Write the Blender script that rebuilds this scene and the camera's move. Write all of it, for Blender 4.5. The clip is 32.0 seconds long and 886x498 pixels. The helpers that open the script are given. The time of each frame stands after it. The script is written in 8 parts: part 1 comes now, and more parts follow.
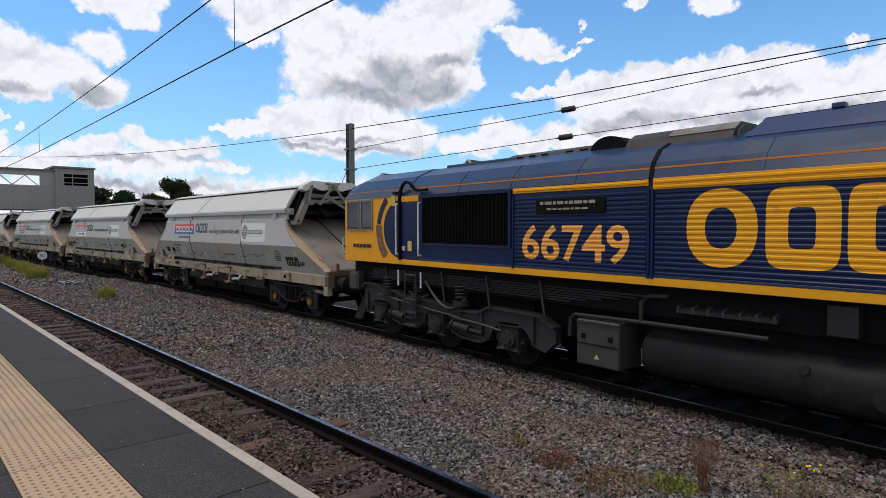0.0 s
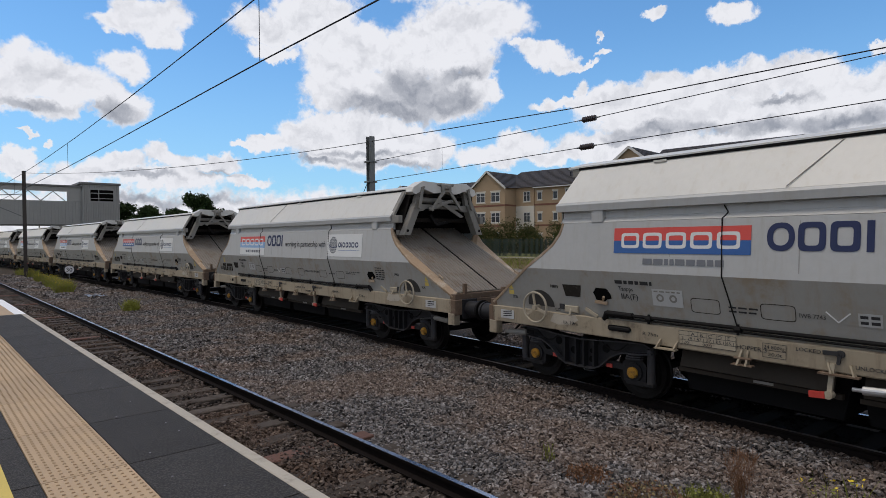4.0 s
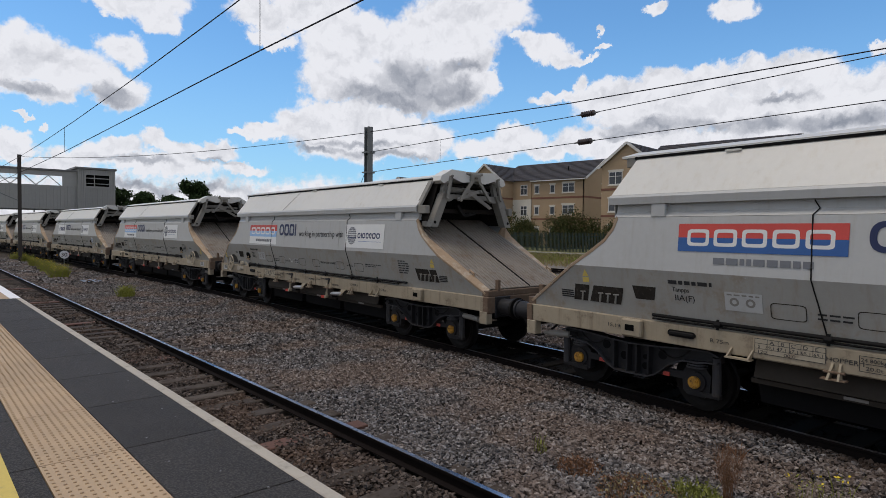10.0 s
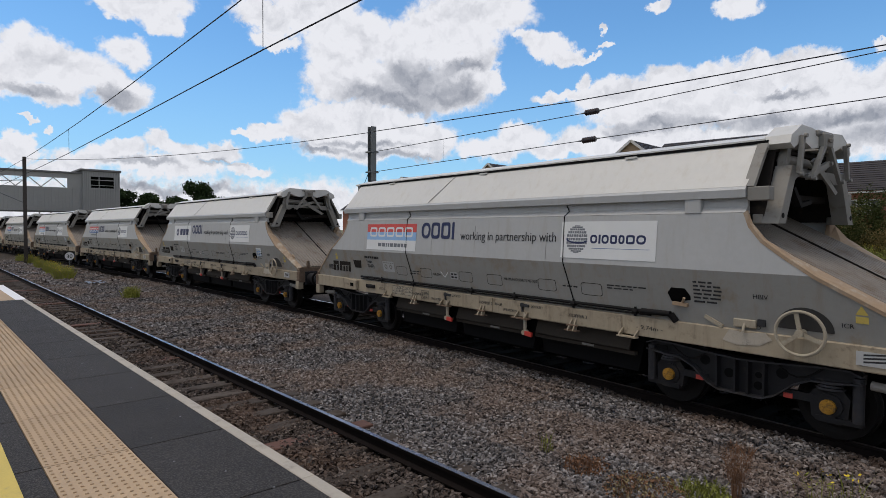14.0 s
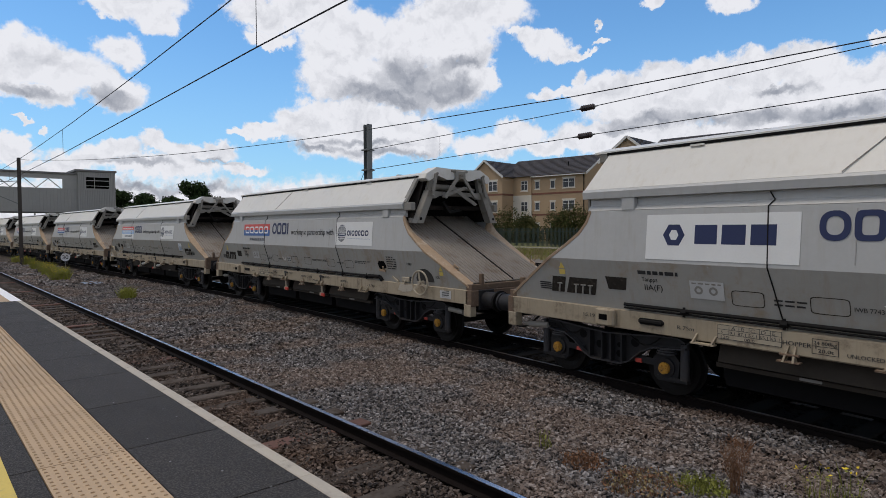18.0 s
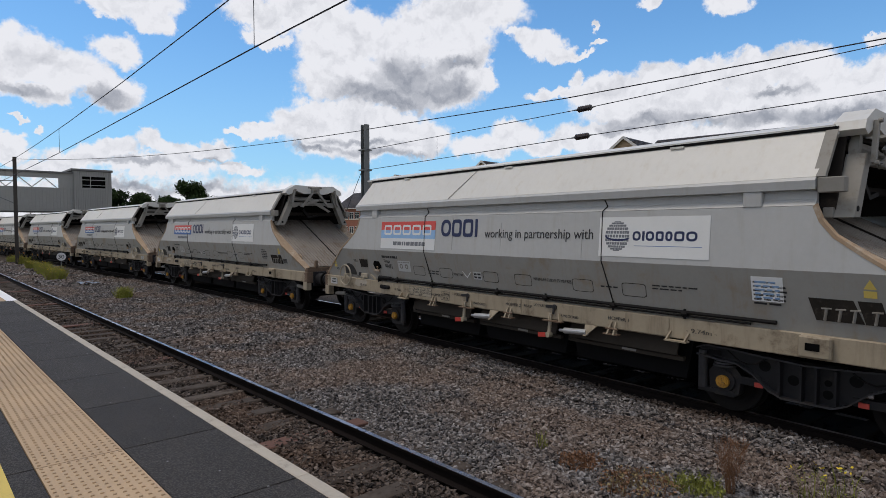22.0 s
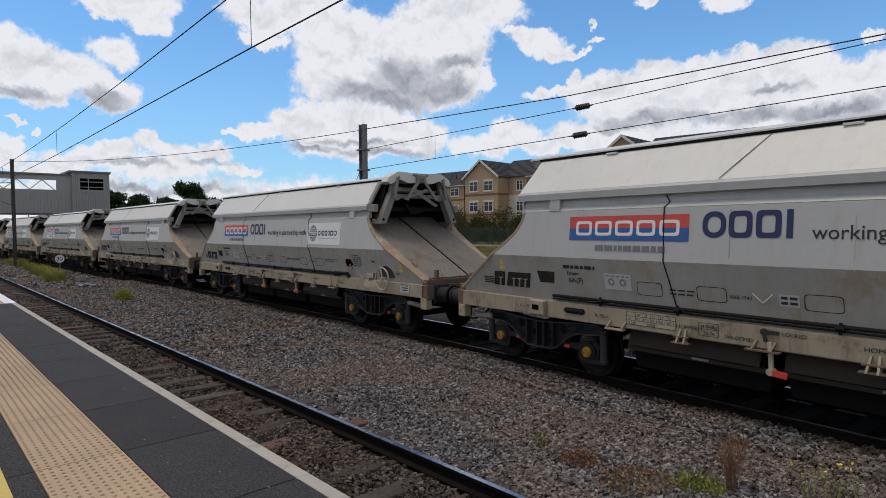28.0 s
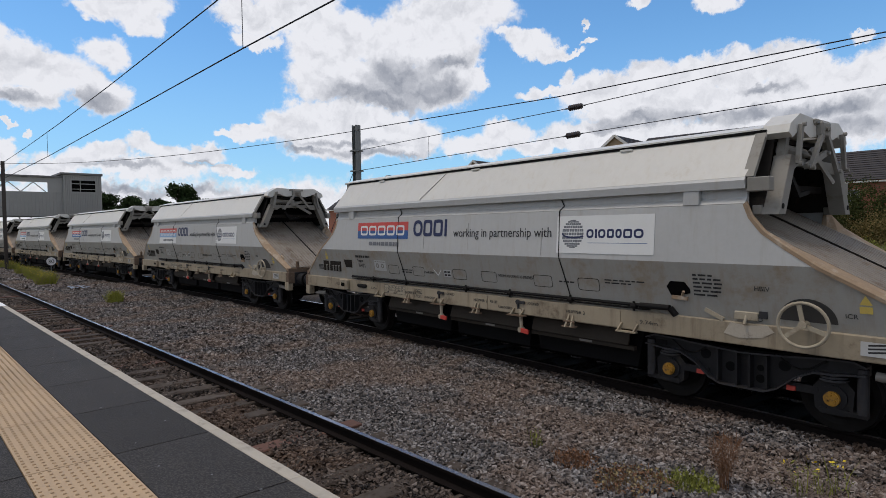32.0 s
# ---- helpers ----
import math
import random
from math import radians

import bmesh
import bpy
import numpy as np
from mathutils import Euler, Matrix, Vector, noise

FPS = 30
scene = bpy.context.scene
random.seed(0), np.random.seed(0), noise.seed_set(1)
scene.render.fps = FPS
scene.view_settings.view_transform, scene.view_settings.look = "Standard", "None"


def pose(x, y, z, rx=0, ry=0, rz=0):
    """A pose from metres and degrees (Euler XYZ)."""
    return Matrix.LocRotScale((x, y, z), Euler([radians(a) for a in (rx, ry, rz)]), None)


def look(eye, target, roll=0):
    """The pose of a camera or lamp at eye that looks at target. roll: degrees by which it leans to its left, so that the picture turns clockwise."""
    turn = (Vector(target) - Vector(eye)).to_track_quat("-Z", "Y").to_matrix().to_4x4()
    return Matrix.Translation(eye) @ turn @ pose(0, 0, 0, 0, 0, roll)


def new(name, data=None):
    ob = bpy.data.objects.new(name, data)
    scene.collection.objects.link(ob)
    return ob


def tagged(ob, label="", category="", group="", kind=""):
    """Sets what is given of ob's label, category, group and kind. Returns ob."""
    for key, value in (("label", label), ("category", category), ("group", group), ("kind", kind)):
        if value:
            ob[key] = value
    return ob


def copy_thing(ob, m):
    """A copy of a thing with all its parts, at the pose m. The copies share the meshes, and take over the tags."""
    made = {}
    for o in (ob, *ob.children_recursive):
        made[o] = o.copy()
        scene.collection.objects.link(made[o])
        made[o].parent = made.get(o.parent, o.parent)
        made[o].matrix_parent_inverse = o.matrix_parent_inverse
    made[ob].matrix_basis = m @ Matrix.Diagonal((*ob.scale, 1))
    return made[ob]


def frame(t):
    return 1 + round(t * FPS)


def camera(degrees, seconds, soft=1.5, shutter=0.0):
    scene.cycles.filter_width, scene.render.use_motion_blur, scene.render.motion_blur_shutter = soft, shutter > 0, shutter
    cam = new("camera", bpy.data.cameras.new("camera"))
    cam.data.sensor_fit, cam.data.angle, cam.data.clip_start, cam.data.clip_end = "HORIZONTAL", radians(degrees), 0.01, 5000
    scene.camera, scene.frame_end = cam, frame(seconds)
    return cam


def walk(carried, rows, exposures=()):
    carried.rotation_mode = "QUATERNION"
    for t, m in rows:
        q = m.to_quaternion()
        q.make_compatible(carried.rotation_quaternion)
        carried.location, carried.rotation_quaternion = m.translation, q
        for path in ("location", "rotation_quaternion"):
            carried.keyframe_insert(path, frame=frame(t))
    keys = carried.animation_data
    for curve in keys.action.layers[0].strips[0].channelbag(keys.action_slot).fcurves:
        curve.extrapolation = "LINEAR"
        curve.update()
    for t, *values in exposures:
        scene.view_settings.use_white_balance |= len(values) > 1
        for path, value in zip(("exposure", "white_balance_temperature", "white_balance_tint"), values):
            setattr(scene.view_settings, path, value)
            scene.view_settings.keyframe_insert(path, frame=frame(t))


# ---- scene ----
# camera: a phone held on the platform; x across the tracks, y along them, z up from the rail heads
cam = camera(72.7, 32.0, 0.55)


def eye_pose(x, y, z, yaw, pitch, roll):
    yaw, pitch = radians(yaw), radians(pitch)
    ahead = Vector((-math.sin(yaw) * math.cos(pitch), math.cos(yaw) * math.cos(pitch), math.sin(pitch)))
    return look((x, y, z), Vector((x, y, z)) + ahead, roll)


PATH = [
    (0.0, 0.018, -0.108, 2.500, -43.30, -2.15, -0.10), (0.5, 0.002, -0.114, 2.478, -43.41, -2.09, -0.25), (1.0, 0.011, -0.103, 2.480, -43.12, -2.09, -0.53),
    (1.5, 0.007, -0.122, 2.478, -43.22, -1.81, -0.50), (2.0, 0.004, -0.120, 2.467, -43.17, -1.48, -0.42), (2.5, -0.003, -0.090, 2.496, -42.57, -1.20, -0.58),
    (3.0, 0.041, 0.016, 2.494, -42.33, -0.99, -0.58), (3.5, 0.018, -0.009, 2.469, -41.89, -1.05, -0.52), (5.5, -0.009, -0.021, 2.474, -41.06, -0.78, -0.64),
    (6.0, -0.011, -0.033, 2.470, -41.32, -1.13, -0.52), (6.5, -0.014, -0.022, 2.475, -41.34, -1.25, 0.21), (7.0, -0.026, -0.044, 2.482, -41.76, -1.49, 0.54),
    (7.5, -0.019, -0.053, 2.486, -41.92, -1.41, 0.29), (8.0, -0.023, -0.039, 2.491, -42.02, -1.63, 0.52), (8.5, -0.010, -0.028, 2.480, -42.05, -1.60, 0.58),
    (9.0, -0.024, -0.024, 2.478, -41.82, -1.51, 0.87), (9.5, -0.042, -0.041, 2.482, -41.94, -1.55, 0.74), (10.0, -0.030, -0.038, 2.476, -41.89, -1.75, 0.55),
    (10.5, -0.032, -0.022, 2.480, -41.48, -1.45, 0.60), (11.0, -0.021, -0.011, 2.474, -41.27, -1.32, 0.57), (11.5, -0.011, -0.018, 2.470, -41.80, -1.65, 0.32),
    (12.0, -0.005, -0.004, 2.467, -41.92, -2.04, 0.14), (12.5, -0.013, -0.015, 2.457, -41.69, -1.85, 0.37), (13.0, -0.000, -0.002, 2.462, -41.78, -2.11, 0.21),
    (13.5, -0.002, -0.003, 2.459, -41.68, -1.83, 0.36), (14.0, -0.015, -0.007, 2.461, -41.52, -1.78, 0.22), (14.5, -0.016, -0.009, 2.466, -41.31, -1.74, 0.11),
    (16.5, 0.008, 0.001, 2.461, -41.72, -2.23, -0.20), (17.0, 0.008, 0.005, 2.457, -41.72, -2.21, -0.28), (17.5, -0.000, 0.001, 2.455, -41.60, -1.81, -0.18),
    (18.0, 0.006, 0.004, 2.452, -41.79, -2.01, -0.30), (18.5, -0.001, -0.003, 2.462, -42.22, -2.34, -0.65), (19.0, -0.000, -0.000, 2.454, -42.13, -2.75, 0.00),
    (19.5, -0.011, -0.006, 2.452, -41.77, -2.26, 0.02), (20.0, -0.014, -0.002, 2.466, -41.44, -2.09, -0.08), (20.5, -0.006, 0.001, 2.457, -41.49, -1.85, -0.20),
    (21.0, -0.003, 0.003, 2.461, -41.72, -2.21, -0.55), (21.5, 0.002, 0.003, 2.452, -41.84, -2.01, -0.42), (22.0, -0.006, -0.006, 2.455, -42.08, -1.99, -0.18),
    (22.5, -0.010, -0.012, 2.456, -42.27, -2.06, -0.34), (23.0, -0.001, 0.002, 2.458, -42.22, -1.97, -0.37), (23.5, -0.004, -0.003, 2.456, -42.22, -1.33, -0.08),
    (24.0, -0.003, -0.007, 2.463, -42.26, -1.47, -0.20), (24.5, -0.009, -0.009, 2.452, -42.37, -1.87, -0.12), (25.0, 0.008, 0.001, 2.455, -42.52, -2.15, -0.30),
    (25.5, 0.001, 0.004, 2.458, -42.42, -2.14, -0.27), (27.5, -0.010, -0.009, 2.447, -42.19, -2.00, -0.53), (28.0, -0.003, -0.001, 2.452, -42.19, -2.05, -0.59),
    (28.5, -0.000, -0.006, 2.453, -42.42, -1.95, -0.38), (29.0, 0.003, -0.006, 2.450, -42.57, -1.97, -0.52), (29.5, 0.009, 0.004, 2.445, -42.57, -2.35, -0.62),
    (30.0, 0.012, 0.002, 2.442, -42.69, -2.40, -0.42), (30.5, 0.010, 0.003, 2.446, -42.48, -2.22, -0.18), (31.0, 0.002, -0.016, 2.443, -42.66, -1.93, -0.47),
    (31.5, 0.014, -0.011, 2.454, -42.70, -2.27, -1.12), (32.0, 0.012, -0.004, 2.450, -42.74, -1.99, -0.84),
]
walk(cam, [(row[0], eye_pose(*row[1:])) for row in PATH], [(0.0, -0.04, 6250, 13), (3.0, -0.17, 6250, 13), (6.0, -0.22, 6250, 13), (32.0, -0.21, 6250, 13)])

# ---- world ----
SUN_AZ, SUN_EL = -50.0, 70.0   # degrees from +y towards +x, and above the horizon
world = bpy.data.worlds.new("sky")
scene.world = world
world.use_nodes = True


class Nodes:
    """A short way to write node trees."""

    def __init__(self, tree):
        self.tree = tree
        tree.nodes.clear()

    def add(self, kind, **inputs):
        n = self.tree.nodes.new(kind)
        return n

    def put(self, sock, value):
        if isinstance(value, bpy.types.NodeSocket):
            self.tree.links.new(value, sock)
        elif value is not None:
            sock.default_value = value

    def math(self, op, a, b=None, c=None, clamp=False):
        n = self.tree.nodes.new("ShaderNodeMath")
        n.operation, n.use_clamp = op, clamp
        for sock, v in zip(n.inputs, (a, b, c)):
            self.put(sock, v)
        return n.outputs[0]

    def vmath(self, op, a, b=None, scale=None):
        n = self.tree.nodes.new("ShaderNodeVectorMath")
        n.operation = op
        self.put(n.inputs[0], a)
        self.put(n.inputs[1], b)
        if scale is not None:
            self.put(n.inputs["Scale"], scale)
        return n.outputs["Value"] if op in ("DOT_PRODUCT", "LENGTH", "DISTANCE") else n.outputs[0]

    def noise(self, vector, scale, detail=4.0, rough=0.55, distortion=0.0):
        n = self.tree.nodes.new("ShaderNodeTexNoise")
        self.put(n.inputs["Vector"], vector)
        n.inputs["Scale"].default_value, n.inputs["Detail"].default_value = scale, detail
        n.inputs["Roughness"].default_value, n.inputs["Distortion"].default_value = rough, distortion
        return n.outputs["Fac"]

    def ramp(self, fac, stops, smooth=False):
        n = self.tree.nodes.new("ShaderNodeValToRGB")
        n.color_ramp.interpolation = "EASE" if smooth else "LINEAR"
        while len(n.color_ramp.elements) < len(stops):
            n.color_ramp.elements.new(0.5)
        for e, (at, c) in zip(n.color_ramp.elements, stops):
            e.position = at
            e.color = (c, c, c, 1) if isinstance(c, (int, float)) else (*c, 1)
        self.put(n.inputs[0], fac)
        return n.outputs[0]

    def mix(self, fac, a, b, blend="MIX"):
        n = self.tree.nodes.new("ShaderNodeMix")
        n.data_type, n.blend_type = "RGBA", blend
        self.put(n.inputs[0], fac)
        for sock, v in ((n.inputs[6], a), (n.inputs[7], b)):
            self.put(sock, (*v, 1) if isinstance(v, tuple) and len(v) == 3 else v)
        return n.outputs[2]

    def smooth(self, v, lo, hi):
        n = self.tree.nodes.new("ShaderNodeMapRange")
        n.interpolation_type = "SMOOTHSTEP"
        self.put(n.inputs[0], v)
        n.inputs[1].default_value, n.inputs[2].default_value = lo, hi
        return n.outputs[0]


def bearing(az, el):
    az, el = radians(az), radians(el)
    return (math.sin(az) * math.cos(el), math.cos(az) * math.cos(el), math.sin(el))


# cumulus: azimuth from the track's direction, elevation, and half width and half height of each heap, in degrees
CLOUDS_WEST = [(7.5, 13.0, 3.1, 2.2), (13.9, 14.5, 1.9, 1.6), (10.1, 12.3, 3.3, 1.9), (13.4, 11.0, 2.4, 1.5), (8.8, 10.4, 2.5, 1.0),
               (5.7, 11.7, 2.1, 2.1), (16.0, 18.5, 3.2, 1.8), (16.9, 16.8, 1.5, 1.2), (13.6, 17.8, 2.1, 0.7), (3.3, 11.8, 3.0, 2.4)]
CLOUDS_MAIN = [(25.7, 18.7, 3.8, 1.5), (29.7, 19.6, 4.6, 2.5), (26.2, 16.9, 2.2, 0.7), (32.0, 16.4, 3.7, 3.0), (34.3, 17.7, 3.1, 2.4),
               (38.1, 16.9, 3.3, 2.5), (42.3, 17.9, 5.1, 3.8), (45.7, 19.3, 4.5, 2.6), (42.3, 23.4, 7.4, 2.6), (31.2, 13.3, 3.2, 2.1),
               (37.0, 13.4, 6.6, 2.9), (42.3, 13.2, 4.3, 2.4), (45.6, 13.5, 1.6, 1.2), (44.9, 15.7, 2.1, 2.0)]
CLOUDS_MID = [(29.7, 9.6, 3.2, 2.1), (32.8, 10.2, 4.2, 1.6), (37.0, 9.5, 5.3, 1.7), (33.8, 7.7, 6.0, 1.6), (26.1, 8.6, 2.6, 0.8),
              (40.2, 8.5, 3.2, 1.7), (23.7, 8.5, 1.5, 0.4), (48.7, 8.9, 2.7, 1.2), (46.6, 7.7, 4.2, 1.3), (52.1, 7.7, 3.9, 1.0),
              (51.0, 16.8, 2.6, 1.0), (52.9, 15.8, 1.9, 0.8), (49.2, 17.0, 1.5, 0.5), (56.6, 16.3, 0.9, 0.3), (56.3, 17.7, 0.3, 0.7),
              (54.8, 15.7, 1.5, 0.3)]
CLOUDS_LOW = [(16.4, 7.1, 1.8, 1.0), (18.5, 6.8, 2.2, 1.1), (12.9, 6.4, 2.6, 1.0), (10.8, 5.5, 2.8, 1.0), (21.2, 6.7, 2.4, 1.0),
              (6.3, 6.8, 1.1, 0.9), (6.0, 5.9, 2.1, 0.8), (23.7, 5.4, 1.9, 0.7), (9.3, 4.8, 3.5, 0.7), (17.1, 5.2, 5.3, 1.0), (8.0, 7.7, 0.5, 0.2),
              (6.7, 8.6, 0.6, 0.2)]
CLOUDS_EAST = [(52.8, 12.0, 3.6, 0.6), (54.5, 13.2, 0.8, 1.1), (57.4, 11.8, 4.2, 1.6), (61.6, 12.8, 2.7, 1.8), (65.5, 12.9, 2.8, 1.5),
               (62.7, 10.6, 7.9, 2.3), (69.0, 12.8, 3.1, 1.6), (72.4, 13.1, 2.9, 1.4), (74.4, 11.5, 3.4, 1.8), (71.4, 9.9, 7.6, 2.6),
               (77.7, 11.1, 2.8, 2.0), (77.0, 8.5, 4.6, 3.0), (58.4, 8.1, 7.3, 1.9), (67.7, 7.4, 9.1, 1.6), (67.1, 18.3, 1.9, 0.9),
               (60.9, 19.3, 1.1, 0.5), (77.8, 13.9, 0.9, 0.4), (81.9, 10.5, 4.6, 3.5)]
GREYS = [(34.3, 12.4, 3.3, 1.3), (38.8, 14.0, 3.7, 1.7), (41.8, 12.7, 4.3, 1.5), (37.0, 11.8, 4.8, 0.9), (13.1, 10.4, 2.1, 0.7),
         (7.5, 10.5, 2.9, 0.5), (15.0, 5.4, 3.0, 0.4), (21.3, 5.8, 2.4, 0.4), (33.8, 8.2, 4.7, 0.4), (37.0, 7.2, 4.8, 0.5), (29.7, 7.4, 2.6, 0.4),
         (61.8, 9.3, 5.6, 0.8), (68.5, 9.2, 5.5, 0.8), (74.5, 9.1, 4.1, 1.0), (77.1, 7.2, 3.2, 1.0), (58.9, 8.8, 2.9, 0.5), (71.3, 11.4, 2.4, 0.4),
         (17.1, 3.5, 8.0, 0.5), (43.4, 15.0, 2.7, 0.7)]


def build_sky():
    k = Nodes(world.node_tree)
    out = k.add("ShaderNodeOutputWorld")
    bg = k.add("ShaderNodeBackground")
    sky = k.add("ShaderNodeTexSky")
    sky.sky_type, sky.sun_disc = "NISHITA", False
    sky.sun_elevation, sky.sun_rotation = radians(SUN_EL), radians(SUN_AZ)
    sky.air_density, sky.dust_density, sky.ozone_density = 1.0, 0.3, 3.0
    way = k.vmath("NORMALIZE", k.add("ShaderNodeTexCoord").outputs["Generated"])
    plain = k.add("ShaderNodeSeparateXYZ")
    k.put(plain.inputs[0], way)

    def swirl(scale, detail, rough):
        """A noise vector about zero."""
        n = k.add("ShaderNodeTexNoise")
        k.put(n.inputs["Vector"], way)
        n.inputs["Scale"].default_value, n.inputs["Detail"].default_value, n.inputs["Roughness"].default_value = scale, detail, rough
        return k.vmath("SUBTRACT", n.outputs["Color"], (0.5, 0.5, 0.5))

    # billowing edges: the direction is bent before the heaps are looked up
    bent = k.vmath("ADD", way, k.vmath("SCALE", swirl(14.0, 2.0, 0.5), scale=0.050))
    bent = k.vmath("ADD", bent, k.vmath("SCALE", swirl(48.0, 7.0, 0.62), scale=0.034))
    b = k.add("ShaderNodeSeparateXYZ")
    k.put(b.inputs[0], k.vmath("NORMALIZE", bent))
    az = k.math("MULTIPLY", k.math("ARCTAN2", b.outputs[0], b.outputs[1]), 57.29578)
    el = k.math("MULTIPLY", k.math("ARCSINE", b.outputs[2]), 57.29578)
    spot = k.add("ShaderNodeCombineXYZ")
    k.put(spot.inputs[0], az)
    k.put(spot.inputs[1], el)

    def heaps(rows, blend):
        """Field of the heaps, 1 in their middles and 0 at their rims."""
        got = None
        for a, e, ra, re in rows:
            d = k.vmath("MULTIPLY", k.vmath("SUBTRACT", spot.outputs[0], (a, e, 0.0)), (1.0 / ra, 1.0 / re, 0.0))
            v = k.math("SUBTRACT", 1.0, k.vmath("LENGTH", d))
            got = v if got is None else k.math("SMOOTH_MAX", got, v, blend)
        return got

    field = heaps(CLOUDS_WEST + CLOUDS_MAIN + CLOUDS_MID + CLOUDS_LOW + CLOUDS_EAST, 0.22)
    bank = k.math("MULTIPLY_ADD", el, -0.22, 1.02)      # a bank along the horizon
    field = k.math("SMOOTH_MAX", field, bank, 0.25)
    # scattered cumulus over the rest of the sky
    away = k.math("MULTIPLY_ADD", k.noise(way, 3.2, 3.0, 0.5), 7.0, -2.7)
    aside = k.math("MULTIPLY_ADD", k.vmath("DOT_PRODUCT", way, bearing(44, 10)), -9.0, 5.6)
    field = k.math("MAXIMUM", field, k.math("MINIMUM", away, aside))
    rag = k.math("MULTIPLY_ADD", k.noise(way, 90.0, 6.0, 0.62), 0.5, -0.25)
    cover = k.smooth(k.math("ADD", field, rag), -0.10, 0.26)
    # lit from above: knobs are bright on top and grey below, and the thick bases are grey
    knobs = k.noise(bent, 20.0, 5.0, 0.55)
    above = k.noise(k.vmath("ADD", bent, (0.0, 0.0, 0.014)), 20.0, 5.0, 0.55)
    relief = k.math("MULTIPLY", k.math("SUBTRACT", above, knobs), 1.5)
    base = k.smooth(heaps(GREYS, 0.3), -0.35, 0.75)
    thick = k.math("MULTIPLY", k.smooth(field, 0.15, 0.9), 0.10)
    behind = k.math("MULTIPLY", k.smooth(aside, -0.5, 1.5), k.smooth(field, 0.2, 1.6))
    shade = k.math("ADD", k.math("ADD", relief, thick), k.math("MAXIMUM", k.math("MULTIPLY", base, 0.74), k.math("MULTIPLY", behind, 0.8)))
    shade = k.math("MAXIMUM", k.math("MINIMUM", shade, 1.0), 0.0)
    white = k.mix(shade, CLOUD_TOP, CLOUD_BASE)
    white = k.vmath("SCALE", white, scale=CLOUD_LIGHT)
    haze = k.smooth(plain.outputs[2], 0.34, 0.02)
    clear = k.vmath("MULTIPLY", k.vmath("SCALE", sky.outputs[0], scale=SKY_LIGHT), SKY_TINT)
    clear = k.mix(k.math("MULTIPLY", haze, 0.45), clear, SKY_HAZE)
    k.put(bg.inputs[0], k.mix(cover, clear, white))
    bg.inputs[1].default_value = 1.0
    k.put(out.inputs[0], bg.outputs[0])


CLOUD_LIGHT, CLOUD_TOP, CLOUD_BASE = 0.88, (1.09, 1.095, 1.10), (0.36, 0.39, 0.445)
SKY_LIGHT, SKY_TINT, SKY_HAZE = 0.165, (0.70, 1.0, 1.10), (0.36, 0.60, 0.84)
build_sky()
sun = new("sun", bpy.data.lights.new("sun", "SUN"))
sun.data.energy, sun.data.angle, sun.data.color = 1.5, radians(20), (1.0, 0.87, 0.70)
sun.matrix_world = look(Vector(bearing(SUN_AZ, SUN_EL)) * 100, (0, 0, 0))


# ---- materials ----
def material(name, base, rough=0.6, metal=0.0, vary=0.25, grain=40.0, patch=1.5, bump=0.15, dirt=None, dirt_amount=0.0, each=0.0, spec=0.5, dist=0.004, streak=0.0):
    """A surface with grain and larger patches; dirt: a second colour in stains; each: change from piece to piece."""
    m = bpy.data.materials.new(name)
    m.use_nodes = True
    k = Nodes(m.node_tree)
    out = k.add("ShaderNodeOutputMaterial")
    b = k.add("ShaderNodeBsdfPrincipled")
    at = k.add("ShaderNodeTexCoord").outputs["Object"]
    if each:
        info = k.add("ShaderNodeObjectInfo").outputs["Random"]
        at = k.vmath("ADD", at, k.vmath("SCALE", (31.0, 17.0, 5.0), scale=info))
    fine = k.noise(at, grain, 5.0, 0.65)
    wide = k.noise(at, patch, 4.0, 0.6)
    value = k.math("ADD", k.math("MULTIPLY_ADD", fine, vary, 1 - vary / 2), k.math("MULTIPLY_ADD", wide, vary * 1.6, -vary * 0.8))
    if each:
        value = k.math("MULTIPLY", value, k.math("MULTIPLY_ADD", info, each, 1 - each / 2))
    colour = k.vmath("SCALE", (*base,), scale=value)
    if dirt:
        stain = k.smooth(k.math("ADD", k.noise(at, patch * 2.3, 6.0, 0.7), k.math("MULTIPLY", fine, 0.25)), 0.85 - dirt_amount, 1.1 - dirt_amount)
        colour = k.mix(stain, colour, dirt)
    if streak:
        run = k.noise(k.vmath("MULTIPLY", at, (5.0, 5.0, 0.5)), 1.6, 5.0, 0.65)
        colour = k.mix(k.math("MULTIPLY", k.smooth(run, 0.48, 0.80), streak), colour, dirt or (0.2, 0.17, 0.13))
    k.put(b.inputs["Base Color"], colour)
    k.put(b.inputs["Roughness"], k.math("MULTIPLY_ADD", wide, 0.3, rough - 0.15, clamp=True))
    b.inputs["Metallic"].default_value = metal
    b.inputs["Specular IOR Level"].default_value = spec
    if bump:
        bn = k.add("ShaderNodeBump")
        bn.inputs["Strength"].default_value, bn.inputs["Distance"].default_value = bump, dist
        k.put(bn.inputs["Height"], fine)
        k.put(b.inputs["Normal"], bn.outputs[0])
    k.put(out.inputs[0], b.outputs[0])
    return m


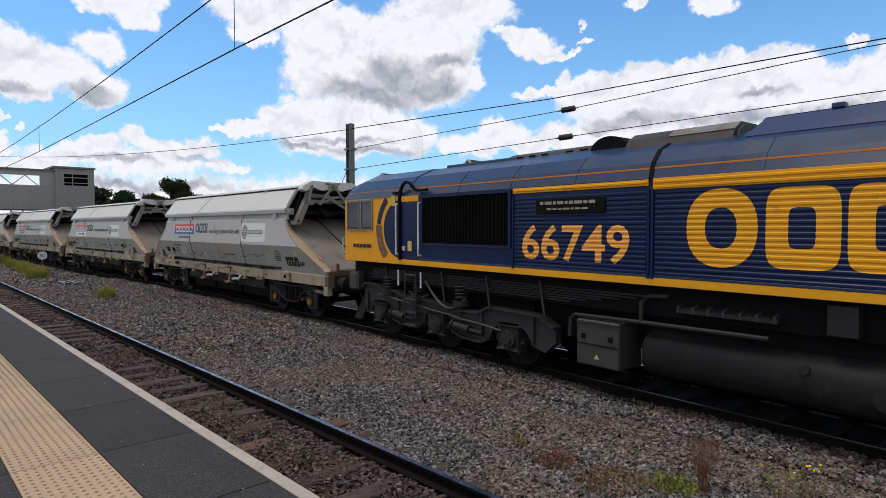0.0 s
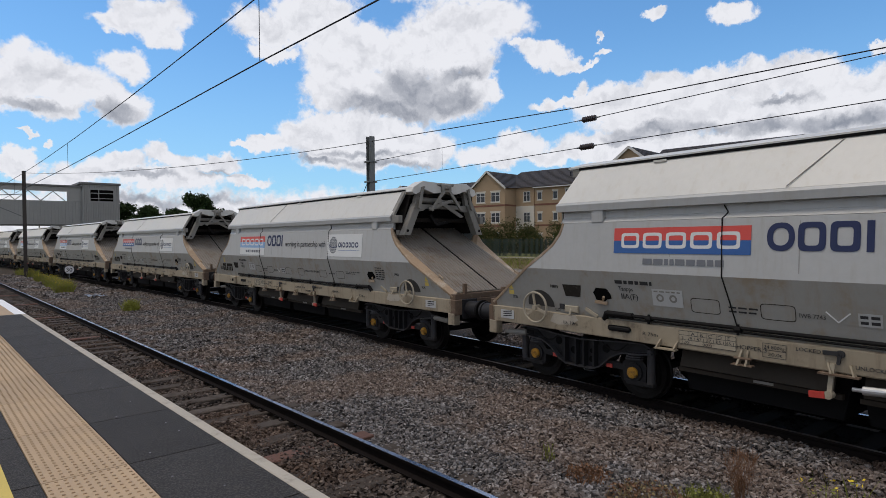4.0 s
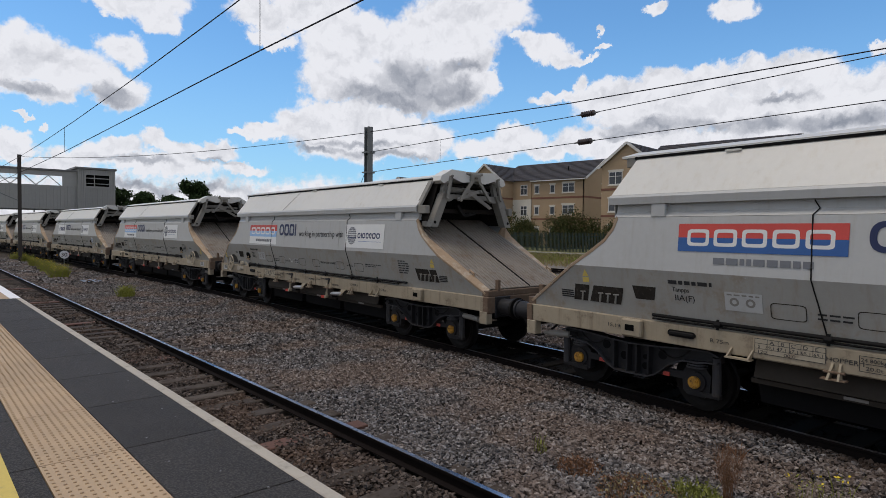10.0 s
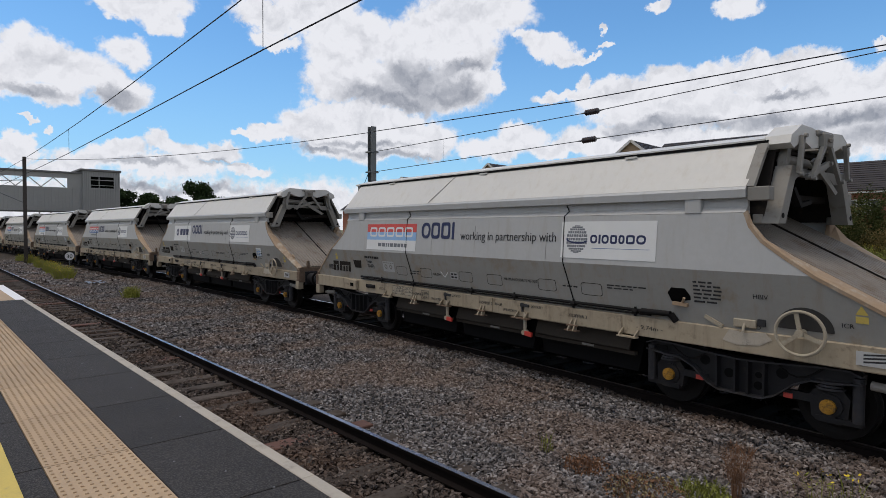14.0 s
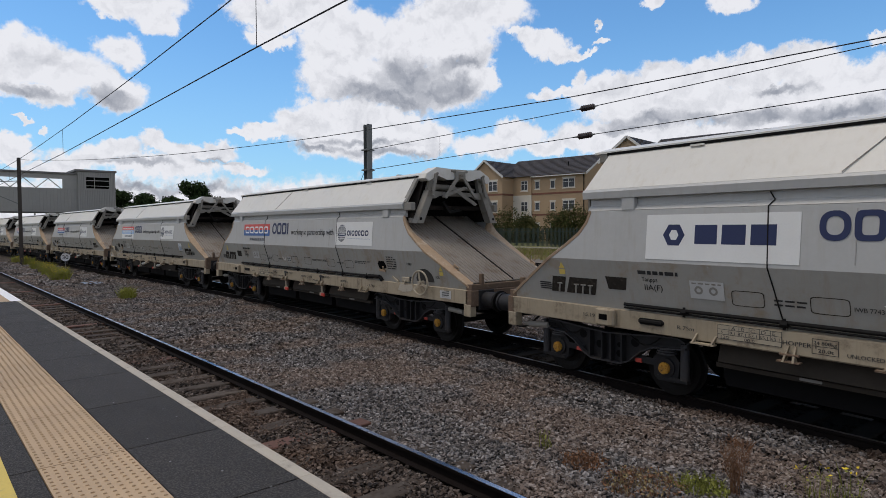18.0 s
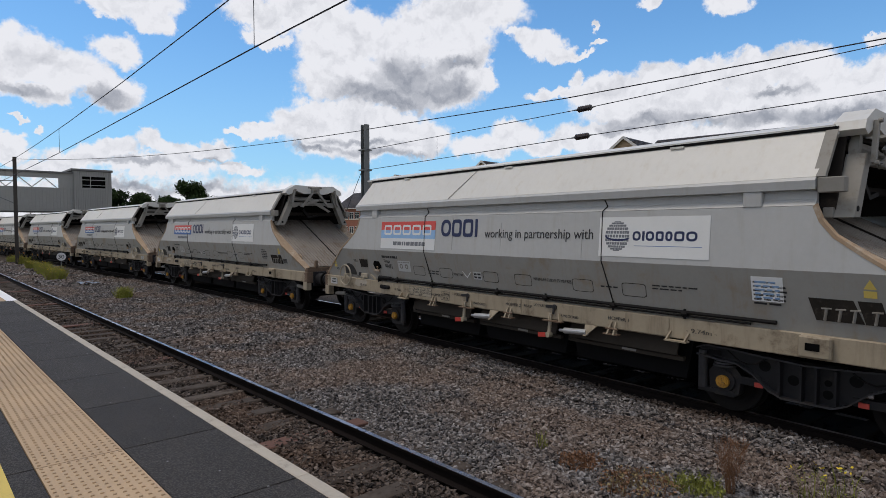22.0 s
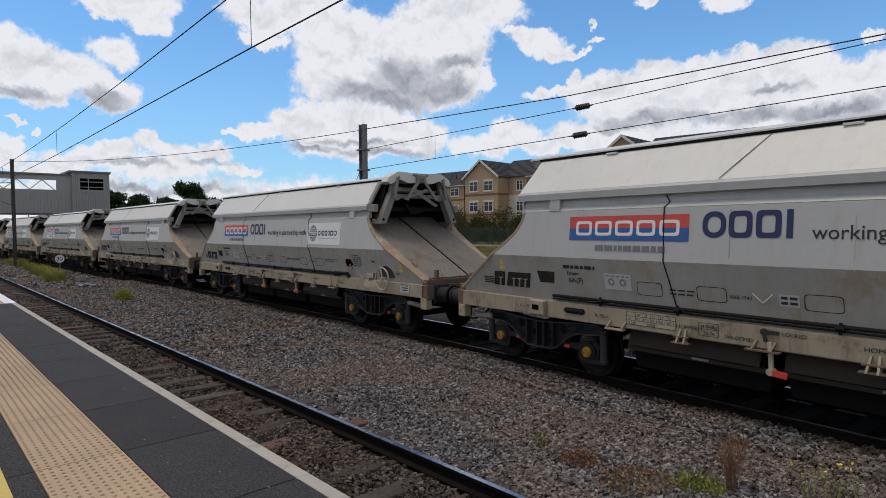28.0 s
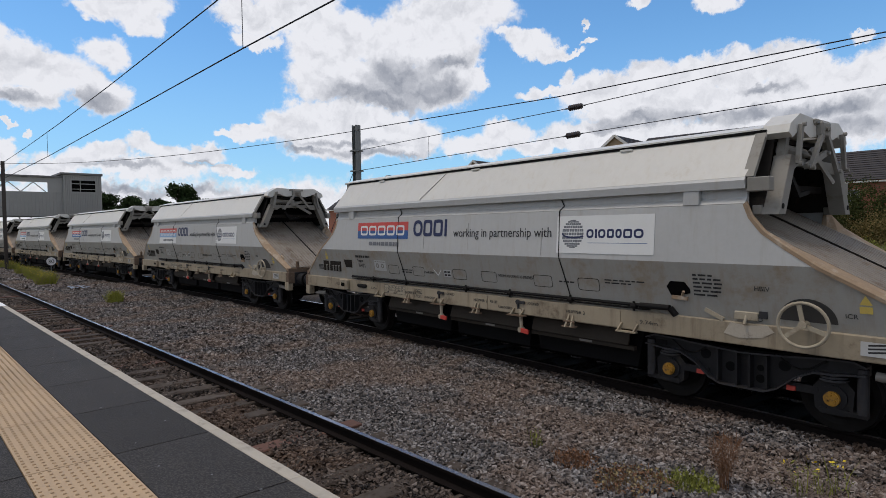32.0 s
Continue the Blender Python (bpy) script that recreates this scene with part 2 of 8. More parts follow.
M = {}
# Bed below the loose stones, darkened for the shade in their gaps.
M["ballast"] = material("ballast", (0.062, 0.051, 0.042), 0.95, spec=0.2, vary=0.8, grain=26, patch=0.35, bump=1.0, dist=0.05)
M["gravel"] = material("gravel", (0.20, 0.18, 0.155), 0.95, spec=0.2, vary=0.9, grain=14, patch=0.5, bump=1.0, dist=0.05, dirt=(0.10, 0.10, 0.045), dirt_amount=0.18)
M["earth"] = material("earth", (0.12, 0.125, 0.04), 0.95, vary=0.9, grain=6, patch=0.12, bump=0.8, dist=0.05, dirt=(0.22, 0.18, 0.115), dirt_amount=0.25)
# Darker than the slab: the blisters' shaded flanks are put into the rib colour.
M["tactile_rib"] = material("tactile_rib", (0.365, 0.26, 0.153), 0.85, vary=0.25, grain=60, patch=2.0, each=0.1)
M["tactile"] = material("tactile", (0.435, 0.31, 0.19), 0.8, vary=0.25, grain=60, patch=2.0, dirt=(0.24, 0.18, 0.11), dirt_amount=0.12, each=0.1)
M["white_edge"] = material("white_edge", (0.43, 0.385, 0.315), 0.8, vary=0.3, grain=50, dirt=(0.2, 0.18, 0.15), dirt_amount=0.22)
M["white_clean"] = material("white_clean", (0.8, 0.8, 0.8), 0.7, vary=0.1)
M["yellow_line"] = material("yellow_line", (0.62, 0.47, 0.11), 0.75, vary=0.25, grain=50, dirt=(0.3, 0.25, 0.12), dirt_amount=0.15)
M["brickface"] = material("brickface", (0.20, 0.13, 0.09), 0.9, vary=0.5, grain=14)
M["rail_side"] = material("rail_side", (0.010, 0.0075, 0.007), 0.85, vary=0.5, grain=30, spec=0.1)
# near-black sleepers: the shade under the train is put into the colour
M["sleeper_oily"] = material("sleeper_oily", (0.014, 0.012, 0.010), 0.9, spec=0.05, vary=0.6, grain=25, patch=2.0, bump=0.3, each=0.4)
M["rail_worn"] = material("rail_worn", (0.085, 0.07, 0.06), 0.5, metal=0.5, vary=0.4, grain=20)
M["rail_head"] = material("rail_head", (0.50, 0.50, 0.54), 0.27, metal=1.0, vary=0.25, grain=20, bump=0.05)
M["sleeper"] = material("sleeper", (0.080, 0.066, 0.055), 0.9, spec=0.2, vary=0.6, grain=25, patch=2.0, bump=0.5, dirt=(0.045, 0.032, 0.024), dirt_amount=0.3, each=0.5)
M["sleeper_wood"] = material("sleeper_wood", (0.115, 0.058, 0.042), 0.9, vary=0.6, grain=25, patch=2.0, bump=0.5)
# One grey: the sky light on each slope is partly put into these three tones.
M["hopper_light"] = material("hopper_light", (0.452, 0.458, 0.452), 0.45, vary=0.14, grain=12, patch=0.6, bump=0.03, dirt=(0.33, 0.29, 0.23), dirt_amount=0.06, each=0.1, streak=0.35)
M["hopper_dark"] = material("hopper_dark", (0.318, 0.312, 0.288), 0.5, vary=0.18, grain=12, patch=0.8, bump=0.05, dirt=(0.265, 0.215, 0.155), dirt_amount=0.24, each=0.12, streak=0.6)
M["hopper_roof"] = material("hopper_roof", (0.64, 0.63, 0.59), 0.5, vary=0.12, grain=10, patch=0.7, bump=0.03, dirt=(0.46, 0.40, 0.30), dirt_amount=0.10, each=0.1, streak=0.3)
M["solebar"] = material("solebar", (0.335, 0.282, 0.200), 0.65, vary=0.25, grain=18, patch=1.2, bump=0.1, dirt=(0.13, 0.095, 0.06), dirt_amount=0.22, each=0.15, streak=0.7)
M["slope"] = material("slope", (0.225, 0.20, 0.172), 0.75, spec=0.2, vary=0.35, grain=14, patch=1.0, bump=0.1, dirt=(0.16, 0.12, 0.09), dirt_amount=0.25, each=0.2)
M["rusty"] = material("rusty", (0.31, 0.22, 0.14), 0.75, vary=0.35, grain=16, patch=1.2, bump=0.1, dirt=(0.42, 0.37, 0.30), dirt_amount=0.25, each=0.2)
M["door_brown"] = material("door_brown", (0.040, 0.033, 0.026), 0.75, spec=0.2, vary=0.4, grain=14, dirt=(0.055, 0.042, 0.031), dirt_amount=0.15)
M["rust_dark"] = material("rust_dark", (0.13, 0.085, 0.055), 0.8, vary=0.4, grain=16, patch=2.0, bump=0.2, dirt=(0.26, 0.21, 0.15), dirt_amount=0.2)
# bed between the train's rails, coloured near-black as if in the train's shade
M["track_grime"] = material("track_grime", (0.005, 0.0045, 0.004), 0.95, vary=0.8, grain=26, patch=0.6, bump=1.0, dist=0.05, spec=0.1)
M["frame_grey"] = material("frame_grey", (0.225, 0.215, 0.192), 0.6, vary=0.2, grain=14, dirt=(0.145, 0.12, 0.09), dirt_amount=0.22)
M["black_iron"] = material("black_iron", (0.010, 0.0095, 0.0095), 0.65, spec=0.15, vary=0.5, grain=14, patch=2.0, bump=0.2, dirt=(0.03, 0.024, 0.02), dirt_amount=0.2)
M["bogie"] = material("bogie", (0.018, 0.018, 0.020), 0.5, spec=0.3, vary=0.5, grain=14, patch=2.0, bump=0.15, dirt=(0.045, 0.038, 0.032), dirt_amount=0.2)
M["bogie_edge"] = material("bogie_edge", (0.040, 0.040, 0.044), 0.5, spec=0.3, vary=0.5, grain=14, patch=2.0, bump=0.15, dirt=(0.05, 0.042, 0.035), dirt_amount=0.25)
M["red_tag"] = material("red_tag", (0.55, 0.075, 0.055), 0.5, vary=0.3, grain=30)
# Near-black brown: the shade inside the open end is in the colour.
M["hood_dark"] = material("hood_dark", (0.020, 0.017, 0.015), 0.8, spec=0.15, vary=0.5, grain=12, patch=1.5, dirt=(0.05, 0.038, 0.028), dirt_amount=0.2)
M["loco_frame"] = material("loco_frame", (0.030, 0.030, 0.031), 0.6, spec=0.3, vary=0.5, grain=10, patch=1.5, bump=0.25, dirt=(0.055, 0.048, 0.04), dirt_amount=0.2)
M["steel_wheel"] = material("steel_wheel", (0.008, 0.007, 0.0065), 0.6, spec=0.2, vary=0.5, grain=10)
M["yellow_cap"] = material("yellow_cap", (0.40, 0.205, 0.018), 0.6, vary=0.4, grain=30, patch=6.0, dirt=(0.10, 0.06, 0.03), dirt_amount=0.28)
M["weld"] = material("weld", (0.36, 0.355, 0.34), 0.6, vary=0.3, grain=30, each=0.3)
M["chrome"] = material("chrome", (0.55, 0.56, 0.57), 0.35, metal=0.7, vary=0.15)
M["white_paint"] = material("white_paint", (0.72, 0.73, 0.72), 0.5, vary=0.1, dirt=(0.5, 0.48, 0.44), dirt_amount=0.08)
M["cream_paint"] = material("cream_paint", (0.36, 0.315, 0.235), 0.6, vary=0.3, dirt=(0.2, 0.15, 0.10), dirt_amount=0.2)
M["sign_red"] = material("sign_red", (0.60, 0.07, 0.055), 0.45, vary=0.15, patch=3, each=0.25)
M["sign_blue"] = material("sign_blue", (0.03, 0.11, 0.34), 0.45, vary=0.2, patch=3, each=0.3)
M["sign_pale_blue"] = material("sign_pale_blue", (0.25, 0.42, 0.66), 0.45, vary=0.2, patch=3, each=0.3)
M["navy_ink"] = material("navy_ink", (0.012, 0.022, 0.085), 0.5, vary=0.15)
M["black_ink"] = material("black_ink", (0.02, 0.02, 0.022), 0.6, vary=0.1)
M["grey_ink"] = material("grey_ink", (0.16, 0.17, 0.19), 0.6, vary=0.1)
M["red_paint"] = material("red_paint", (0.50, 0.05, 0.035), 0.5, vary=0.2)
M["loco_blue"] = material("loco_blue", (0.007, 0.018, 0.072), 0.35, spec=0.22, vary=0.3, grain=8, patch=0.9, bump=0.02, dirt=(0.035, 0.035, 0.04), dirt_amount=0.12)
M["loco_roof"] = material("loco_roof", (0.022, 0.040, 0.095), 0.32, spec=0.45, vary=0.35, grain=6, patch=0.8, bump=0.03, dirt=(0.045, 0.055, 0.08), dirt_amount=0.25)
M["loco_yellow"] = material("loco_yellow", (0.84, 0.385, 0.012), 0.5, spec=0.25, vary=0.14, grain=8, patch=0.9, bump=0.02, dirt=(0.33, 0.16, 0.04), dirt_amount=0.14)
M["loco_orange"] = material("loco_orange", (0.62, 0.20, 0.03), 0.4, vary=0.2)
M["number_gold"] = material("number_gold", (0.90, 0.40, 0.06), 0.45, vary=0.1)
M["scuffed"] = material("scuffed", (0.42, 0.15, 0.05), 0.6, vary=0.5, grain=20, patch=6, dirt=(0.10, 0.07, 0.05), dirt_amount=0.4)
M["cover_blue"] = material("cover_blue", (0.014, 0.040, 0.135), 0.45, spec=0.2, vary=0.3, grain=8, patch=0.9, bump=0.02)
M["roof_grime"] = material("roof_grime", (0.060, 0.056, 0.054), 0.6, spec=0.3, vary=0.5, grain=8, patch=1.2, bump=0.06, dirt=(0.030, 0.024, 0.022), dirt_amount=0.25)
# Serves real black paint, and carries the shade inside ends and below floors.
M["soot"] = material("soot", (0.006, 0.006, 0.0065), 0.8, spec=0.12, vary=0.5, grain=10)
M["tank"] = material("tank", (0.012, 0.012, 0.0125), 0.6, spec=0.22, vary=0.6, grain=8, patch=1.2, bump=0.1, dirt=(0.035, 0.031, 0.027), dirt_amount=0.22)
M["box_grey"] = material("box_grey", (0.045, 0.044, 0.042), 0.6, vary=0.35, dirt=(0.035, 0.03, 0.025), dirt_amount=0.22)
M["mast_rust"] = material("mast_rust", (0.045, 0.036, 0.031), 0.7, vary=0.4, grain=12)
M["weed_brown"] = material("weed_brown", (0.20, 0.10, 0.05), 0.85, vary=0.5, grain=4, bump=0.0)
M["mast"] = material("mast", (0.17, 0.18, 0.18), 0.5, metal=0.3, vary=0.3, grain=12)
M["wire"] = material("wire", (0.03, 0.03, 0.035), 0.6, spec=0.2, vary=0.2)
M["insulator"] = material("insulator", (0.045, 0.03, 0.028), 0.3, vary=0.2)
M["cladding"] = material("cladding", (0.33, 0.33, 0.315), 0.5, vary=0.15, grain=4, patch=0.4, bump=0.03)
M["cladding_dark"] = material("cladding_dark", (0.15, 0.15, 0.15), 0.5, vary=0.2)
M["house_brick"] = material("house_brick", (0.40, 0.288, 0.178), 0.9, vary=0.25, grain=8, patch=0.4, each=0.05)
M["house_band"] = material("house_band", (0.20, 0.09, 0.06), 0.9, vary=0.25, grain=8)
M["render_cream"] = material("render_cream", (0.62, 0.58, 0.50), 0.9, vary=0.1)
M["red_brick"] = material("red_brick", (0.30, 0.12, 0.08), 0.9, vary=0.3, grain=8)
M["roof_tile"] = material("roof_tile", (0.036, 0.031, 0.031), 0.75, vary=0.4, grain=5, patch=0.6, each=0.3)
M["window_white"] = material("window_white", (0.62, 0.61, 0.58), 0.5, vary=0.05)
M["leaf"] = material("leaf", (0.058, 0.068, 0.022), 0.85, spec=0.08, vary=0.9, grain=3, patch=0.5, bump=0.0)
M["leaf_dry"] = material("leaf_dry", (0.19, 0.148, 0.062), 0.85, spec=0.08, vary=0.8, grain=3, patch=0.5, bump=0.0)
M["leaf_far"] = material("leaf_far", (0.030, 0.050, 0.018), 0.85, spec=0.08, vary=0.6, grain=1, patch=0.3, bump=0.0)
M["grass"] = material("grass", (0.20, 0.215, 0.035), 0.8, vary=0.6, grain=4, bump=0.0)
M["litter_sheet"] = material("litter_sheet", (0.17, 0.21, 0.27), 0.5, vary=0.3, grain=12)
M["grass_lime"] = material("grass_lime", (0.27, 0.28, 0.040), 0.8, vary=0.6, grain=4, bump=0.0)
M["grass_dry"] = material("grass_dry", (0.27, 0.21, 0.10), 0.85, vary=0.5, grain=4, bump=0.0)
M["flower"] = material("flower", (0.70, 0.52, 0.03), 0.7, vary=0.2, bump=0.0)
M["bark"] = material("bark", (0.10, 0.075, 0.05), 0.9, vary=0.5, grain=20)
M["fence_green"] = material("fence_green", (0.020, 0.035, 0.028), 0.6, vary=0.3)
M["rock"] = material("rock", (0.12, 0.115, 0.105), 0.9, vary=0.5, grain=10, patch=1.5, bump=0.4, dist=0.02)
M["concrete"] = material("concrete", (0.36, 0.34, 0.30), 0.9, vary=0.4, grain=20, patch=1.0, bump=0.3)
# Colours of flat patches that stand for the shade inside recesses and openings.
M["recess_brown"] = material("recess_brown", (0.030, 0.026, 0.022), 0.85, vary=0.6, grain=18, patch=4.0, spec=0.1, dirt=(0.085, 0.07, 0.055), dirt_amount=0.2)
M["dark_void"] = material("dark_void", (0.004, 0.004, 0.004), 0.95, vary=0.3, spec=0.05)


def stone_material(name="stone_mix", tint=(1.0, 0.955, 0.91)):
    """Crushed stone: each piece a grey, pink or brown of its own, with rust dust here and there."""
    m = bpy.data.materials.new(name)
    m.use_nodes = True
    k = Nodes(m.node_tree)
    out = k.add("ShaderNodeOutputMaterial")
    b = k.add("ShaderNodeBsdfPrincipled")
    at = k.add("ShaderNodeTexCoord").outputs["Object"]
    one = k.add("ShaderNodeNewGeometry").outputs["Random Per Island"]
    tone = k.ramp(one, [(0.0, (0.038, 0.037, 0.037)), (0.3, (0.105, 0.097, 0.092)), (0.6, (0.185, 0.162, 0.150)), (0.85, (0.225, 0.215, 0.210)), (1.0, (0.38, 0.36, 0.345))])
    wide = k.noise(at, 0.5, 3.0, 0.6)
    tone = k.mix(k.smooth(wide, 0.44, 0.60), k.vmath("MULTIPLY", tone, (0.94, 0.98, 1.04)), k.mix(0.30, tone, (0.23, 0.158, 0.122)))
    fine = k.noise(at, 90.0, 3.0, 0.6)
    tone = k.vmath("MULTIPLY", k.vmath("SCALE", tone, scale=k.math("MULTIPLY_ADD", fine, 0.6, 0.7)), tint)
    k.put(b.inputs["Base Color"], tone)
    b.inputs["Roughness"].default_value, b.inputs["Specular IOR Level"].default_value = 0.9, 0.2
    k.put(out.inputs[0], b.outputs[0])
    return m


M["stone"] = stone_material()


def tarmac_material():
    """Old asphalt: dark binder, grey chips of stone, worn paler in patches."""
    m = bpy.data.materials.new("tarmac_chips")
    m.use_nodes = True
    k = Nodes(m.node_tree)
    out = k.add("ShaderNodeOutputMaterial")
    b = k.add("ShaderNodeBsdfPrincipled")
    at = k.add("ShaderNodeTexCoord").outputs["Object"]
    info = k.add("ShaderNodeObjectInfo").outputs["Random"]
    at = k.vmath("ADD", at, k.vmath("SCALE", (31.0, 17.0, 5.0), scale=info))
    chips = k.smooth(k.noise(at, 75.0, 2.0, 0.7), 0.42, 0.66)
    bright = k.smooth(k.noise(at, 130.0, 1.0, 0.5), 0.68, 0.76)
    tone = k.mix(chips, (0.0245, 0.0225, 0.0215), (0.069, 0.062, 0.056))
    tone = k.mix(k.math("MULTIPLY", bright, 0.6), tone, (0.20, 0.19, 0.18))
    patch = k.math("MULTIPLY_ADD", k.noise(at, 1.6, 5.0, 0.65), 0.8, 0.6)
    patch = k.math("MULTIPLY", patch, k.math("MULTIPLY_ADD", info, 0.16, 0.92))
    k.put(b.inputs["Base Color"], k.vmath("SCALE", tone, scale=patch))
    b.inputs["Roughness"].default_value, b.inputs["Specular IOR Level"].default_value = 0.85, 0.35
    bn = k.add("ShaderNodeBump")
    bn.inputs["Strength"].default_value, bn.inputs["Distance"].default_value = 0.6, 0.004
    k.put(bn.inputs["Height"], chips)
    k.put(b.inputs["Normal"], bn.outputs[0])
    k.put(out.inputs[0], b.outputs[0])
    return m


M["tarmac"] = tarmac_material()
M["stone_brown"] = stone_material("stone_brown", (0.58, 0.485, 0.41))
# stones below the train, with its shade in their colour
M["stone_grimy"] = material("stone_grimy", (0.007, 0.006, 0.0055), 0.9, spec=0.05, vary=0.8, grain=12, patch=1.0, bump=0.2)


def glass(name, tint, rough=0.06):
    m = bpy.data.materials.new(name)
    m.use_nodes = True
    b = m.node_tree.nodes["Principled BSDF"]
    b.inputs["Base Color"].default_value = (*tint, 1)
    b.inputs["Roughness"].default_value, b.inputs["Specular IOR Level"].default_value = rough, 0.6
    return m


M["glass_dark"] = glass("glass_dark", (0.05, 0.056, 0.063))
M["glass_cab"] = glass("glass_cab", (0.035, 0.045, 0.05), 0.03)


# ---- mesh helpers ----
def link_mesh(name, bm, mat, parent=None, label="", smooth=False):
    me = bpy.data.meshes.new(name)
    bm.normal_update()
    bm.to_mesh(me)
    bm.free()
    for one in mat if isinstance(mat, (list, tuple)) else [mat]:
        me.materials.append(M[one] if isinstance(one, str) else one)
    if smooth:
        for p in me.polygons:
            p.use_smooth = True
    ob = new(name, me)
    if parent:
        ob.parent = parent
    if label:
        ob["label"] = label
    return ob


def part(name, bm, mat, parent, label="", smooth=False):
    return link_mesh(name, bm, mat, parent, label, smooth)


def twin(ob, parent=None, m=None):
    """The same mesh again under a parent, at a pose in its space."""
    o = ob.copy()
    scene.collection.objects.link(o)
    o.parent = parent
    o.matrix_basis = m if m is not None else Matrix()
    return o


LONG, ACROSS, HIGH, LEAN = 1.0125, 1.006, 0.9624, 0.096     # from the drawn grid to true size: along the tracks, across them, upwards


def true_place(v):
    """A place of the drawn grid in the true plan."""
    return Vector((ACROSS * v[0], LONG * v[1] + LEAN * v[0], HIGH * v[2]))


def true_size(ob, sizes=None):
    """Set a drawn vehicle with all its parts to its true length, width and height; axles stay round."""
    sizes = Matrix.Diagonal((LONG, ACROSS, HIGH)) if sizes is None else sizes
    for o in ob.children:
        turn = o.matrix_basis.to_3x3().normalized()
        o.location = sizes @ o.location
        own = Matrix.Diagonal((HIGH, ACROSS, HIGH)) if o.name.startswith("wheelset") else turn.transposed() @ sizes @ turn
        if o.data.name not in true_size.done:
            true_size.done.add(o.data.name)
            o.data.transform(own.to_4x4())
        true_size(o, own)


true_size.done = set()


def thing(name, label, category, group="", m=None, kind=""):
    e = new(name)
    e.empty_display_size = 0.2
    tagged(e, label, category, group, kind)
    if m is not None:
        e.matrix_basis = m
        e.location, e.scale = true_place(e.location), Vector((ACROSS, LONG, HIGH)) * e.scale.x
    return e


def at_size(e, x):
    """A piece of the setting drawn in place, x metres across from the camera."""
    e.scale, e.location = (ACROSS, LONG, HIGH), (0, LEAN * x, 0)
    return e


def box(bm, x0, x1, y0, y1, z0, z1, bevel=0.0, m=None):
    r = bmesh.ops.create_cube(bm, size=1.0)
    vs = r["verts"]
    for v in vs:
        v.co = Vector(((x0 + x1) / 2 + v.co.x * (x1 - x0), (y0 + y1) / 2 + v.co.y * (y1 - y0), (z0 + z1) / 2 + v.co.z * (z1 - z0)))
    if bevel:
        es = {e for v in vs for e in v.link_edges}
        got = bmesh.ops.bevel(bm, geom=list(es), offset=bevel, segments=1, affect="EDGES")
        vs = list({v for f in got["faces"] for v in f.verts} | {v for v in vs if v.is_valid})
    if m is not None:
        bmesh.ops.transform(bm, matrix=m, verts=[v for v in vs if v.is_valid])
    return bm


def cube(x0, x1, y0, y1, z0, z1, bevel=0.0, m=None):
    return box(bmesh.new(), x0, x1, y0, y1, z0, z1, bevel, m)


def rod(bm, a, b, r, n=10, r2=None):
    a, b = Vector(a), Vector(b)
    m = Matrix.Translation((a + b) / 2) @ (b - a).to_track_quat("Z", "Y").to_matrix().to_4x4()
    bmesh.ops.create_cone(bm, cap_ends=True, segments=n, radius1=r, radius2=r if r2 is None else r2, depth=(b - a).length, matrix=m)
    return bm


def bar(bm, a, b, w, h, up=(0, 0, 1)):
    """A square bar from a to b; w across, h along up."""
    a, b = Vector(a), Vector(b)
    d = (b - a).normalized()
    s = d.cross(Vector(up)).normalized()
    u = s.cross(d)
    vs = [bm.verts.new(p + s * (w / 2 * i) + u * (h / 2 * j)) for p in (a, b) for i, j in ((-1, -1), (1, -1), (1, 1), (-1, 1))]
    for f in ((3, 2, 1, 0), (4, 5, 6, 7), (0, 1, 5, 4), (1, 2, 6, 5), (2, 3, 7, 6), (3, 0, 4, 7)):
        bm.faces.new([vs[i] for i in f])
    return bm


def prism(bm, outline, y0, y1, axis="y"):
    """A flat outline of (x, z) pushed from y0 to y1; axis x: an outline of (y, z) pushed along x."""
    def p(a, c, q):
        return (a, q, c) if axis == "y" else (q, a, c) if axis == "x" else (a, c, q)
    one = [bm.verts.new(p(a, c, y0)) for a, c in outline]
    two = [bm.verts.new(p(a, c, y1)) for a, c in outline]
    n = len(outline)
    bm.faces.new(one)
    bm.faces.new(two[::-1])
    for i in range(n):
        bm.faces.new((one[i], two[i], two[(i + 1) % n], one[(i + 1) % n]))
    bmesh.ops.recalc_face_normals(bm, faces=bm.faces)
    return bm


def quad(bm, pts, thick=0.0):
    """A plate through the points (in order), with thickness behind it."""
    vs = [bm.verts.new(p) for p in pts]
    f = bm.faces.new(vs)
    if thick:
        f.normal_update()
        n = f.normal.copy()
        back = [bm.verts.new(Vector(p) - n * thick) for p in pts]
        bm.faces.new(back[::-1])
        k = len(pts)
        for i in range(k):
            bm.faces.new((vs[i], back[i], back[(i + 1) % k], vs[(i + 1) % k]))
    return bm


def tube(bm, pts, r, n=6):
    """One round bar bent through points, closed at both ends."""
    pts = [Vector(p) for p in pts]
    rings = []
    for i, p in enumerate(pts):
        d = (pts[min(i + 1, len(pts) - 1)] - pts[max(i - 1, 0)]).normalized()
        s = d.cross(Vector((0.13, 0.31, 0.94)) if abs(d.z) < 0.8 else Vector((0.2, 0.97, 0.1))).normalized()
        u = s.cross(d)
        rings.append([bm.verts.new(p + s * (r * math.cos(6.2832 * j / n)) + u * (r * math.sin(6.2832 * j / n))) for j in range(n)])
    for a, b in zip(rings, rings[1:]):
        for j in range(n):
            bm.faces.new((a[j], a[(j + 1) % n], b[(j + 1) % n], b[j]))
    bm.faces.new(rings[0][::-1])
    bm.faces.new(rings[-1])
    return bm


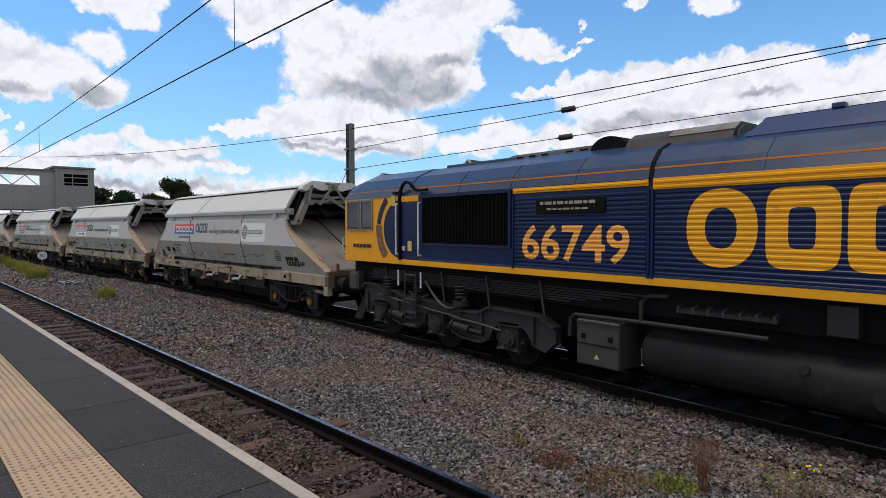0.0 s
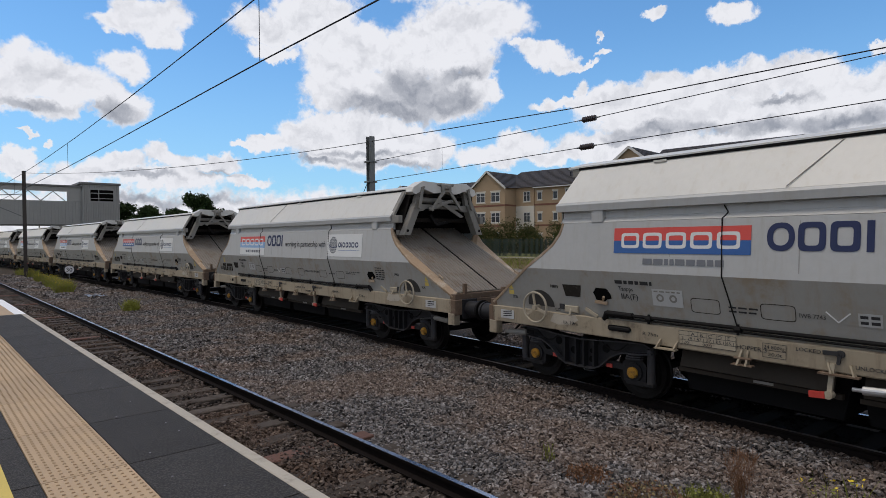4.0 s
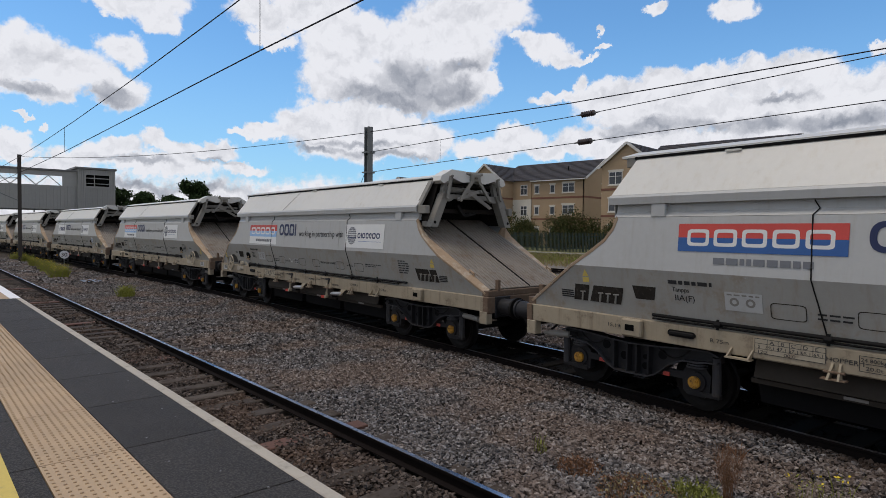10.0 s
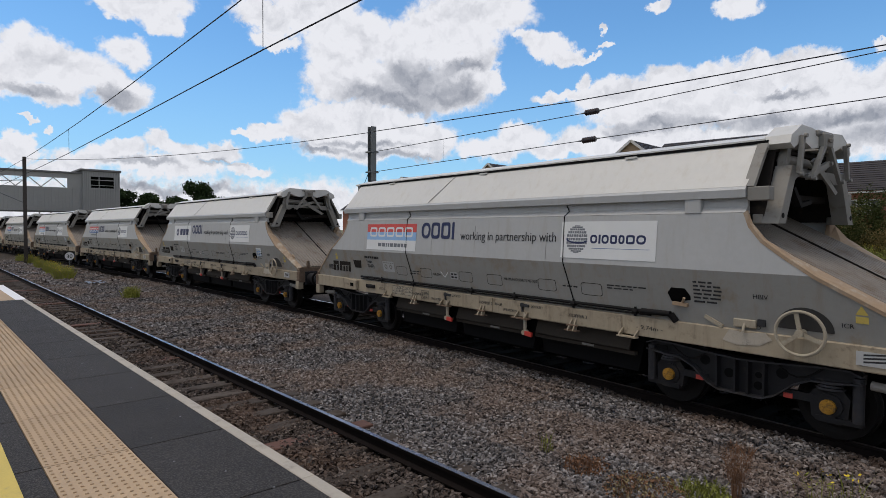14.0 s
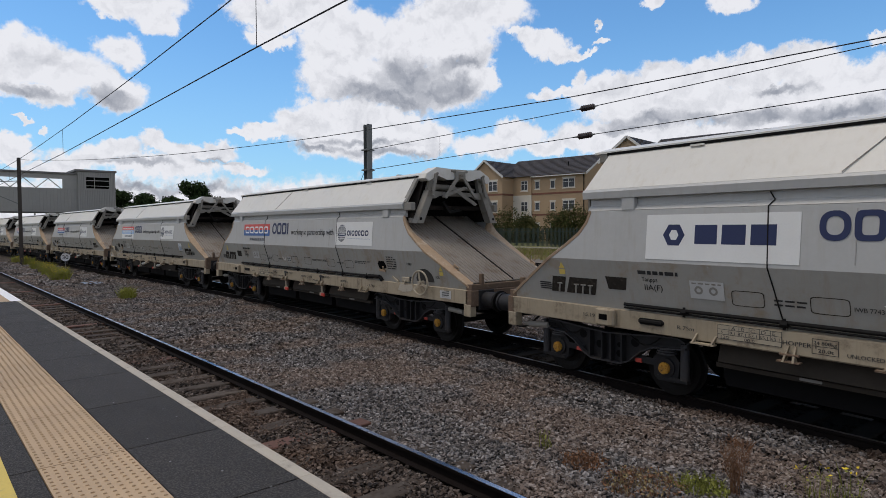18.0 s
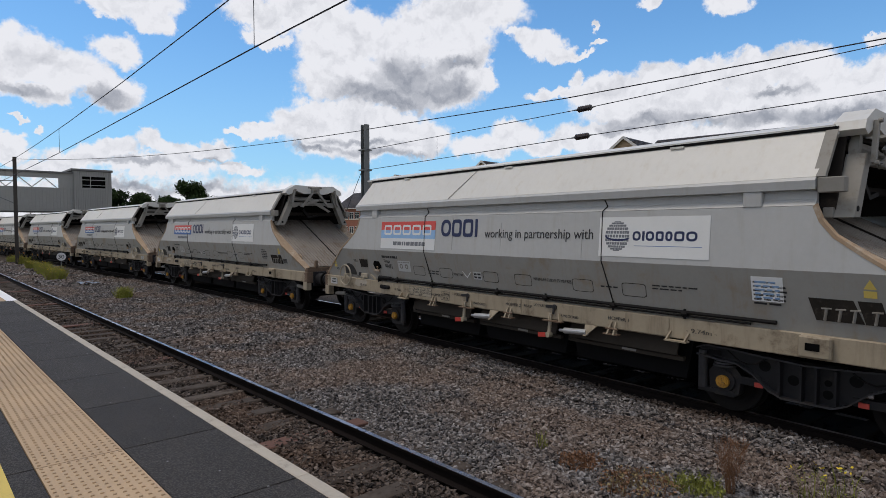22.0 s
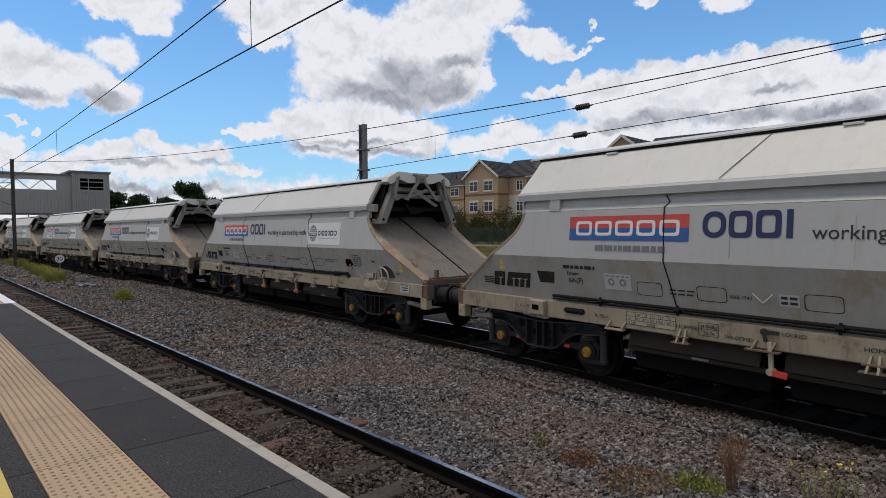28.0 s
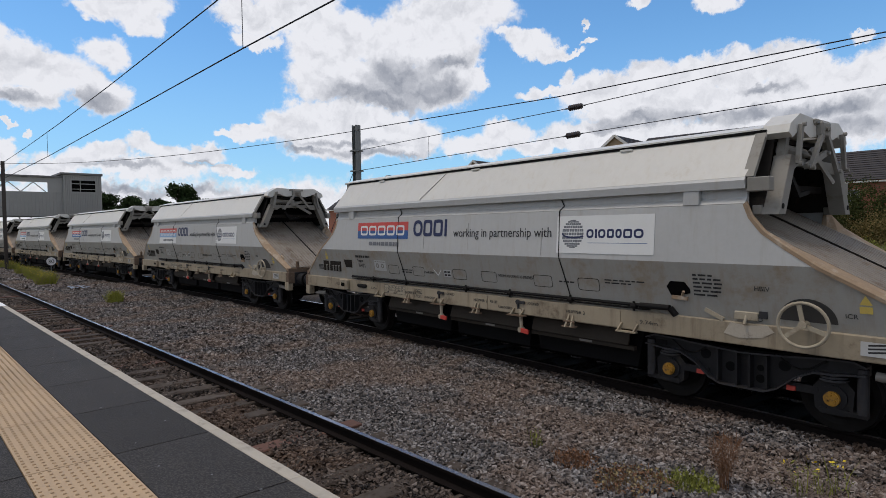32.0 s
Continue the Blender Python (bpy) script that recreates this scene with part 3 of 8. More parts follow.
def lettering(name, text, size, mat, parent, m, label="", width=None, bold=0.0):
    """Readable words as a thin mesh, lying in the xy plane of m."""
    key = (text, size, mat, width)
    if key not in lettering.made:
        cu = bpy.data.curves.new(name, "FONT")
        cu.body, cu.size, cu.extrude, cu.offset = text, size, 0.001, bold
        cu.align_x, cu.align_y = "LEFT", "BOTTOM_BASELINE"
        cu.resolution_u = 3
        tmp = bpy.data.objects.new(name, cu)
        scene.collection.objects.link(tmp)
        bpy.context.view_layer.update()
        me = bpy.data.meshes.new_from_object(tmp.evaluated_get(bpy.context.evaluated_depsgraph_get()))
        bpy.data.objects.remove(tmp)
        if width:
            xs = [v.co.x for v in me.vertices]
            f = width / (max(xs) - min(xs))
            for v in me.vertices:
                v.co.x *= f
        me.materials.clear()
        me.materials.append(M[mat])
        lettering.made[key] = me
    ob = new(name, lettering.made[key])
    ob.parent = parent
    ob.matrix_basis = m
    if label:
        ob["label"] = label
    return ob


lettering.made = {}


# ---- the curved running line of the train ----
def rail_x(y):
    """x of the near rail of the train's track."""
    y -= 0.775
    c = min(max(y, 0.0), 65.802)
    at = 8.1149 + 0.092110 * c + -0.00231032 * c * c + 0.0000134383 * c ** 3
    return at + (y - c) * (0.092110 + 2 * -0.00231032 * c + 3 * 0.0000134383 * c * c)


LINE_Y = np.arange(-260, 400, 0.1)
LINE_X = np.array([rail_x(y) for y in LINE_Y]) + 0.75
LINE_S = np.r_[0, np.cumsum(np.hypot(np.diff(LINE_X), np.diff(LINE_Y)))]
LINE_S -= np.interp(0, LINE_Y, LINE_S)


def on_line(s):
    return Vector((float(np.interp(s, LINE_S, LINE_X)), float(np.interp(s, LINE_S, LINE_Y)), 0))


def on_track(s, half):
    """Pose of a vehicle whose middle is at s and whose bogies stand half before and behind; it faces towards falling s."""
    a, b = on_line(s - half), on_line(s + half)
    d = (a - b).normalized()
    mid = (a + b) / 2
    return pose(mid.x, mid.y, 0, 0, 0, math.degrees(math.atan2(d.y, d.x)))


PITCH = 15.19     # metres from wagon to wagon, as written on them


def train_at(t):
    """Where the first wagon's mark stands along the line at t seconds."""
    u = (t - 16) / 16
    at = 0.0
    for c in (-1.02700, 0.18221, 1.49884, 1.71923, -5.85982, -91.68601, -67.88492):
        at = at * u + c
    return at


# ---- ground, tracks, platform ----
def ribbon(name, xs, ys, zf, mat, kind="structure", label="", category=""):
    """A sheet over the grid xs(y) by ys."""
    bm = bmesh.new()
    rows = []
    for y in ys:
        row = xs(y)
        rows.append([bm.verts.new((x, y, zf(i, y))) for i, x in enumerate(row)])
    for a, b in zip(rows, rows[1:]):
        for i in range(len(a) - 1):
            bm.faces.new((a[i], a[i + 1], b[i + 1], b[i]))
    ob = link_mesh(name, bm, mat)
    ob.scale.z = HIGH
    tagged(ob, label, category, "", kind)
    return ob


def steps(a, b, n):
    return [a + (b - a) * i / n for i in range(n + 1)]


def build_ground():
    bm = bmesh.new()
    xs = [-3000, -400, -60, -6] + steps(2.0, 90, 22) + [160, 400, 3000]
    ys = [-3000, -400, -120] + steps(-40, 120, 32) + [200, 500, 3000]
    grid = []
    for y in ys:
        row = []
        for x in xs:
            z = -0.45
            if x > 30:
                z += min((x - 30) * 0.06, 1.3) + 0.15 * noise.noise((x * 0.2, y * 0.2, 0))
            row.append(bm.verts.new((x, y, z)))
        grid.append(row)
    for a, b in zip(grid, grid[1:]):
        for i in range(len(a) - 1):
            bm.faces.new((a[i], a[i + 1], b[i + 1], b[i]))
    tagged(link_mesh("ground", bm, "earth", smooth=True), "rough ground with grass and bare earth beside the railway", "ground", "", "structure")
    # ballast bed: platform track, the wide space between, the train's track and its far shoulder
    def xs_bed(y):
        r = rail_x(y)
        return [1.95, 2.5, 4.3, 4.75, 5.6, max(6.6, 5.7), r - 1.0, r - 0.55, r + 2.0, r + 2.9, r + 12.0]
    hs = [-0.24, -0.24, -0.24, -0.26, -0.28, -0.26, -0.23, -0.19, -0.22, -0.25, -0.40]
    ys = steps(-40, 30, 140) + steps(30.5, 150, 110)[0:]
    ribbon("ballast_bed", xs_bed, ys, lambda i, y: hs[i] + 0.03 * noise.noise((i * 1.7, y * 0.9, 3.0)), "ballast", "structure", "grey brown crushed stone ballast under the tracks", "ballast")
    ribbon("track_bed", lambda y: [rail_x(y) + 0.06, rail_x(y) + 0.75, rail_x(y) + 1.44], steps(-40, 60, 100), lambda i, y: -0.19, "track_grime", "structure", "ballast between the rails, darkened for the shade under the train", "ballast")
    ribbon("far_ballast", lambda y: [20.5, 22.5, 25, 28.5, 32.5, 35.5, 39.8], steps(-40, 120, 60), lambda i, y: (-0.46, -0.22, -0.2, -0.22, -0.2, -0.1, 0.2)[i] + 0.03 * noise.noise((i, y, 0)), "gravel", "structure", "ballast bed of a further track", "ballast")


def stones(name, n, area, size, seed, mat="stone"):
    """Loose angular stones, joined; area gives a random (x, y, z)."""
    rng = np.random.RandomState(seed)
    base = np.array([[-1, -1, -.7], [1, -1, -.7], [1, 1, -.7], [-1, 1, -.7], [-.7, -.7, .7], [.7, -.7, .7], [.7, .7, .7], [-.7, .7, .7]], float)
    quads = np.array([[4, 5, 6, 7], [0, 1, 5, 4], [1, 2, 6, 5], [2, 3, 7, 6], [3, 0, 4, 7]])
    at = area(rng, n)
    vs = base[None] * (size * 1.12 * rng.uniform(0.50, 1.35, (n, 1, 3))) * np.array([1, 1, 0.62]) * (1 + rng.uniform(-0.48, 0.40, (n, 8, 3)))
    q = rng.normal(size=(n, 4)) * np.array([1.6, 0.45, 0.45, 1.2])
    q /= np.linalg.norm(q, axis=1, keepdims=True)
    w, x, y, z = q.T
    R = np.stack([1 - 2 * (y * y + z * z), 2 * (x * y - z * w), 2 * (x * z + y * w), 2 * (x * y + z * w), 1 - 2 * (x * x + z * z), 2 * (y * z - x * w),
                  2 * (x * z - y * w), 2 * (y * z + x * w), 1 - 2 * (x * x + y * y)], 1).reshape(n, 3, 3)
    vs = np.einsum("nij,nkj->nki", R, vs) + at[:, None]
    faces = (quads[None] + 8 * np.arange(n)[:, None, None]).reshape(-1, 4)
    me = bpy.data.meshes.new(name)
    me.vertices.add(8 * n)
    me.vertices.foreach_set("co", vs.reshape(-1).astype(np.float32))
    me.loops.add(faces.size)
    me.loops.foreach_set("vertex_index", faces.reshape(-1).astype(np.int32))
    me.polygons.add(len(faces))
    me.polygons.foreach_set("loop_start", np.arange(0, faces.size, 4, dtype=np.int32))
    me.update(calc_edges=True)
    me.shade_flat()
    me.materials.append(M[mat])
    ob = new(name, me)
    ob.scale.z = HIGH
    return ob


RAIL = [(-0.07, -0.155), (0.07, -0.155), (0.07, -0.143), (0.012, -0.125), (0.010, -0.05), (0.034, -0.036), (0.036, -0.006), (0.030, 0.0),
        (-0.030, 0.0), (-0.036, -0.006), (-0.034, -0.036), (-0.010, -0.05), (-0.012, -0.125), (-0.07, -0.143)]


def rail_mesh(fx, ys, bright):
    bm = bmesh.new()
    rows = [[bm.verts.new((fx(y) + a, y, c)) for a, c in RAIL] for y in ys]
    n = len(RAIL)
    for a, b in zip(rows, rows[1:]):
        for i in range(n):
            f = bm.faces.new((a[i], b[i], b[(i + 1) % n], a[(i + 1) % n]))
            f.material_index = 1 if i == 7 else 0
    bmesh.ops.recalc_face_normals(bm, faces=bm.faces)
    return bm


def build_track(name, fx, ys, label, sleeper_ys, sleeper_mat="sleeper", clips=None, gauge=1.505, head="rail_head", head2=None):
    e = thing(name, label, "track", "", None, "structure")
    e.scale.z = HIGH
    part("rail", rail_mesh(fx, ys, True), ["rail_side", head], e)
    part("rail", rail_mesh(lambda y: fx(y) + gauge, ys, True), ["rail_side", head2 or head], e)
    base = None
    for i, y in enumerate(sleeper_ys):
        x = fx(y) + gauge / 2
        turn = math.degrees(math.atan2(-(fx(y + 0.5) - fx(y - 0.5)), 1.0))
        m = pose(x, y, 0, 0, 0, turn)
        if base is None:
            base = part("sleeper", cube(-1.25, 1.25, -0.13, 0.13, -0.36, -0.16, 0.015), sleeper_mat, e)
            base.matrix_basis = m
        else:
            o = twin(base, e, m)
            if clips and i % 9 == 4:
                o.data = clips
    # rail clips, as small steel lumps in pairs
    bm = bmesh.new()
    for y in [v for v in sleeper_ys if -2 < v < 22]:
        for g in (0, gauge):
            for side in (-1, 1):
                cx = fx(y) + g + side * 0.105
                bmesh.ops.create_cone(bm, cap_ends=True, segments=8, radius1=0.022, radius2=0.012, depth=0.035, matrix=pose(cx, y, -0.135))
                box(bm, cx - 0.04, cx + 0.04, y - 0.045, y + 0.045, -0.165, -0.150)
    if bm.verts:
        tagged(part("rail_clips", bm, "rail_side", e), "rusted spring clips and baseplates", "", "", "stuff")
    else:
        bm.free()
    return e


def build_tracks():
    wood = cube(-1.25, 1.25, -0.13, 0.13, -0.36, -0.155, 0.012)
    wm = bpy.data.meshes.new("sleeper")
    wood.to_mesh(wm)
    wood.free()
    wm.materials.append(M["sleeper_wood"])
    build_track("platform_track", lambda y: 2.616, steps(-40, 160, 20), "running rails on concrete sleepers beside the platform", steps(-8.0, 55, 94), clips=wm)
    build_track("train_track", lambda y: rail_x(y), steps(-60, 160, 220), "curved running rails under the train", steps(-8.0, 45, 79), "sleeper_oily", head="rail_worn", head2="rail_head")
    build_track("further_track", lambda y: 25.35, steps(-60, 120, 10), "rusty rails of a further track", steps(-2, 30, 44), head="rust_dark")
    build_track("further_track", lambda y: 31.2, steps(-60, 120, 10), "rusty rails of a siding among weeds", steps(-2, 30, 44), head="rust_dark")


def build_platform():
    e = at_size(thing("platform", "station platform with tarmac surface, tan tactile strip and white edge", "platform", "", None, "structure"), 1.5)
    part("platform_wall", cube(1.72, 1.84, -30, 20.4, -0.3, 0.80), "brickface", e)
    part("platform_fill", cube(-9, 1.72, -30, 20.4, -0.3, 0.895), "tarmac", e)
    # end ramp falling away
    bm = bmesh.new()
    prism(bm, [(20.4, -0.3), (28.0, -0.3), (28.0, -0.1), (20.4, 0.90)], -9, 1.84, "x")
    part("ramp", bm, "tarmac", e)
    # surface pieces between joints
    js = [3.22 + 1.27 * i for i in range(-20, 11)]
    js = [y for y in js if y < 15.5] + [15.9]
    slab = strip = nose = left = line = None
    for a, b in zip(js, js[1:]):
        n = (b - a) - 0.012
        m = pose(0, a + 0.006, 0.895)
        if b == 15.9 or slab is None:
            slab = part("slab", cube(1.141, 1.81, 0, n, 0, 0.020, 0.003), "tarmac", e)
            strip = part("tactile_slab", tactile(n), ["tactile", "tactile_rib"], e)
            nose = part("edge_coping", cube(1.81, 1.905, 0, n + 0.012, -0.05, 0.021, 0.006), "white_edge", e)
            left = part("slab", cube(0.455, 0.608, 0, n, 0, 0.020, 0.003), "tarmac", e)
            line = part("yellow_line", cube(0.35, 0.455, 0, n + 0.012, 0, 0.0215), "yellow_line", e)
            for o in (slab, strip, nose, left, line):
                o.matrix_basis = m
        else:
            for o in (slab, strip, nose, left, line):
                twin(o, e, m)
    part("platform_surface", cube(-9, 0.35, -30, 15.9, 0.895, 0.914), "tarmac", e)
    # painted end of the edge, and studs in the tarmac
    part("end_paving", cube(-9, 1.70, 15.903, 20.4, 0.895, 0.915), "tactile", e, "tan paving of the platform end")
    part("painted_edge", cube(1.70, 1.905, 15.903, 20.4, 0.845, 0.917, 0.006), "white_clean", e, "freshly white painted edge of the platform end")
    stud = None
    rng = random.Random(4)
    for i in range(24):
        m = pose(1.2 + rng.random() * 0.55, 1.5 + i * 0.42 + rng.random() * 0.2, 0.915)
        if stud is None:
            bm = bmesh.new()
            bmesh.ops.create_cone(bm, cap_ends=True, segments=8, radius1=0.009, radius2=0.006, depth=0.005)
            stud = part("stud", bm, "cladding_dark", e)
            stud.matrix_basis = m
        else:
            twin(stud, e, m)


def tactile(n):
    """One tactile slab: rows of short ribs, their shade in a darker colour."""
    bm = cube(0.615, 1.134, 0, n, 0, 0.021, 0.002)
    rows = max(1, int(n / 0.064))
    for i in range(rows):
        for j in range(10):
            x = 0.615 + 0.519 * (j + 0.5) / 10
            y = n * (i + 0.5) / rows
            vs = [bm.verts.new((x + a * 0.0105, y + b * 0.0068, z)) for z, f in ((0.021, 1), (0.028, 0.7)) for a, b in ((-f, -f), (f, -f), (f, f), (-f, f))]
            for f in ((4, 5, 6, 7), (0, 1, 5, 4), (1, 2, 6, 5), (2, 3, 7, 6), (3, 0, 4, 7)):
                bm.faces.new([vs[q] for q in f]).material_index = 1
    return bm


def build_stones():
    def bed(x0, x1, y0, y1, lift=0.0):
        def f(rng, n):
            y = y0 + (y1 - y0) * rng.uniform(0, 1, n)
            a = np.array([x0(v) if callable(x0) else x0 for v in y])
            b = np.array([x1(v) if callable(x1) else x1 for v in y])
            x = a + (b - a) * rng.uniform(0, 1, n)
            heap = 0.025 * np.sin(x * 2.3 + y * 0.9) + 0.02 * np.sin(x * 5.1 - y * 2.7)
            return np.c_[x, y, -0.205 + lift + heap * 0.7 + rng.uniform(-0.012, 0.03, n)]
        return f
    sets = [(62000, bed(4.15, lambda y: rail_x(y) - 0.45, 0.2, 12), 0.0212, 1, "stone"), (34000, bed(4.15, lambda y: rail_x(y) - 0.45, 12, 32), 0.0275, 2, "stone"),
            (26000, bed(2.0, 4.0, 2.2, 14, 0.011), 0.021, 3, "stone_brown"), (10000, bed(2.0, 4.0, 14, 32, 0.008), 0.030, 4, "stone_brown"),
            (9000, bed(lambda y: rail_x(y) - 0.95, lambda y: rail_x(y) - 0.12, 0, 14, 0.052), 0.022, 7, "stone"),
            (5000, bed(lambda y: rail_x(y) - 0.95, lambda y: rail_x(y) - 0.12, 14, 34, 0.05), 0.032, 8, "stone"),
            (3000, bed(lambda y: rail_x(y) - 0.26, lambda y: rail_x(y) - 0.07, 0, 20, 0.065), 0.022, 9, "stone_brown"),
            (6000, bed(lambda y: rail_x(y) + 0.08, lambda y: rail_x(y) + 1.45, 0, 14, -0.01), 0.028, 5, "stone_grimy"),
            (6000, bed(lambda y: rail_x(y) + 1.6, lambda y: rail_x(y) + 4.0, 0, 12), 0.026, 6, "stone"),
            (16000, bed(lambda y: rail_x(y) + 4.0, lambda y: rail_x(y) + 12.0, -1, 15, -0.09), 0.034, 10, "stone"),
            (8000, bed(4.15, lambda y: rail_x(y) - 0.45, -6, 0.2), 0.036, 11, "stone"), (6000, bed(2.0, 4.0, -6, 2.2, 0.004), 0.036, 12, "stone_brown"),
            (9000, bed(4.15, lambda y: rail_x(y) - 0.45, 32, 62), 0.055, 13, "stone")]
    for n, area, size, seed, mat in sets:
        tagged(stones("ballast_stones", n, area, size, seed, mat), "loose angular grey and pinkish ballast stones", "ballast", "", "stuff")


build_ground()
build_stones()
build_tracks()
build_platform()


# ---- the hopper wagons: x forward, camera side -y, z up from the rails ----
YS = -1    # the side that faces the platform
SIDE_Z, SIDE_Y = [1.27, 2.03, 2.80], [1.22, 1.37, 1.31]     # heights up the side, and its half widths there
END = {1: 6.97, -1: 6.72}                                   # length from the middle to the leading and trailing ends


CURVE = [(5.78, 2.03), (5.45, 2.25), (5.18, 2.45), (5.03, 2.64), (4.96, 2.80)]      # the curved end of the upper side


def side_outline(upper):
    """Outline of the side in (x, z): lower part or upper part."""
    if upper:
        return CURVE + [(-x, z) for x, z in reversed(CURVE)]
    return [(END[1], 1.27), (END[1] - 0.02, 1.35), CURVE[0], (-CURVE[0][0], 2.03), (0.02 - END[-1], 1.35), (-END[-1], 1.27)]


def half_width(z):
    return float(np.interp(z, SIDE_Z, SIDE_Y))


def slope_z(x, d):
    """Height of the sloping end sheet at x metres from the wagon's middle."""
    return 2.83 - (x - 4.35) * (2.83 - 1.40) / (END[d] + 0.03 - 4.35)


def side_plate(upper, side):
    """A leaning side plate with folded thickness."""
    bm = bmesh.new()
    outer = side_outline(upper)
    pts = [(x, side * half_width(z), z) for x, z in outer]
    if side > 0:
        pts = pts[::-1]
    quad(bm, pts, 0.05)
    bmesh.ops.recalc_face_normals(bm, faces=bm.faces)
    return bm


def wheel_mesh(r=0.42):
    bm = bmesh.new()
    prof = [(0.0, 0.10), (0.06, 0.10), (0.10, 0.05), (0.30, 0.03), (0.365, 0.06), (0.44, 0.065), (0.445, -0.03), (0.468, -0.045), (0.468, -0.07), (0.34, -0.07), (0.30, -0.01), (0.10, -0.03), (0.06, -0.09), (0.0, -0.09)]
    n = 28
    for side in (-1, 1):
        rings = []
        for i in range(n):
            a = 2 * math.pi * i / n
            rings.append([bm.verts.new((p * math.cos(a), side * (0.75 + 0.03 + w), p * math.sin(a))) for p, w in prof])
        for i in range(n):
            for j in range(len(prof) - 1):
                bm.faces.new((rings[i][j], rings[(i + 1) % n][j], rings[(i + 1) % n][j + 1], rings[i][j + 1]))
    rod(bm, (0, -1.02, 0), (0, 1.02, 0), 0.075, 14)
    bmesh.ops.remove_doubles(bm, verts=bm.verts, dist=0.0005)
    bmesh.ops.recalc_face_normals(bm, faces=bm.faces)
    return bm


def cap_mesh(side):
    """Yellow bearing end with three bolts."""
    bm = bmesh.new()
    rod(bm, (0, side * 1.02, 0), (0, side * 1.10, 0), 0.088, 20)
    rod(bm, (0, side * 1.10, 0), (0, side * 1.112, 0), 0.072, 20)
    for i in range(3):
        a = 2 * math.pi * i / 3
        rod(bm, (0.045 * math.cos(a), side * 1.11, 0.045 * math.sin(a)), (0.045 * math.cos(a), side * 1.13, 0.045 * math.sin(a)), 0.014, 6)
    return bm


def build_bogie_side(w, cx, side, d):
    """One gull-winged pressed side frame with flanges, ribs, lightening holes and axle boxes; its middle at cx."""
    y0, y1, y2 = side * 0.94, side * 1.02, side * 1.12
    top = [(-1.34, 0.86), (-1.22, 0.91), (-0.90, 0.90), (-0.45, 0.86), (0.0, 0.835), (0.45, 0.86), (0.90, 0.90), (1.22, 0.91), (1.34, 0.86)]
    low = [(1.34, 0.79), (1.05, 0.755), (0.82, 0.74), (0.62, 0.64), (0.42, 0.46), (0.27, 0.395), (-0.27, 0.395), (-0.42, 0.46), (-0.62, 0.64), (-0.82, 0.74), (-1.05, 0.755), (-1.34, 0.79)]
    bm = bmesh.new()
    prism(bm, [(cx + x, z) for x, z in top + low], y0, y1)
    fr = part("bogie_frame", bm, "bogie", w)
    for name, line in (("top_flange", top), ("bottom_flange", low)):
        bm = bmesh.new()
        rows = []
        for x, z in line:
            e = 0.022 if name == "top_flange" else -0.022
            rows.append([bm.verts.new(v) for v in ((cx + x, y0, z), (cx + x, y2, z), (cx + x, y2, z + e), (cx + x, y0, z + e))])
        for p, q in zip(rows, rows[1:]):
            for a in range(4):
                bm.faces.new((p[a], q[a], q[(a + 1) % 4], p[(a + 1) % 4]))
        bm.faces.new(rows[0][::-1])
        bm.faces.new(rows[-1])
        bmesh.ops.recalc_face_normals(bm, faces=bm.faces)
        part(name, bm, "bogie_edge", fr)
    near = side == YS
    for x, za, zb in () if not near else ((-0.30, 0.42, 0.84), (0.30, 0.42, 0.84), (-0.06, 0.40, 0.83), (0.10, 0.40, 0.83)):
        part("rib", cube(cx + x - 0.014, cx + x + 0.014, min(y1, y2), max(y1, y2), za, zb), "bogie", fr)
    # flat near-black discs give the shade inside the holes
    for x, z, r in () if not near else ((-0.17, 0.62, 0.065), (0.48, 0.74, 0.07), (-0.50, 0.74, 0.07), (0.20, 0.66, 0.04), (0.20, 0.52, 0.055)):
        bm = bmesh.new()
        rod(bm, (cx + x, y1, z), (cx + x, y1 + side * 0.006, z), r, 16)
        part("hole", bm, "soot", fr)
    for s in (-1, 1):
        ax = cx + s
        bm = bmesh.new()
        prism(bm, [(ax - 0.19, 0.30), (ax - 0.12, 0.24), (ax + 0.12, 0.24), (ax + 0.19, 0.30), (ax + 0.21, 0.56), (ax + 0.13, 0.66), (ax - 0.13, 0.66), (ax - 0.21, 0.56)], side * 0.90, side * 1.03)
        rod(bm, (ax, side * 0.95, 0.455), (ax, side * 1.06, 0.455), 0.145, 20)
        ab = part("axle_box", bm, "bogie", w)
        if not near:
            continue
        # rubber spring between box and frame, the outer guide post and its foot
        bm = bmesh.new()
        for q in range(3):
            rod(bm, (ax, side * 1.0, 0.655 + q * 0.034), (ax, side * 1.0, 0.68 + q * 0.034), 0.15 - 0.012 * q, 18)
        rod(bm, (ax, side * 1.0, 0.66), (ax, side * 1.0, 0.75), 0.10, 14)
        part("rubber_spring", bm, "bogie_edge", ab)
        bm = bmesh.new()
        rod(bm, (ax + s * 0.29, side * 1.03, 0.31), (ax + s * 0.29, side * 1.03, 0.84), 0.06, 14)
        part("guide_post", bm, "bogie_edge", w)
        bm = bmesh.new()
        bar(bm, (ax - s * 0.14, side * 1.0, 0.285), (ax + s * 0.34, side * 1.02, 0.295), 0.09, 0.06, (0, 0, 1))
        part("guide_foot", bm, "bogie", w)
        bm = bmesh.new()
        bar(bm, (ax - s * 0.15, side * 1.0, 0.50), (cx + s * 0.45, side * 1.0, 0.50), 0.07, 0.10, (0, 0, 1))
        lk = part("traction_link", bm, "bogie", w)
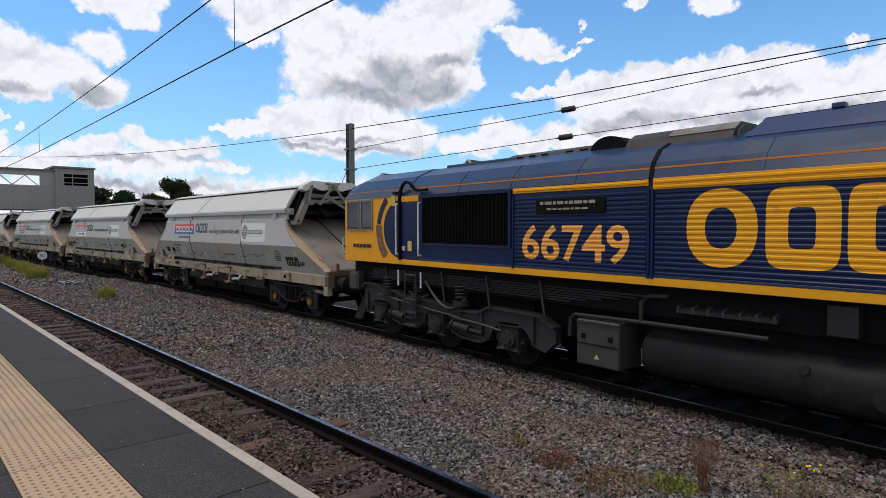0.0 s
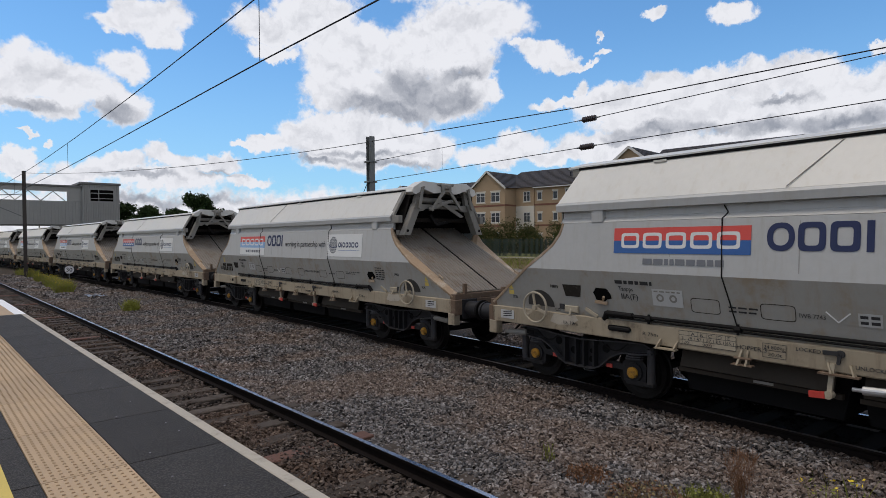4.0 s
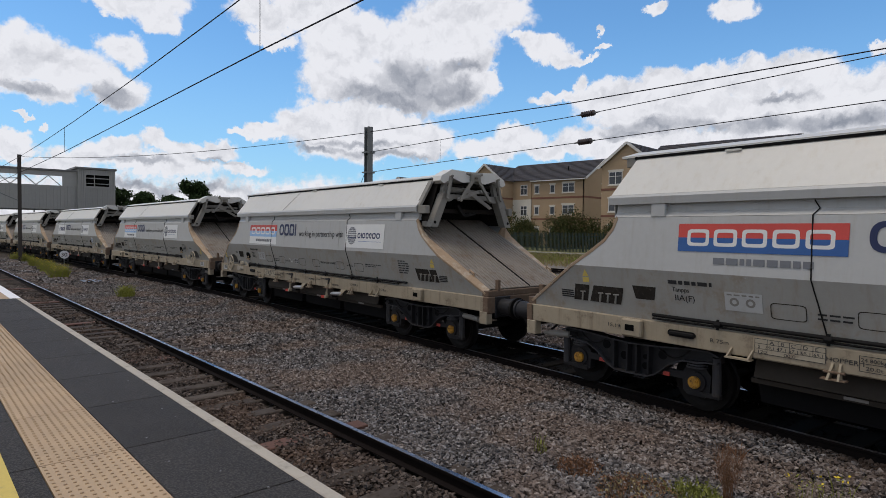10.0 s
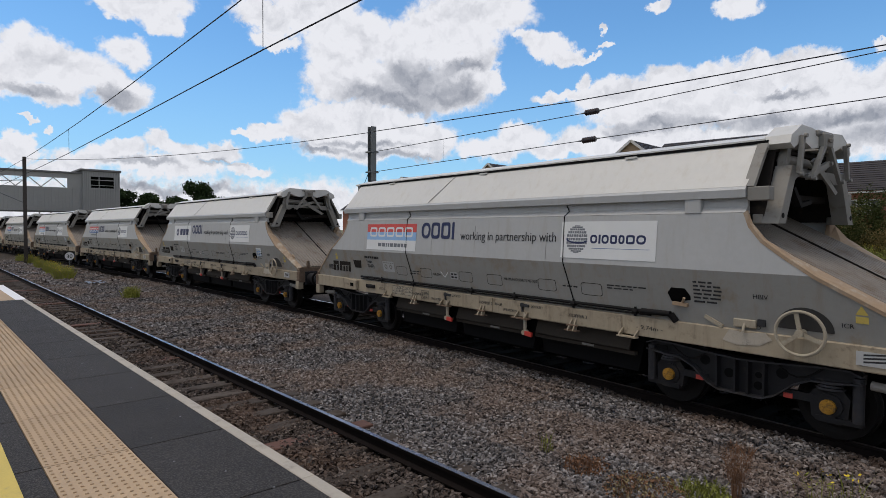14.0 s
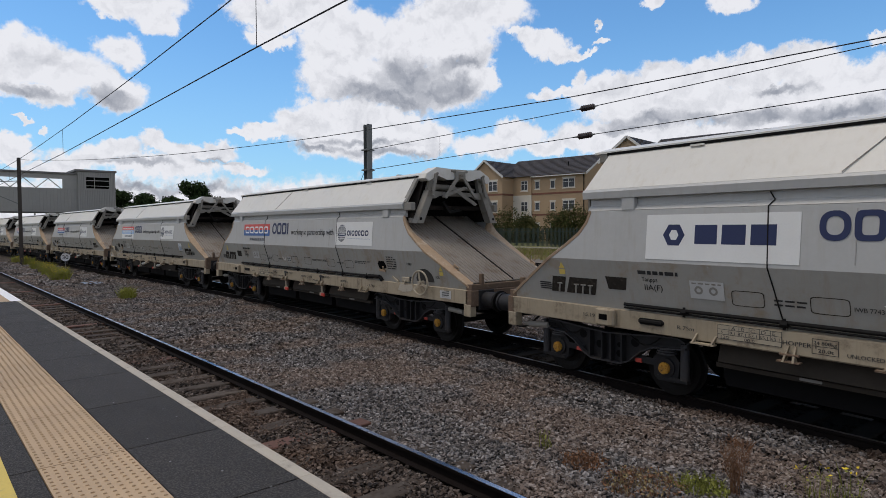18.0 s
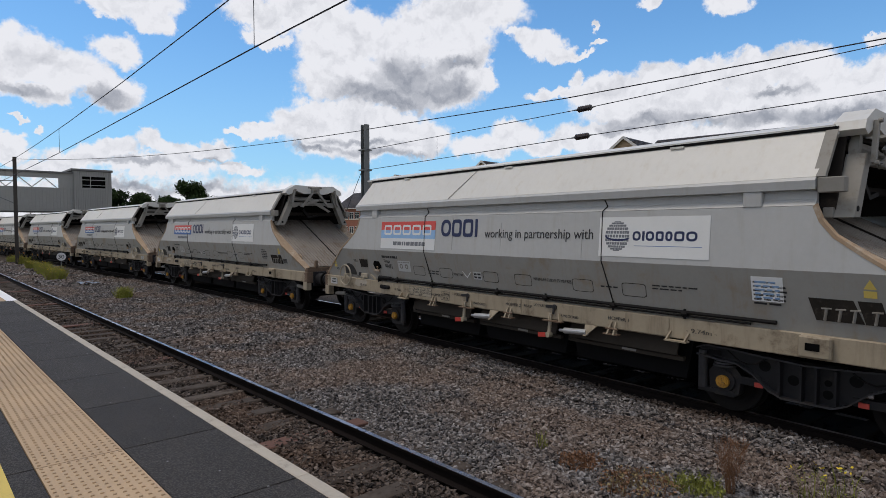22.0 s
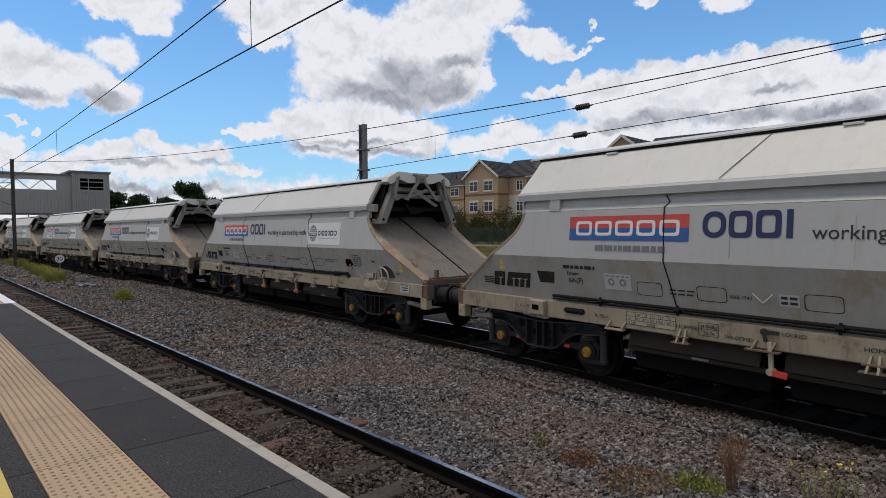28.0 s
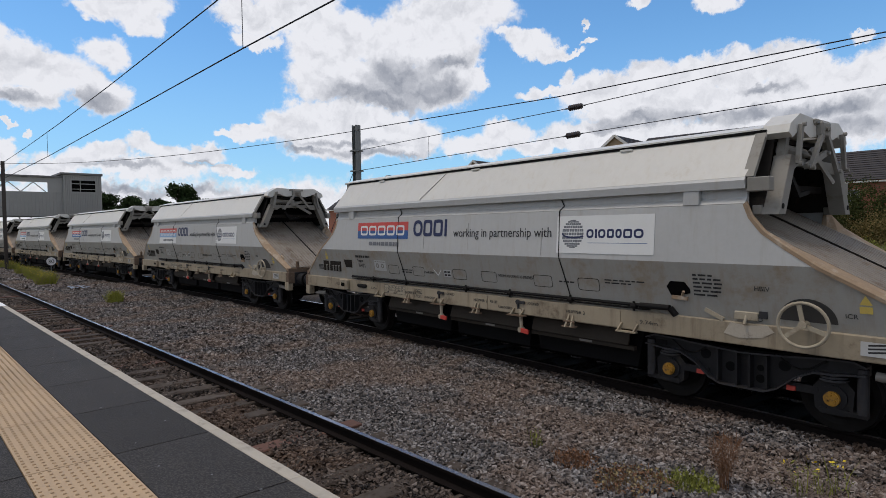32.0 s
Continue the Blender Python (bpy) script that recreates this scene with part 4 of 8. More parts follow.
        part("red_tag", cube(cx + s * 0.56 - 0.05, cx + s * 0.56 + 0.05, side * 1.045 - 0.012, side * 1.045 + 0.012, 0.45, 0.51), "red_tag", lk)
        bm = tube(bmesh.new(), [(cx + s * (0.95 - 0.09 * i), side * 1.09, 0.90 - 0.16 * math.sin(i * 0.52)) for i in range(7)], 0.012, 6)
        part("earth_strap", bm, "black_iron", w)
    if near:
        part("bogie_plate", cube(cx - 1.16, cx - 1.0, min(y2, y2 + side * 0.006), max(y2, y2 + side * 0.006), 0.80, 0.87), "soot", w)


def on_side(x, z, lift=0.004, side=YS):
    """Frame on the leaning side of the wagon: x to the right as seen from the platform, y up."""
    lo, hi = SIDE_Z[:2] if z < SIDE_Z[1] else SIDE_Z[1:]
    a = math.atan2(half_width(hi) - half_width(lo), hi - lo)
    up = Vector((0, side * math.sin(a), math.cos(a)))
    right = Vector((1, 0, 0))
    out = right.cross(up)
    m = Matrix((right, up, out)).transposed().to_4x4()
    return Matrix.Translation(Vector((x, side * half_width(z), z)) + out * lift) @ m


def plate2(bm, x0, x1, y0, y1, z=0.0, t=0.003):
    return box(bm, x0, x1, y0, y1, z, z + t)


def flat_bars(bm, rows, x0, height, rng, z=0.003):
    """Unreadable writing: rows of short bars."""
    for y, length in rows:
        x = x0
        while x < x0 + length - 0.02:
            w = min(0.05 + rng.random() * 0.10, x0 + length - x)
            plate2(bm, x, x + w, y, y + height, z, 0.001)
            x += w + 0.025
    return bm


def ring(bm, cx, cy, rx, ry, w, z, t, a0=0, a1=360, n=28, p=2.0):
    """A flat band along part of an ellipse (or of a rounded square, p above 2)."""
    def pt(a, k):
        c, s = math.cos(a), math.sin(a)
        return cx + math.copysign(abs(c) ** (2 / p), c) * (rx - k), cy + math.copysign(abs(s) ** (2 / p), s) * (ry - k)
    angles = [radians(a0 + (a1 - a0) * i / n) for i in range(n + 1)]
    prev = None
    for a in angles:
        o, i = pt(a, 0), pt(a, w)
        vs = [bm.verts.new((*o, z + t)), bm.verts.new((*i, z + t))]
        if prev:
            bm.faces.new((prev[0], vs[0], vs[1], prev[1]))
        prev = vs
    bmesh.ops.recalc_face_normals(bm, faces=bm.faces)
    return bm


def ridge_plate(d):
    """Sloping end sheet with pressed lengthwise ridges; d: the end of the wagon."""
    bm = bmesh.new()
    a, b = Vector((4.35, 0, 2.83)), Vector((END[d] + 0.03, 0, 1.40))
    up = Vector((b.z - a.z, 0, -(b.x - a.x))).normalized() * -1
    n = 22
    w = 1.14
    def p(q, y, h):
        v = q + up * h
        return (d * v.x, y, v.z)
    prof = []
    for i in range(n):
        y0, y1 = -w + 2 * w * i / n, -w + 2 * w * (i + 1) / n
        prof += [(y0, 0.0), (y0 + 0.008, 0.022), (y1 - 0.026, 0.022), (y1 - 0.018, 0.0)]
    prof.append((w, 0.0))
    top = [bm.verts.new(p(a, y, h)) for y, h in prof]
    bot = [bm.verts.new(p(b, y, h)) for y, h in prof]
    for i in range(len(prof) - 1):
        bm.faces.new((top[i], bot[i], bot[i + 1], top[i + 1]))
    back_t = [bm.verts.new(p(a, y, -0.05)) for y in (-w, w)]
    back_b = [bm.verts.new(p(b, y, -0.05)) for y in (-w, w)]
    bm.faces.new((back_t[0], back_t[1], back_b[1], back_b[0]))
    bmesh.ops.recalc_face_normals(bm, faces=bm.faces)
    return bm


def edge_strip(d, side):
    """Worn rim along the sloping edge of the side."""
    bm = bmesh.new()
    line = [(4.96, 2.82)] + CURVE[-2::-1] + [(END[d] + 0.03, 1.34)]
    rows = []
    for a, c in line:
        h, zi = half_width(c) + 0.008, slope_z(a, d)
        rows.append([bm.verts.new(v) for v in ((d * a, side * h, c), (d * (a + 0.012), side * (h - 0.035), c + 0.016), (d * a, side * 1.132, zi + 0.014), (d * a, side * 1.132, zi - 0.04), (d * (a - 0.03), side * h, c - 0.03))])
    for p, q in zip(rows, rows[1:]):
        for i in range(5):
            bm.faces.new((p[i], q[i], q[(i + 1) % 5], p[(i + 1) % 5]))
    bmesh.ops.recalc_face_normals(bm, faces=bm.faces)
    return bm


def text_on(name, text, size, mat, parent, x, z, label="", width=None, lift=0.006):
    return lettering(name, text, size, mat, parent, on_side(x, z, lift), label, width)


def sign_nacco(w, kind):
    """Red over blue board with pale blocks for its brand, white foot."""
    x0, z0 = -3.94, 2.17
    m = on_side(x0, z0 + 0.25, 0.004) @ pose(0, -0.25, 0)
    def at(bm, mat, name, label=""):
        o = part(name, bm, mat, w, label)
        o.matrix_basis = m
        return o
    if kind == "plain":
        at(plate2(bmesh.new(), 0, 2.0, -0.09, 0.55), "white_paint", "sign_board", "white board with a dark blue emblem")
        bm = bmesh.new()
        ring(bm, 0.42, 0.26, 0.16, 0.17, 0.09, 0.0, 0.0045, 0, 360, 6)
        for i in range(3):
            plate2(bm, 0.72 + i * 0.36, 1.02 + i * 0.36, 0.14, 0.40, 0.003, 0.0015)
        at(bm, "navy_ink", "emblem")
        return
    if kind != "deep":
        at(plate2(bmesh.new(), 0, 2.0, -0.09, 0.15), "white_paint", "sign_foot")
    at(plate2(bmesh.new(), 0, 2.0, 0.15, 0.34), "sign_blue" if kind == "deep" else "sign_pale_blue", "sign_lower_band")
    at(plate2(bmesh.new(), 0, 2.0, 0.34, 0.53), "sign_red", "sign_upper_band")
    for i in range(5):
        bm = bmesh.new()
        a = 0.13 + i * 0.36
        ring(bm, a + 0.15, 0.34, 0.15, 0.115, 0.045, 0.003, 0.0012, 0, 360, 24, 6.0)
        at(bm, "white_paint", "brand_block", "pale block in place of a brand")
    bm = bmesh.new()
    flat_bars(bm, [(-0.01, 1.17)], 0.50, 0.085, random.Random(2))
    at(bm, "grey_ink", "small_print")


def sign_gbrf(w):
    m = on_side(-1.75, 2.55, 0.005) @ pose(0, -0.175, 0)
    for n, (x, rx, p) in enumerate(((0.15, 0.155, 2.4), (0.48, 0.145, 4.5), (0.81, 0.145, 5.5))):
        bm = bmesh.new()
        ring(bm, x, 0.175, rx, 0.175, 0.068, 0, 0.001, 0, 360, 28, p)
        part("brand_block", bm, "navy_ink", w, "dark blue block in place of a brand").matrix_basis = m
    bm = plate2(bmesh.new(), 1.01, 1.08, 0, 0.35, 0, 0.001)
    part("brand_block", bm, "navy_ink", w, "dark blue block in place of a brand").matrix_basis = m


def sign_sibelco(w):
    m = on_side(2.065, 2.41, 0.004) @ pose(0, -0.30, 0)
    def at(bm, mat, name, label=""):
        o = part(name, bm, mat, w, label)
        o.matrix_basis = m
    at(plate2(bmesh.new(), 0, 1.70, 0, 0.60), "white_paint", "sign_board", "white board with a globe emblem")
    bm = bmesh.new()
    for i in range(-5, 6):         # globe of small plates
        for j in range(-5, 6):
            a, b = radians(i * 15 + j * 3), radians(j * 15)
            u, v = math.sin(a) * math.cos(b), math.sin(b)
            s, h = 0.018 * math.cos(a) * max(math.cos(b), 0.3) + 0.003, 0.019 * math.cos(b) + 0.003
            plate2(bm, 0.31 + 0.205 * u - s, 0.31 + 0.205 * u + s, 0.31 + 0.225 * v - h, 0.31 + 0.225 * v + h, 0.003, 0.001)
    at(bm, "grey_ink", "globe_emblem")
    bm = bmesh.new()
    ring(bm, 0.33, 0.31, 0.225, 0.075, 0.03, 0.003, 0.002, 170, 330, 20)
    at(bm, "navy_ink", "emblem_swoosh")
    xs = [0.57, 0.725, 0.78, 0.935, 1.08, 1.21, 1.38, 1.56]
    for i, (a, b) in enumerate(zip(xs, xs[1:])):
        bm = bmesh.new()
        if b - a < 0.06:
            plate2(bm, a, a + 0.037, 0.245, 0.385, 0.003, 0.001)
        else:
            r = (b - a) / 2 - 0.012
            ring(bm, a + r, 0.315, r, 0.070, 0.033, 0.003, 0.001, 0, 360, 20, (2.6, 4.5)[i % 2])
        at(bm, "navy_ink", "brand_block", "dark blue block in place of a brand")
    bm = plate2(bmesh.new(), 0.60, 1.60, 0.165, 0.172, 0.003, 0.001)
    at(bm, "sign_blue", "underline")


def handwheel():
    bm = bmesh.new()
    n, k = 32, 8
    rings = []
    for i in range(n):
        a = 2 * math.pi * i / n
        rings.append([bm.verts.new(((0.262 + 0.020 * math.cos(b)) * math.cos(a), 0.020 * math.sin(b), (0.262 + 0.020 * math.cos(b)) * math.sin(a))) for b in [2 * math.pi * j / k for j in range(k)]])
    for i in range(n):
        for j in range(k):
            bm.faces.new((rings[i][j], rings[i][(j + 1) % k], rings[(i + 1) % n][(j + 1) % k], rings[(i + 1) % n][j]))
    for i in range(3):
        a = radians(100 + 120 * i)
        bar(bm, (0, 0.01, 0), (0.26 * math.cos(a), 0, 0.26 * math.sin(a)), 0.012, 0.05, (-math.sin(a), 0, math.cos(a)))
    rod(bm, (0, -0.03, 0), (0, 0.10, 0), 0.045, 12)
    bmesh.ops.recalc_face_normals(bm, faces=bm.faces)
    return bm


def outline_patch(pts):
    """A flat patch from points (x, y) in the plane of the side."""
    bm = bmesh.new()
    vs = [bm.verts.new((x, y, 0)) for x, y in pts]
    bm.faces.new(vs)
    got = bmesh.ops.extrude_face_region(bm, geom=bm.faces[:])
    bmesh.ops.translate(bm, vec=(0, 0, 0.003), verts=[g for g in got["geom"] if isinstance(g, bmesh.types.BMVert)])
    bmesh.ops.recalc_face_normals(bm, faces=bm.faces)
    return bm


def open_end(w):
    """The leading end under the roof: a hood added to keep its inside dark, two splayed legs, a beam and the levers of
    the roof doors.
    """
    def along(name, mat, x0, x1, outline, parent=w):
        bm = bmesh.new()
        prism(bm, outline, x0, x1, "x")
        return part(name, bm, mat, parent)

    def strut(name, x, a, b, wide, deep=0.05, mat="frame_grey", pins=0.028):
        """A flat bar between two (y, z), with a pin at each end."""
        bm = bmesh.new()
        bar(bm, (x, *a), (x, *b), wide, deep, (1, 0, 0))
        for y, z in (a, b) if pins else ():
            rod(bm, (x + deep / 2 - 0.01, y, z), (x + deep / 2 + 0.03, y, z), pins, 10)
        part(name, bm, mat, w)

    for side in (-1, 1):
        along("roof_end", "hopper_roof", 5.0, 5.32, [(side * y, z) for y, z in ((0.985, 3.69), (0.94, 3.80), (0.66, 3.955), (0.24, 3.935), (0.22, 3.85), (0.12, 3.84), (0.12, 3.70), (0.34, 3.67), (0.62, 3.76), (0.88, 3.63))])
        lg = along("leg", "frame_grey", 5.10, 5.30, [(side * y, z) for y, z in ((1.205, 2.66), (1.02, 2.66), (0.70, 3.40), (0.86, 3.42))])
        bm = bmesh.new()
        rod(bm, (5.30, side * 1.10, 2.76), (5.306, side * 1.10, 2.76), 0.035, 12)
        part("pin_hole", bm, "soot", lg)
        box_y = (side * 1.21, side * 1.10)
        part("foot", cube(4.99, 5.10, min(box_y), max(box_y), 2.66, 2.78, 0.01), "frame_grey", w)
        strut("brace", 5.16, (side * 0.79, 3.40), (side * 0.70, 3.76), 0.10, 0.10, pins=0)
        bm = bmesh.new()
        bar(bm, (5.00, side * 0.945, 3.73), (4.985, side * 1.29, 3.13), 0.05, 0.13, (1, 0, 0))
        part("side_strut", bm, "frame_grey", w)
        part("gutter_end", cube(4.97, 5.24, side * 1.255 - 0.06, side * 1.255 + 0.06, 2.95, 3.13, 0.01), "frame_grey", w)
        strut("drop_link", 5.35, (side * 0.70, 3.80), (side * 0.80, 3.30), 0.06)
        bm = bmesh.new()
        quad(bm, [(4.40, side * 1.18, 2.70), (5.11, side * 1.18, 2.70), (5.11, side * 0.87, 3.66), (4.40, side * 0.87, 3.66)], 0.02)
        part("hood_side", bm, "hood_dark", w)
        strut("scissor_arm", 5.37, (side * 0.03, 3.80), (side * 0.46, 3.26), 0.065)
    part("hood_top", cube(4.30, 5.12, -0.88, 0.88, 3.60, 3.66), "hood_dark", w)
    part("centre_bracket", cube(5.24, 5.40, -0.14, 0.14, 3.70, 3.90, 0.02), "frame_grey", w)
    part("bracket_pin", cube(5.30, 5.36, -0.24, 0.24, 3.86, 3.93, 0.015), "frame_grey", w)
    along("cross_beam", "frame_grey", 5.16, 5.24, [(-0.86, 3.24), (-0.80, 3.40), (0.80, 3.40), (0.86, 3.24), (0.62, 3.24), (0.52, 3.30), (-0.52, 3.30), (-0.62, 3.24)])
    strut("long_arm", 5.33, (-0.50, 3.28), (0.16, 3.50), 0.075)
    along("gusset", "frame_grey", 5.28, 5.31, [(-0.18, 3.56), (-0.30, 3.50), (0.50, 3.08), (0.58, 3.12)])
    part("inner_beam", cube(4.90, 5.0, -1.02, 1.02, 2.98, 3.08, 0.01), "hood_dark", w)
    bm = bmesh.new()
    rod(bm, (5.10, -0.66, 3.52), (5.10, 0.02, 3.50), 0.075, 14)
    rod(bm, (5.10, 0.02, 3.50), (5.10, 0.66, 3.48), 0.04, 10)
    part("ram", bm, "frame_grey", w)
    bm = bmesh.new()
    bar(bm, (5.06, -0.28, 3.16), (5.08, -0.10, 2.92), 0.07, 0.09, (1, 0, 0))
    bar(bm, (5.08, -0.10, 2.92), (5.08, 0.24, 2.98), 0.06, 0.07, (1, 0, 0))
    part("latch", bm, "black_iron", w)


def hinge(w, x, half):
    """Door hinge: two lugs below the sole bar with a pin between them."""
    bm = bmesh.new()
    rod(bm, (x - half - 0.05, YS * 1.33, 0.985), (x + half + 0.05, YS * 1.33, 0.985), 0.018, 8)
    box(bm, x - half - 0.07, x + half + 0.07, YS * 1.33 - 0.045, YS * 1.33 + 0.045, 0.895, 0.912)
    h = part("door_hinge", bm, "rust_dark", w)
    for q in (-1, 1):
        bm = bmesh.new()
        quad(bm, [(x + q * half * 0.7, YS * 1.285, 1.09), (x + q * half - 0.012, YS * 1.285, 0.90), (x + q * half - 0.012, YS * 1.38, 0.90), (x + q * half * 0.7, YS * 1.30, 1.09)], 0.024)
        part("hinge_lug", bm, "solebar", h)


def build_wagon(wheel_front, kind, label):
    w = thing("hopper_wagon", label, "freight wagon", "hopper wagons of the train")
    rng = random.Random(11)
    f = 1 if wheel_front else -1
    sh = 0.0 if wheel_front else 0.12      # the two sides of a wagon differ a little
    # sides, gutter, roof
    for side in (-1, 1):
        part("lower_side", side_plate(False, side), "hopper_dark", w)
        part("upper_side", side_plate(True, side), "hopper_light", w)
        bm = bmesh.new()
        prism(bm, [(side * 1.31, 2.805), (side * 1.245, 2.885), (side * 1.235, 3.0), (side * 1.19, 3.0), (side * 1.19, 2.80)], -5.0, 4.95, "x")
        part("shoulder", bm, "hopper_light", w)
        bm = bmesh.new()
        prism(bm, [(side * 1.335, 2.995), (side * 1.345, 3.10), (side * 1.315, 3.14), (side * 1.2, 3.14), (side * 1.2, 2.995)], -5.08, 4.96, "x")
        part("gutter", bm, "frame_grey" if side > 0 else "hopper_light", w)
        bm = bmesh.new()
        pts = [(-5.06, side * 1.315, 3.142), (4.95, side * 1.315, 3.142), (5.08, side * 0.955, 3.735), (-4.86, side * 0.955, 3.735)]
        quad(bm, pts if side < 0 else pts[::-1], 0.03)
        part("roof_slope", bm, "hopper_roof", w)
        bm = bmesh.new()
        prism(bm, [(side * 0.975, 3.745), (side * 0.975, 3.775), (side * 0.62, 3.87), (0, 3.90), (0, 3.85), (side * 0.60, 3.81), (side * 0.93, 3.735)], -5.13, 5.02, "x")
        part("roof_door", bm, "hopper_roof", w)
        bm = cube(-4.90, 5.06, min(side * 0.90, side * 0.982), max(side * 0.90, side * 0.982), 3.712, 3.752)
        part("door_seal", bm, "soot", w)
        for x in (-4.27, 4.27):
            bm = bmesh.new()
            box(bm, x - 0.11, x + 0.11, min(side * 1.2, side * 1.325), max(side * 1.2, side * 1.325), 2.80, 3.0, 0.01)
            part("bracket", bm, "hopper_light", w)
        # sole bar
        part("sole_bar", cube(-END[-1], END[1], min(side * 1.19, side * 1.27), max(side * 1.19, side * 1.27), 0.975, 1.272, 0.012), "solebar", w)
        for x0, x1 in ((-2.95, 0.385), (0.41, 3.17)):
            bm = bmesh.new()
            bar(bm, (x0, side * 1.275, 1.125), (x1, side * 1.275, 1.125), 0.014, 0.262, (0, 0, 1))
            part("sole_plate", bm, "solebar", w)
    # grey seams on the side
    for x in (-2.29, 2.12):
        bm = bmesh.new()
        pts = [(x - 0.03, 2.98, 1.25), (x + 0.03, 2.88, 1.26), (x - 0.02, 2.80, 1.318), (x, 2.035, 1.376), (x + 0.06, 1.75, 1.322), (x + 0.14, 1.34, 1.242)]
        for (a, c, y), (b, e, y2) in zip(pts, pts[1:]):
            bar(bm, (a, YS * y, c), (b, YS * y2, e), 0.012, 0.012, (0, 1, 0))
        part("seam", bm, "black_iron", w)
    # roof stiffening seam and small catches
    bm = bmesh.new()
    bar(bm, (-1.55, YS * 1.32, 3.16), (-1.05, YS * 0.962, 3.73), 0.010, 0.008, (0, -1, 0.6))
    part("roof_seam", bm, "frame_grey", w)
    for x in (-3.4, -0.2, 3.1):
        bm = cube(x - 0.10, x + 0.10, YS * 0.99 - 0.02, YS * 0.99 + 0.02, 3.69, 3.72)
        part("roof_catch", bm, "hopper_roof", w)
    # ends
    for d in (-1, 1):
        part("slope_sheet", ridge_plate(d), "slope", w)
        bm = bmesh.new()
        bar(bm, (d * 4.4, 0, 2.84), (d * (END[d] + 0.02), 0, 1.43), 0.022, 0.03, (0, 0, 1))
        part("centre_rib", bm, "hood_dark", w)
        for side in (-1, 1):
            part("sloping_edge", edge_strip(d, side), "rusty", w)
        bm = bmesh.new()
        prism(bm, [(-1.22, 2.5), (1.22, 2.5), (1.22, 3.12), (0.90, 3.70), (-0.90, 3.70), (-1.22, 3.12)], d * 4.28, d * 4.36, "x")
        # the dark of the covered end is painted on this plate
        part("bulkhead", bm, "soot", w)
        if d < 0:
            bm = bmesh.new()
            quad(bm, [(-5.02, -1.24, 2.80), (-5.02, 1.24, 2.80), (-5.02, 1.24, 3.14), (-4.84, 0.94, 3.73), (-4.84, -0.94, 3.73), (-5.02, -1.24, 3.14)], 0.03)
            part("rear_plate", bm, "frame_grey", w)
            for side in (-1, 1):
                part("rear_bracket", cube(-5.06, -4.88, side * 0.93 - 0.03, side * 0.93 + 0.03, 3.60, 3.76, 0.01), "frame_grey", w)
        if d > 0:
            open_end(w)
        # head stock, posts, buffers, coupling
        n, g = END[d], 7.41      # g: where the buffer cases end
        part("head_stock", cube(min(d * (n - 0.06), d * (n + 0.12)), max(d * (n - 0.06), d * (n + 0.12)), -1.27, 1.27, 0.94, 1.272, 0.015), "rust_dark", w)
        part("end_sill", cube(min(d * (n - 0.07), d * (n + 0.10)), max(d * (n - 0.07), d * (n + 0.10)), -1.24, 1.24, 1.272, 1.39, 0.01), "rust_dark", w)
        for side in (-1, 1):
            part("post", cube(min(d * (n + 0.02), d * (n + 0.11)), max(d * (n + 0.02), d * (n + 0.11)), side * 0.95 - 0.035, side * 0.95 + 0.035, 1.39, 1.60, 0.01), "rust_dark", w)
            bm = bmesh.new()
            bar(bm, (d * (n - 0.40), side * 1.15, slope_z(n - 0.40, d) + 0.07), (d * (n - 0.52), side * 1.15, slope_z(n - 0.52, d) + 0.075), 0.03, 0.03, (0, 0, 1))
            for q in (0.40, 0.52):
                bar(bm, (d * (n - q), side * 1.15, slope_z(n - q, d) - 0.01), (d * (n - q), side * 1.15, slope_z(n - q, d) + 0.08), 0.022, 0.022, (0, 1, 0))
            part("grab_loop", bm, "rusty", w)
            bm = bmesh.new()
            box(bm, min(d * (n - 0.10), d * (n + 0.10)), max(d * (n - 0.10), d * (n + 0.10)), side * 1.20 - 0.08, side * 1.20 + 0.08, 0.73, 0.98, 0.012)
            part("foot_block", bm, "solebar", w)
            bm = bmesh.new()
            rod(bm, (d * (n + 0.10), side * 0.87, 1.06), (d * (g - 0.01), side * 0.87, 1.06), 0.165, 36)
            rod(bm, (d * (g - 0.05), side * 0.87, 1.06), (d * g, side * 0.87, 1.06), 0.185, 36)
            box(bm, min(d * (n + 0.10), d * (n + 0.13)), max(d * (n + 0.10), d * (n + 0.13)), side * 0.87 - 0.21, side * 0.87 + 0.21, 0.85, 1.27, 0.01)
            b = part("buffer", bm, "bogie", w)
            bm = bmesh.new()
            rod(bm, (d * (g - 0.01), side * 0.87, 1.06), (d * 7.47, side * 0.87, 1.06), 0.13, 18)
            rod(bm, (d * 7.455, side * 0.87, 1.06), (d * 7.495, side * 0.87, 1.06), 0.215, 24)
            part("buffer_head", bm, "steel_wheel", b)
            # air pipe with its cock below the end of the sole bar
            bm = bmesh.new()
            rod(bm, (d * (n - 0.72), side * 1.10, 0.80), (d * (n - 0.28), side * 1.10, 0.77), 0.055, 12)
            rod(bm, (d * (n - 0.30), side * 1.10, 0.77), (d * (n - 0.16), side * 1.10, 0.76), 0.035, 10)
            part("end_cylinder", bm, "frame_grey", w)
        bm = bmesh.new()
        rod(bm, (d * (n + 0.1), 0, 1.0), (d * 7.48, 0, 1.0), 0.05, 10)
        box(bm, min(d * (n + 0.1), d * (n + 0.3)), max(d * (n + 0.1), d * (n + 0.3)), -0.10, 0.10, 0.92, 1.10, 0.02)
        part("draw_hook", bm, "black_iron", w)
        bm = bmesh.new()
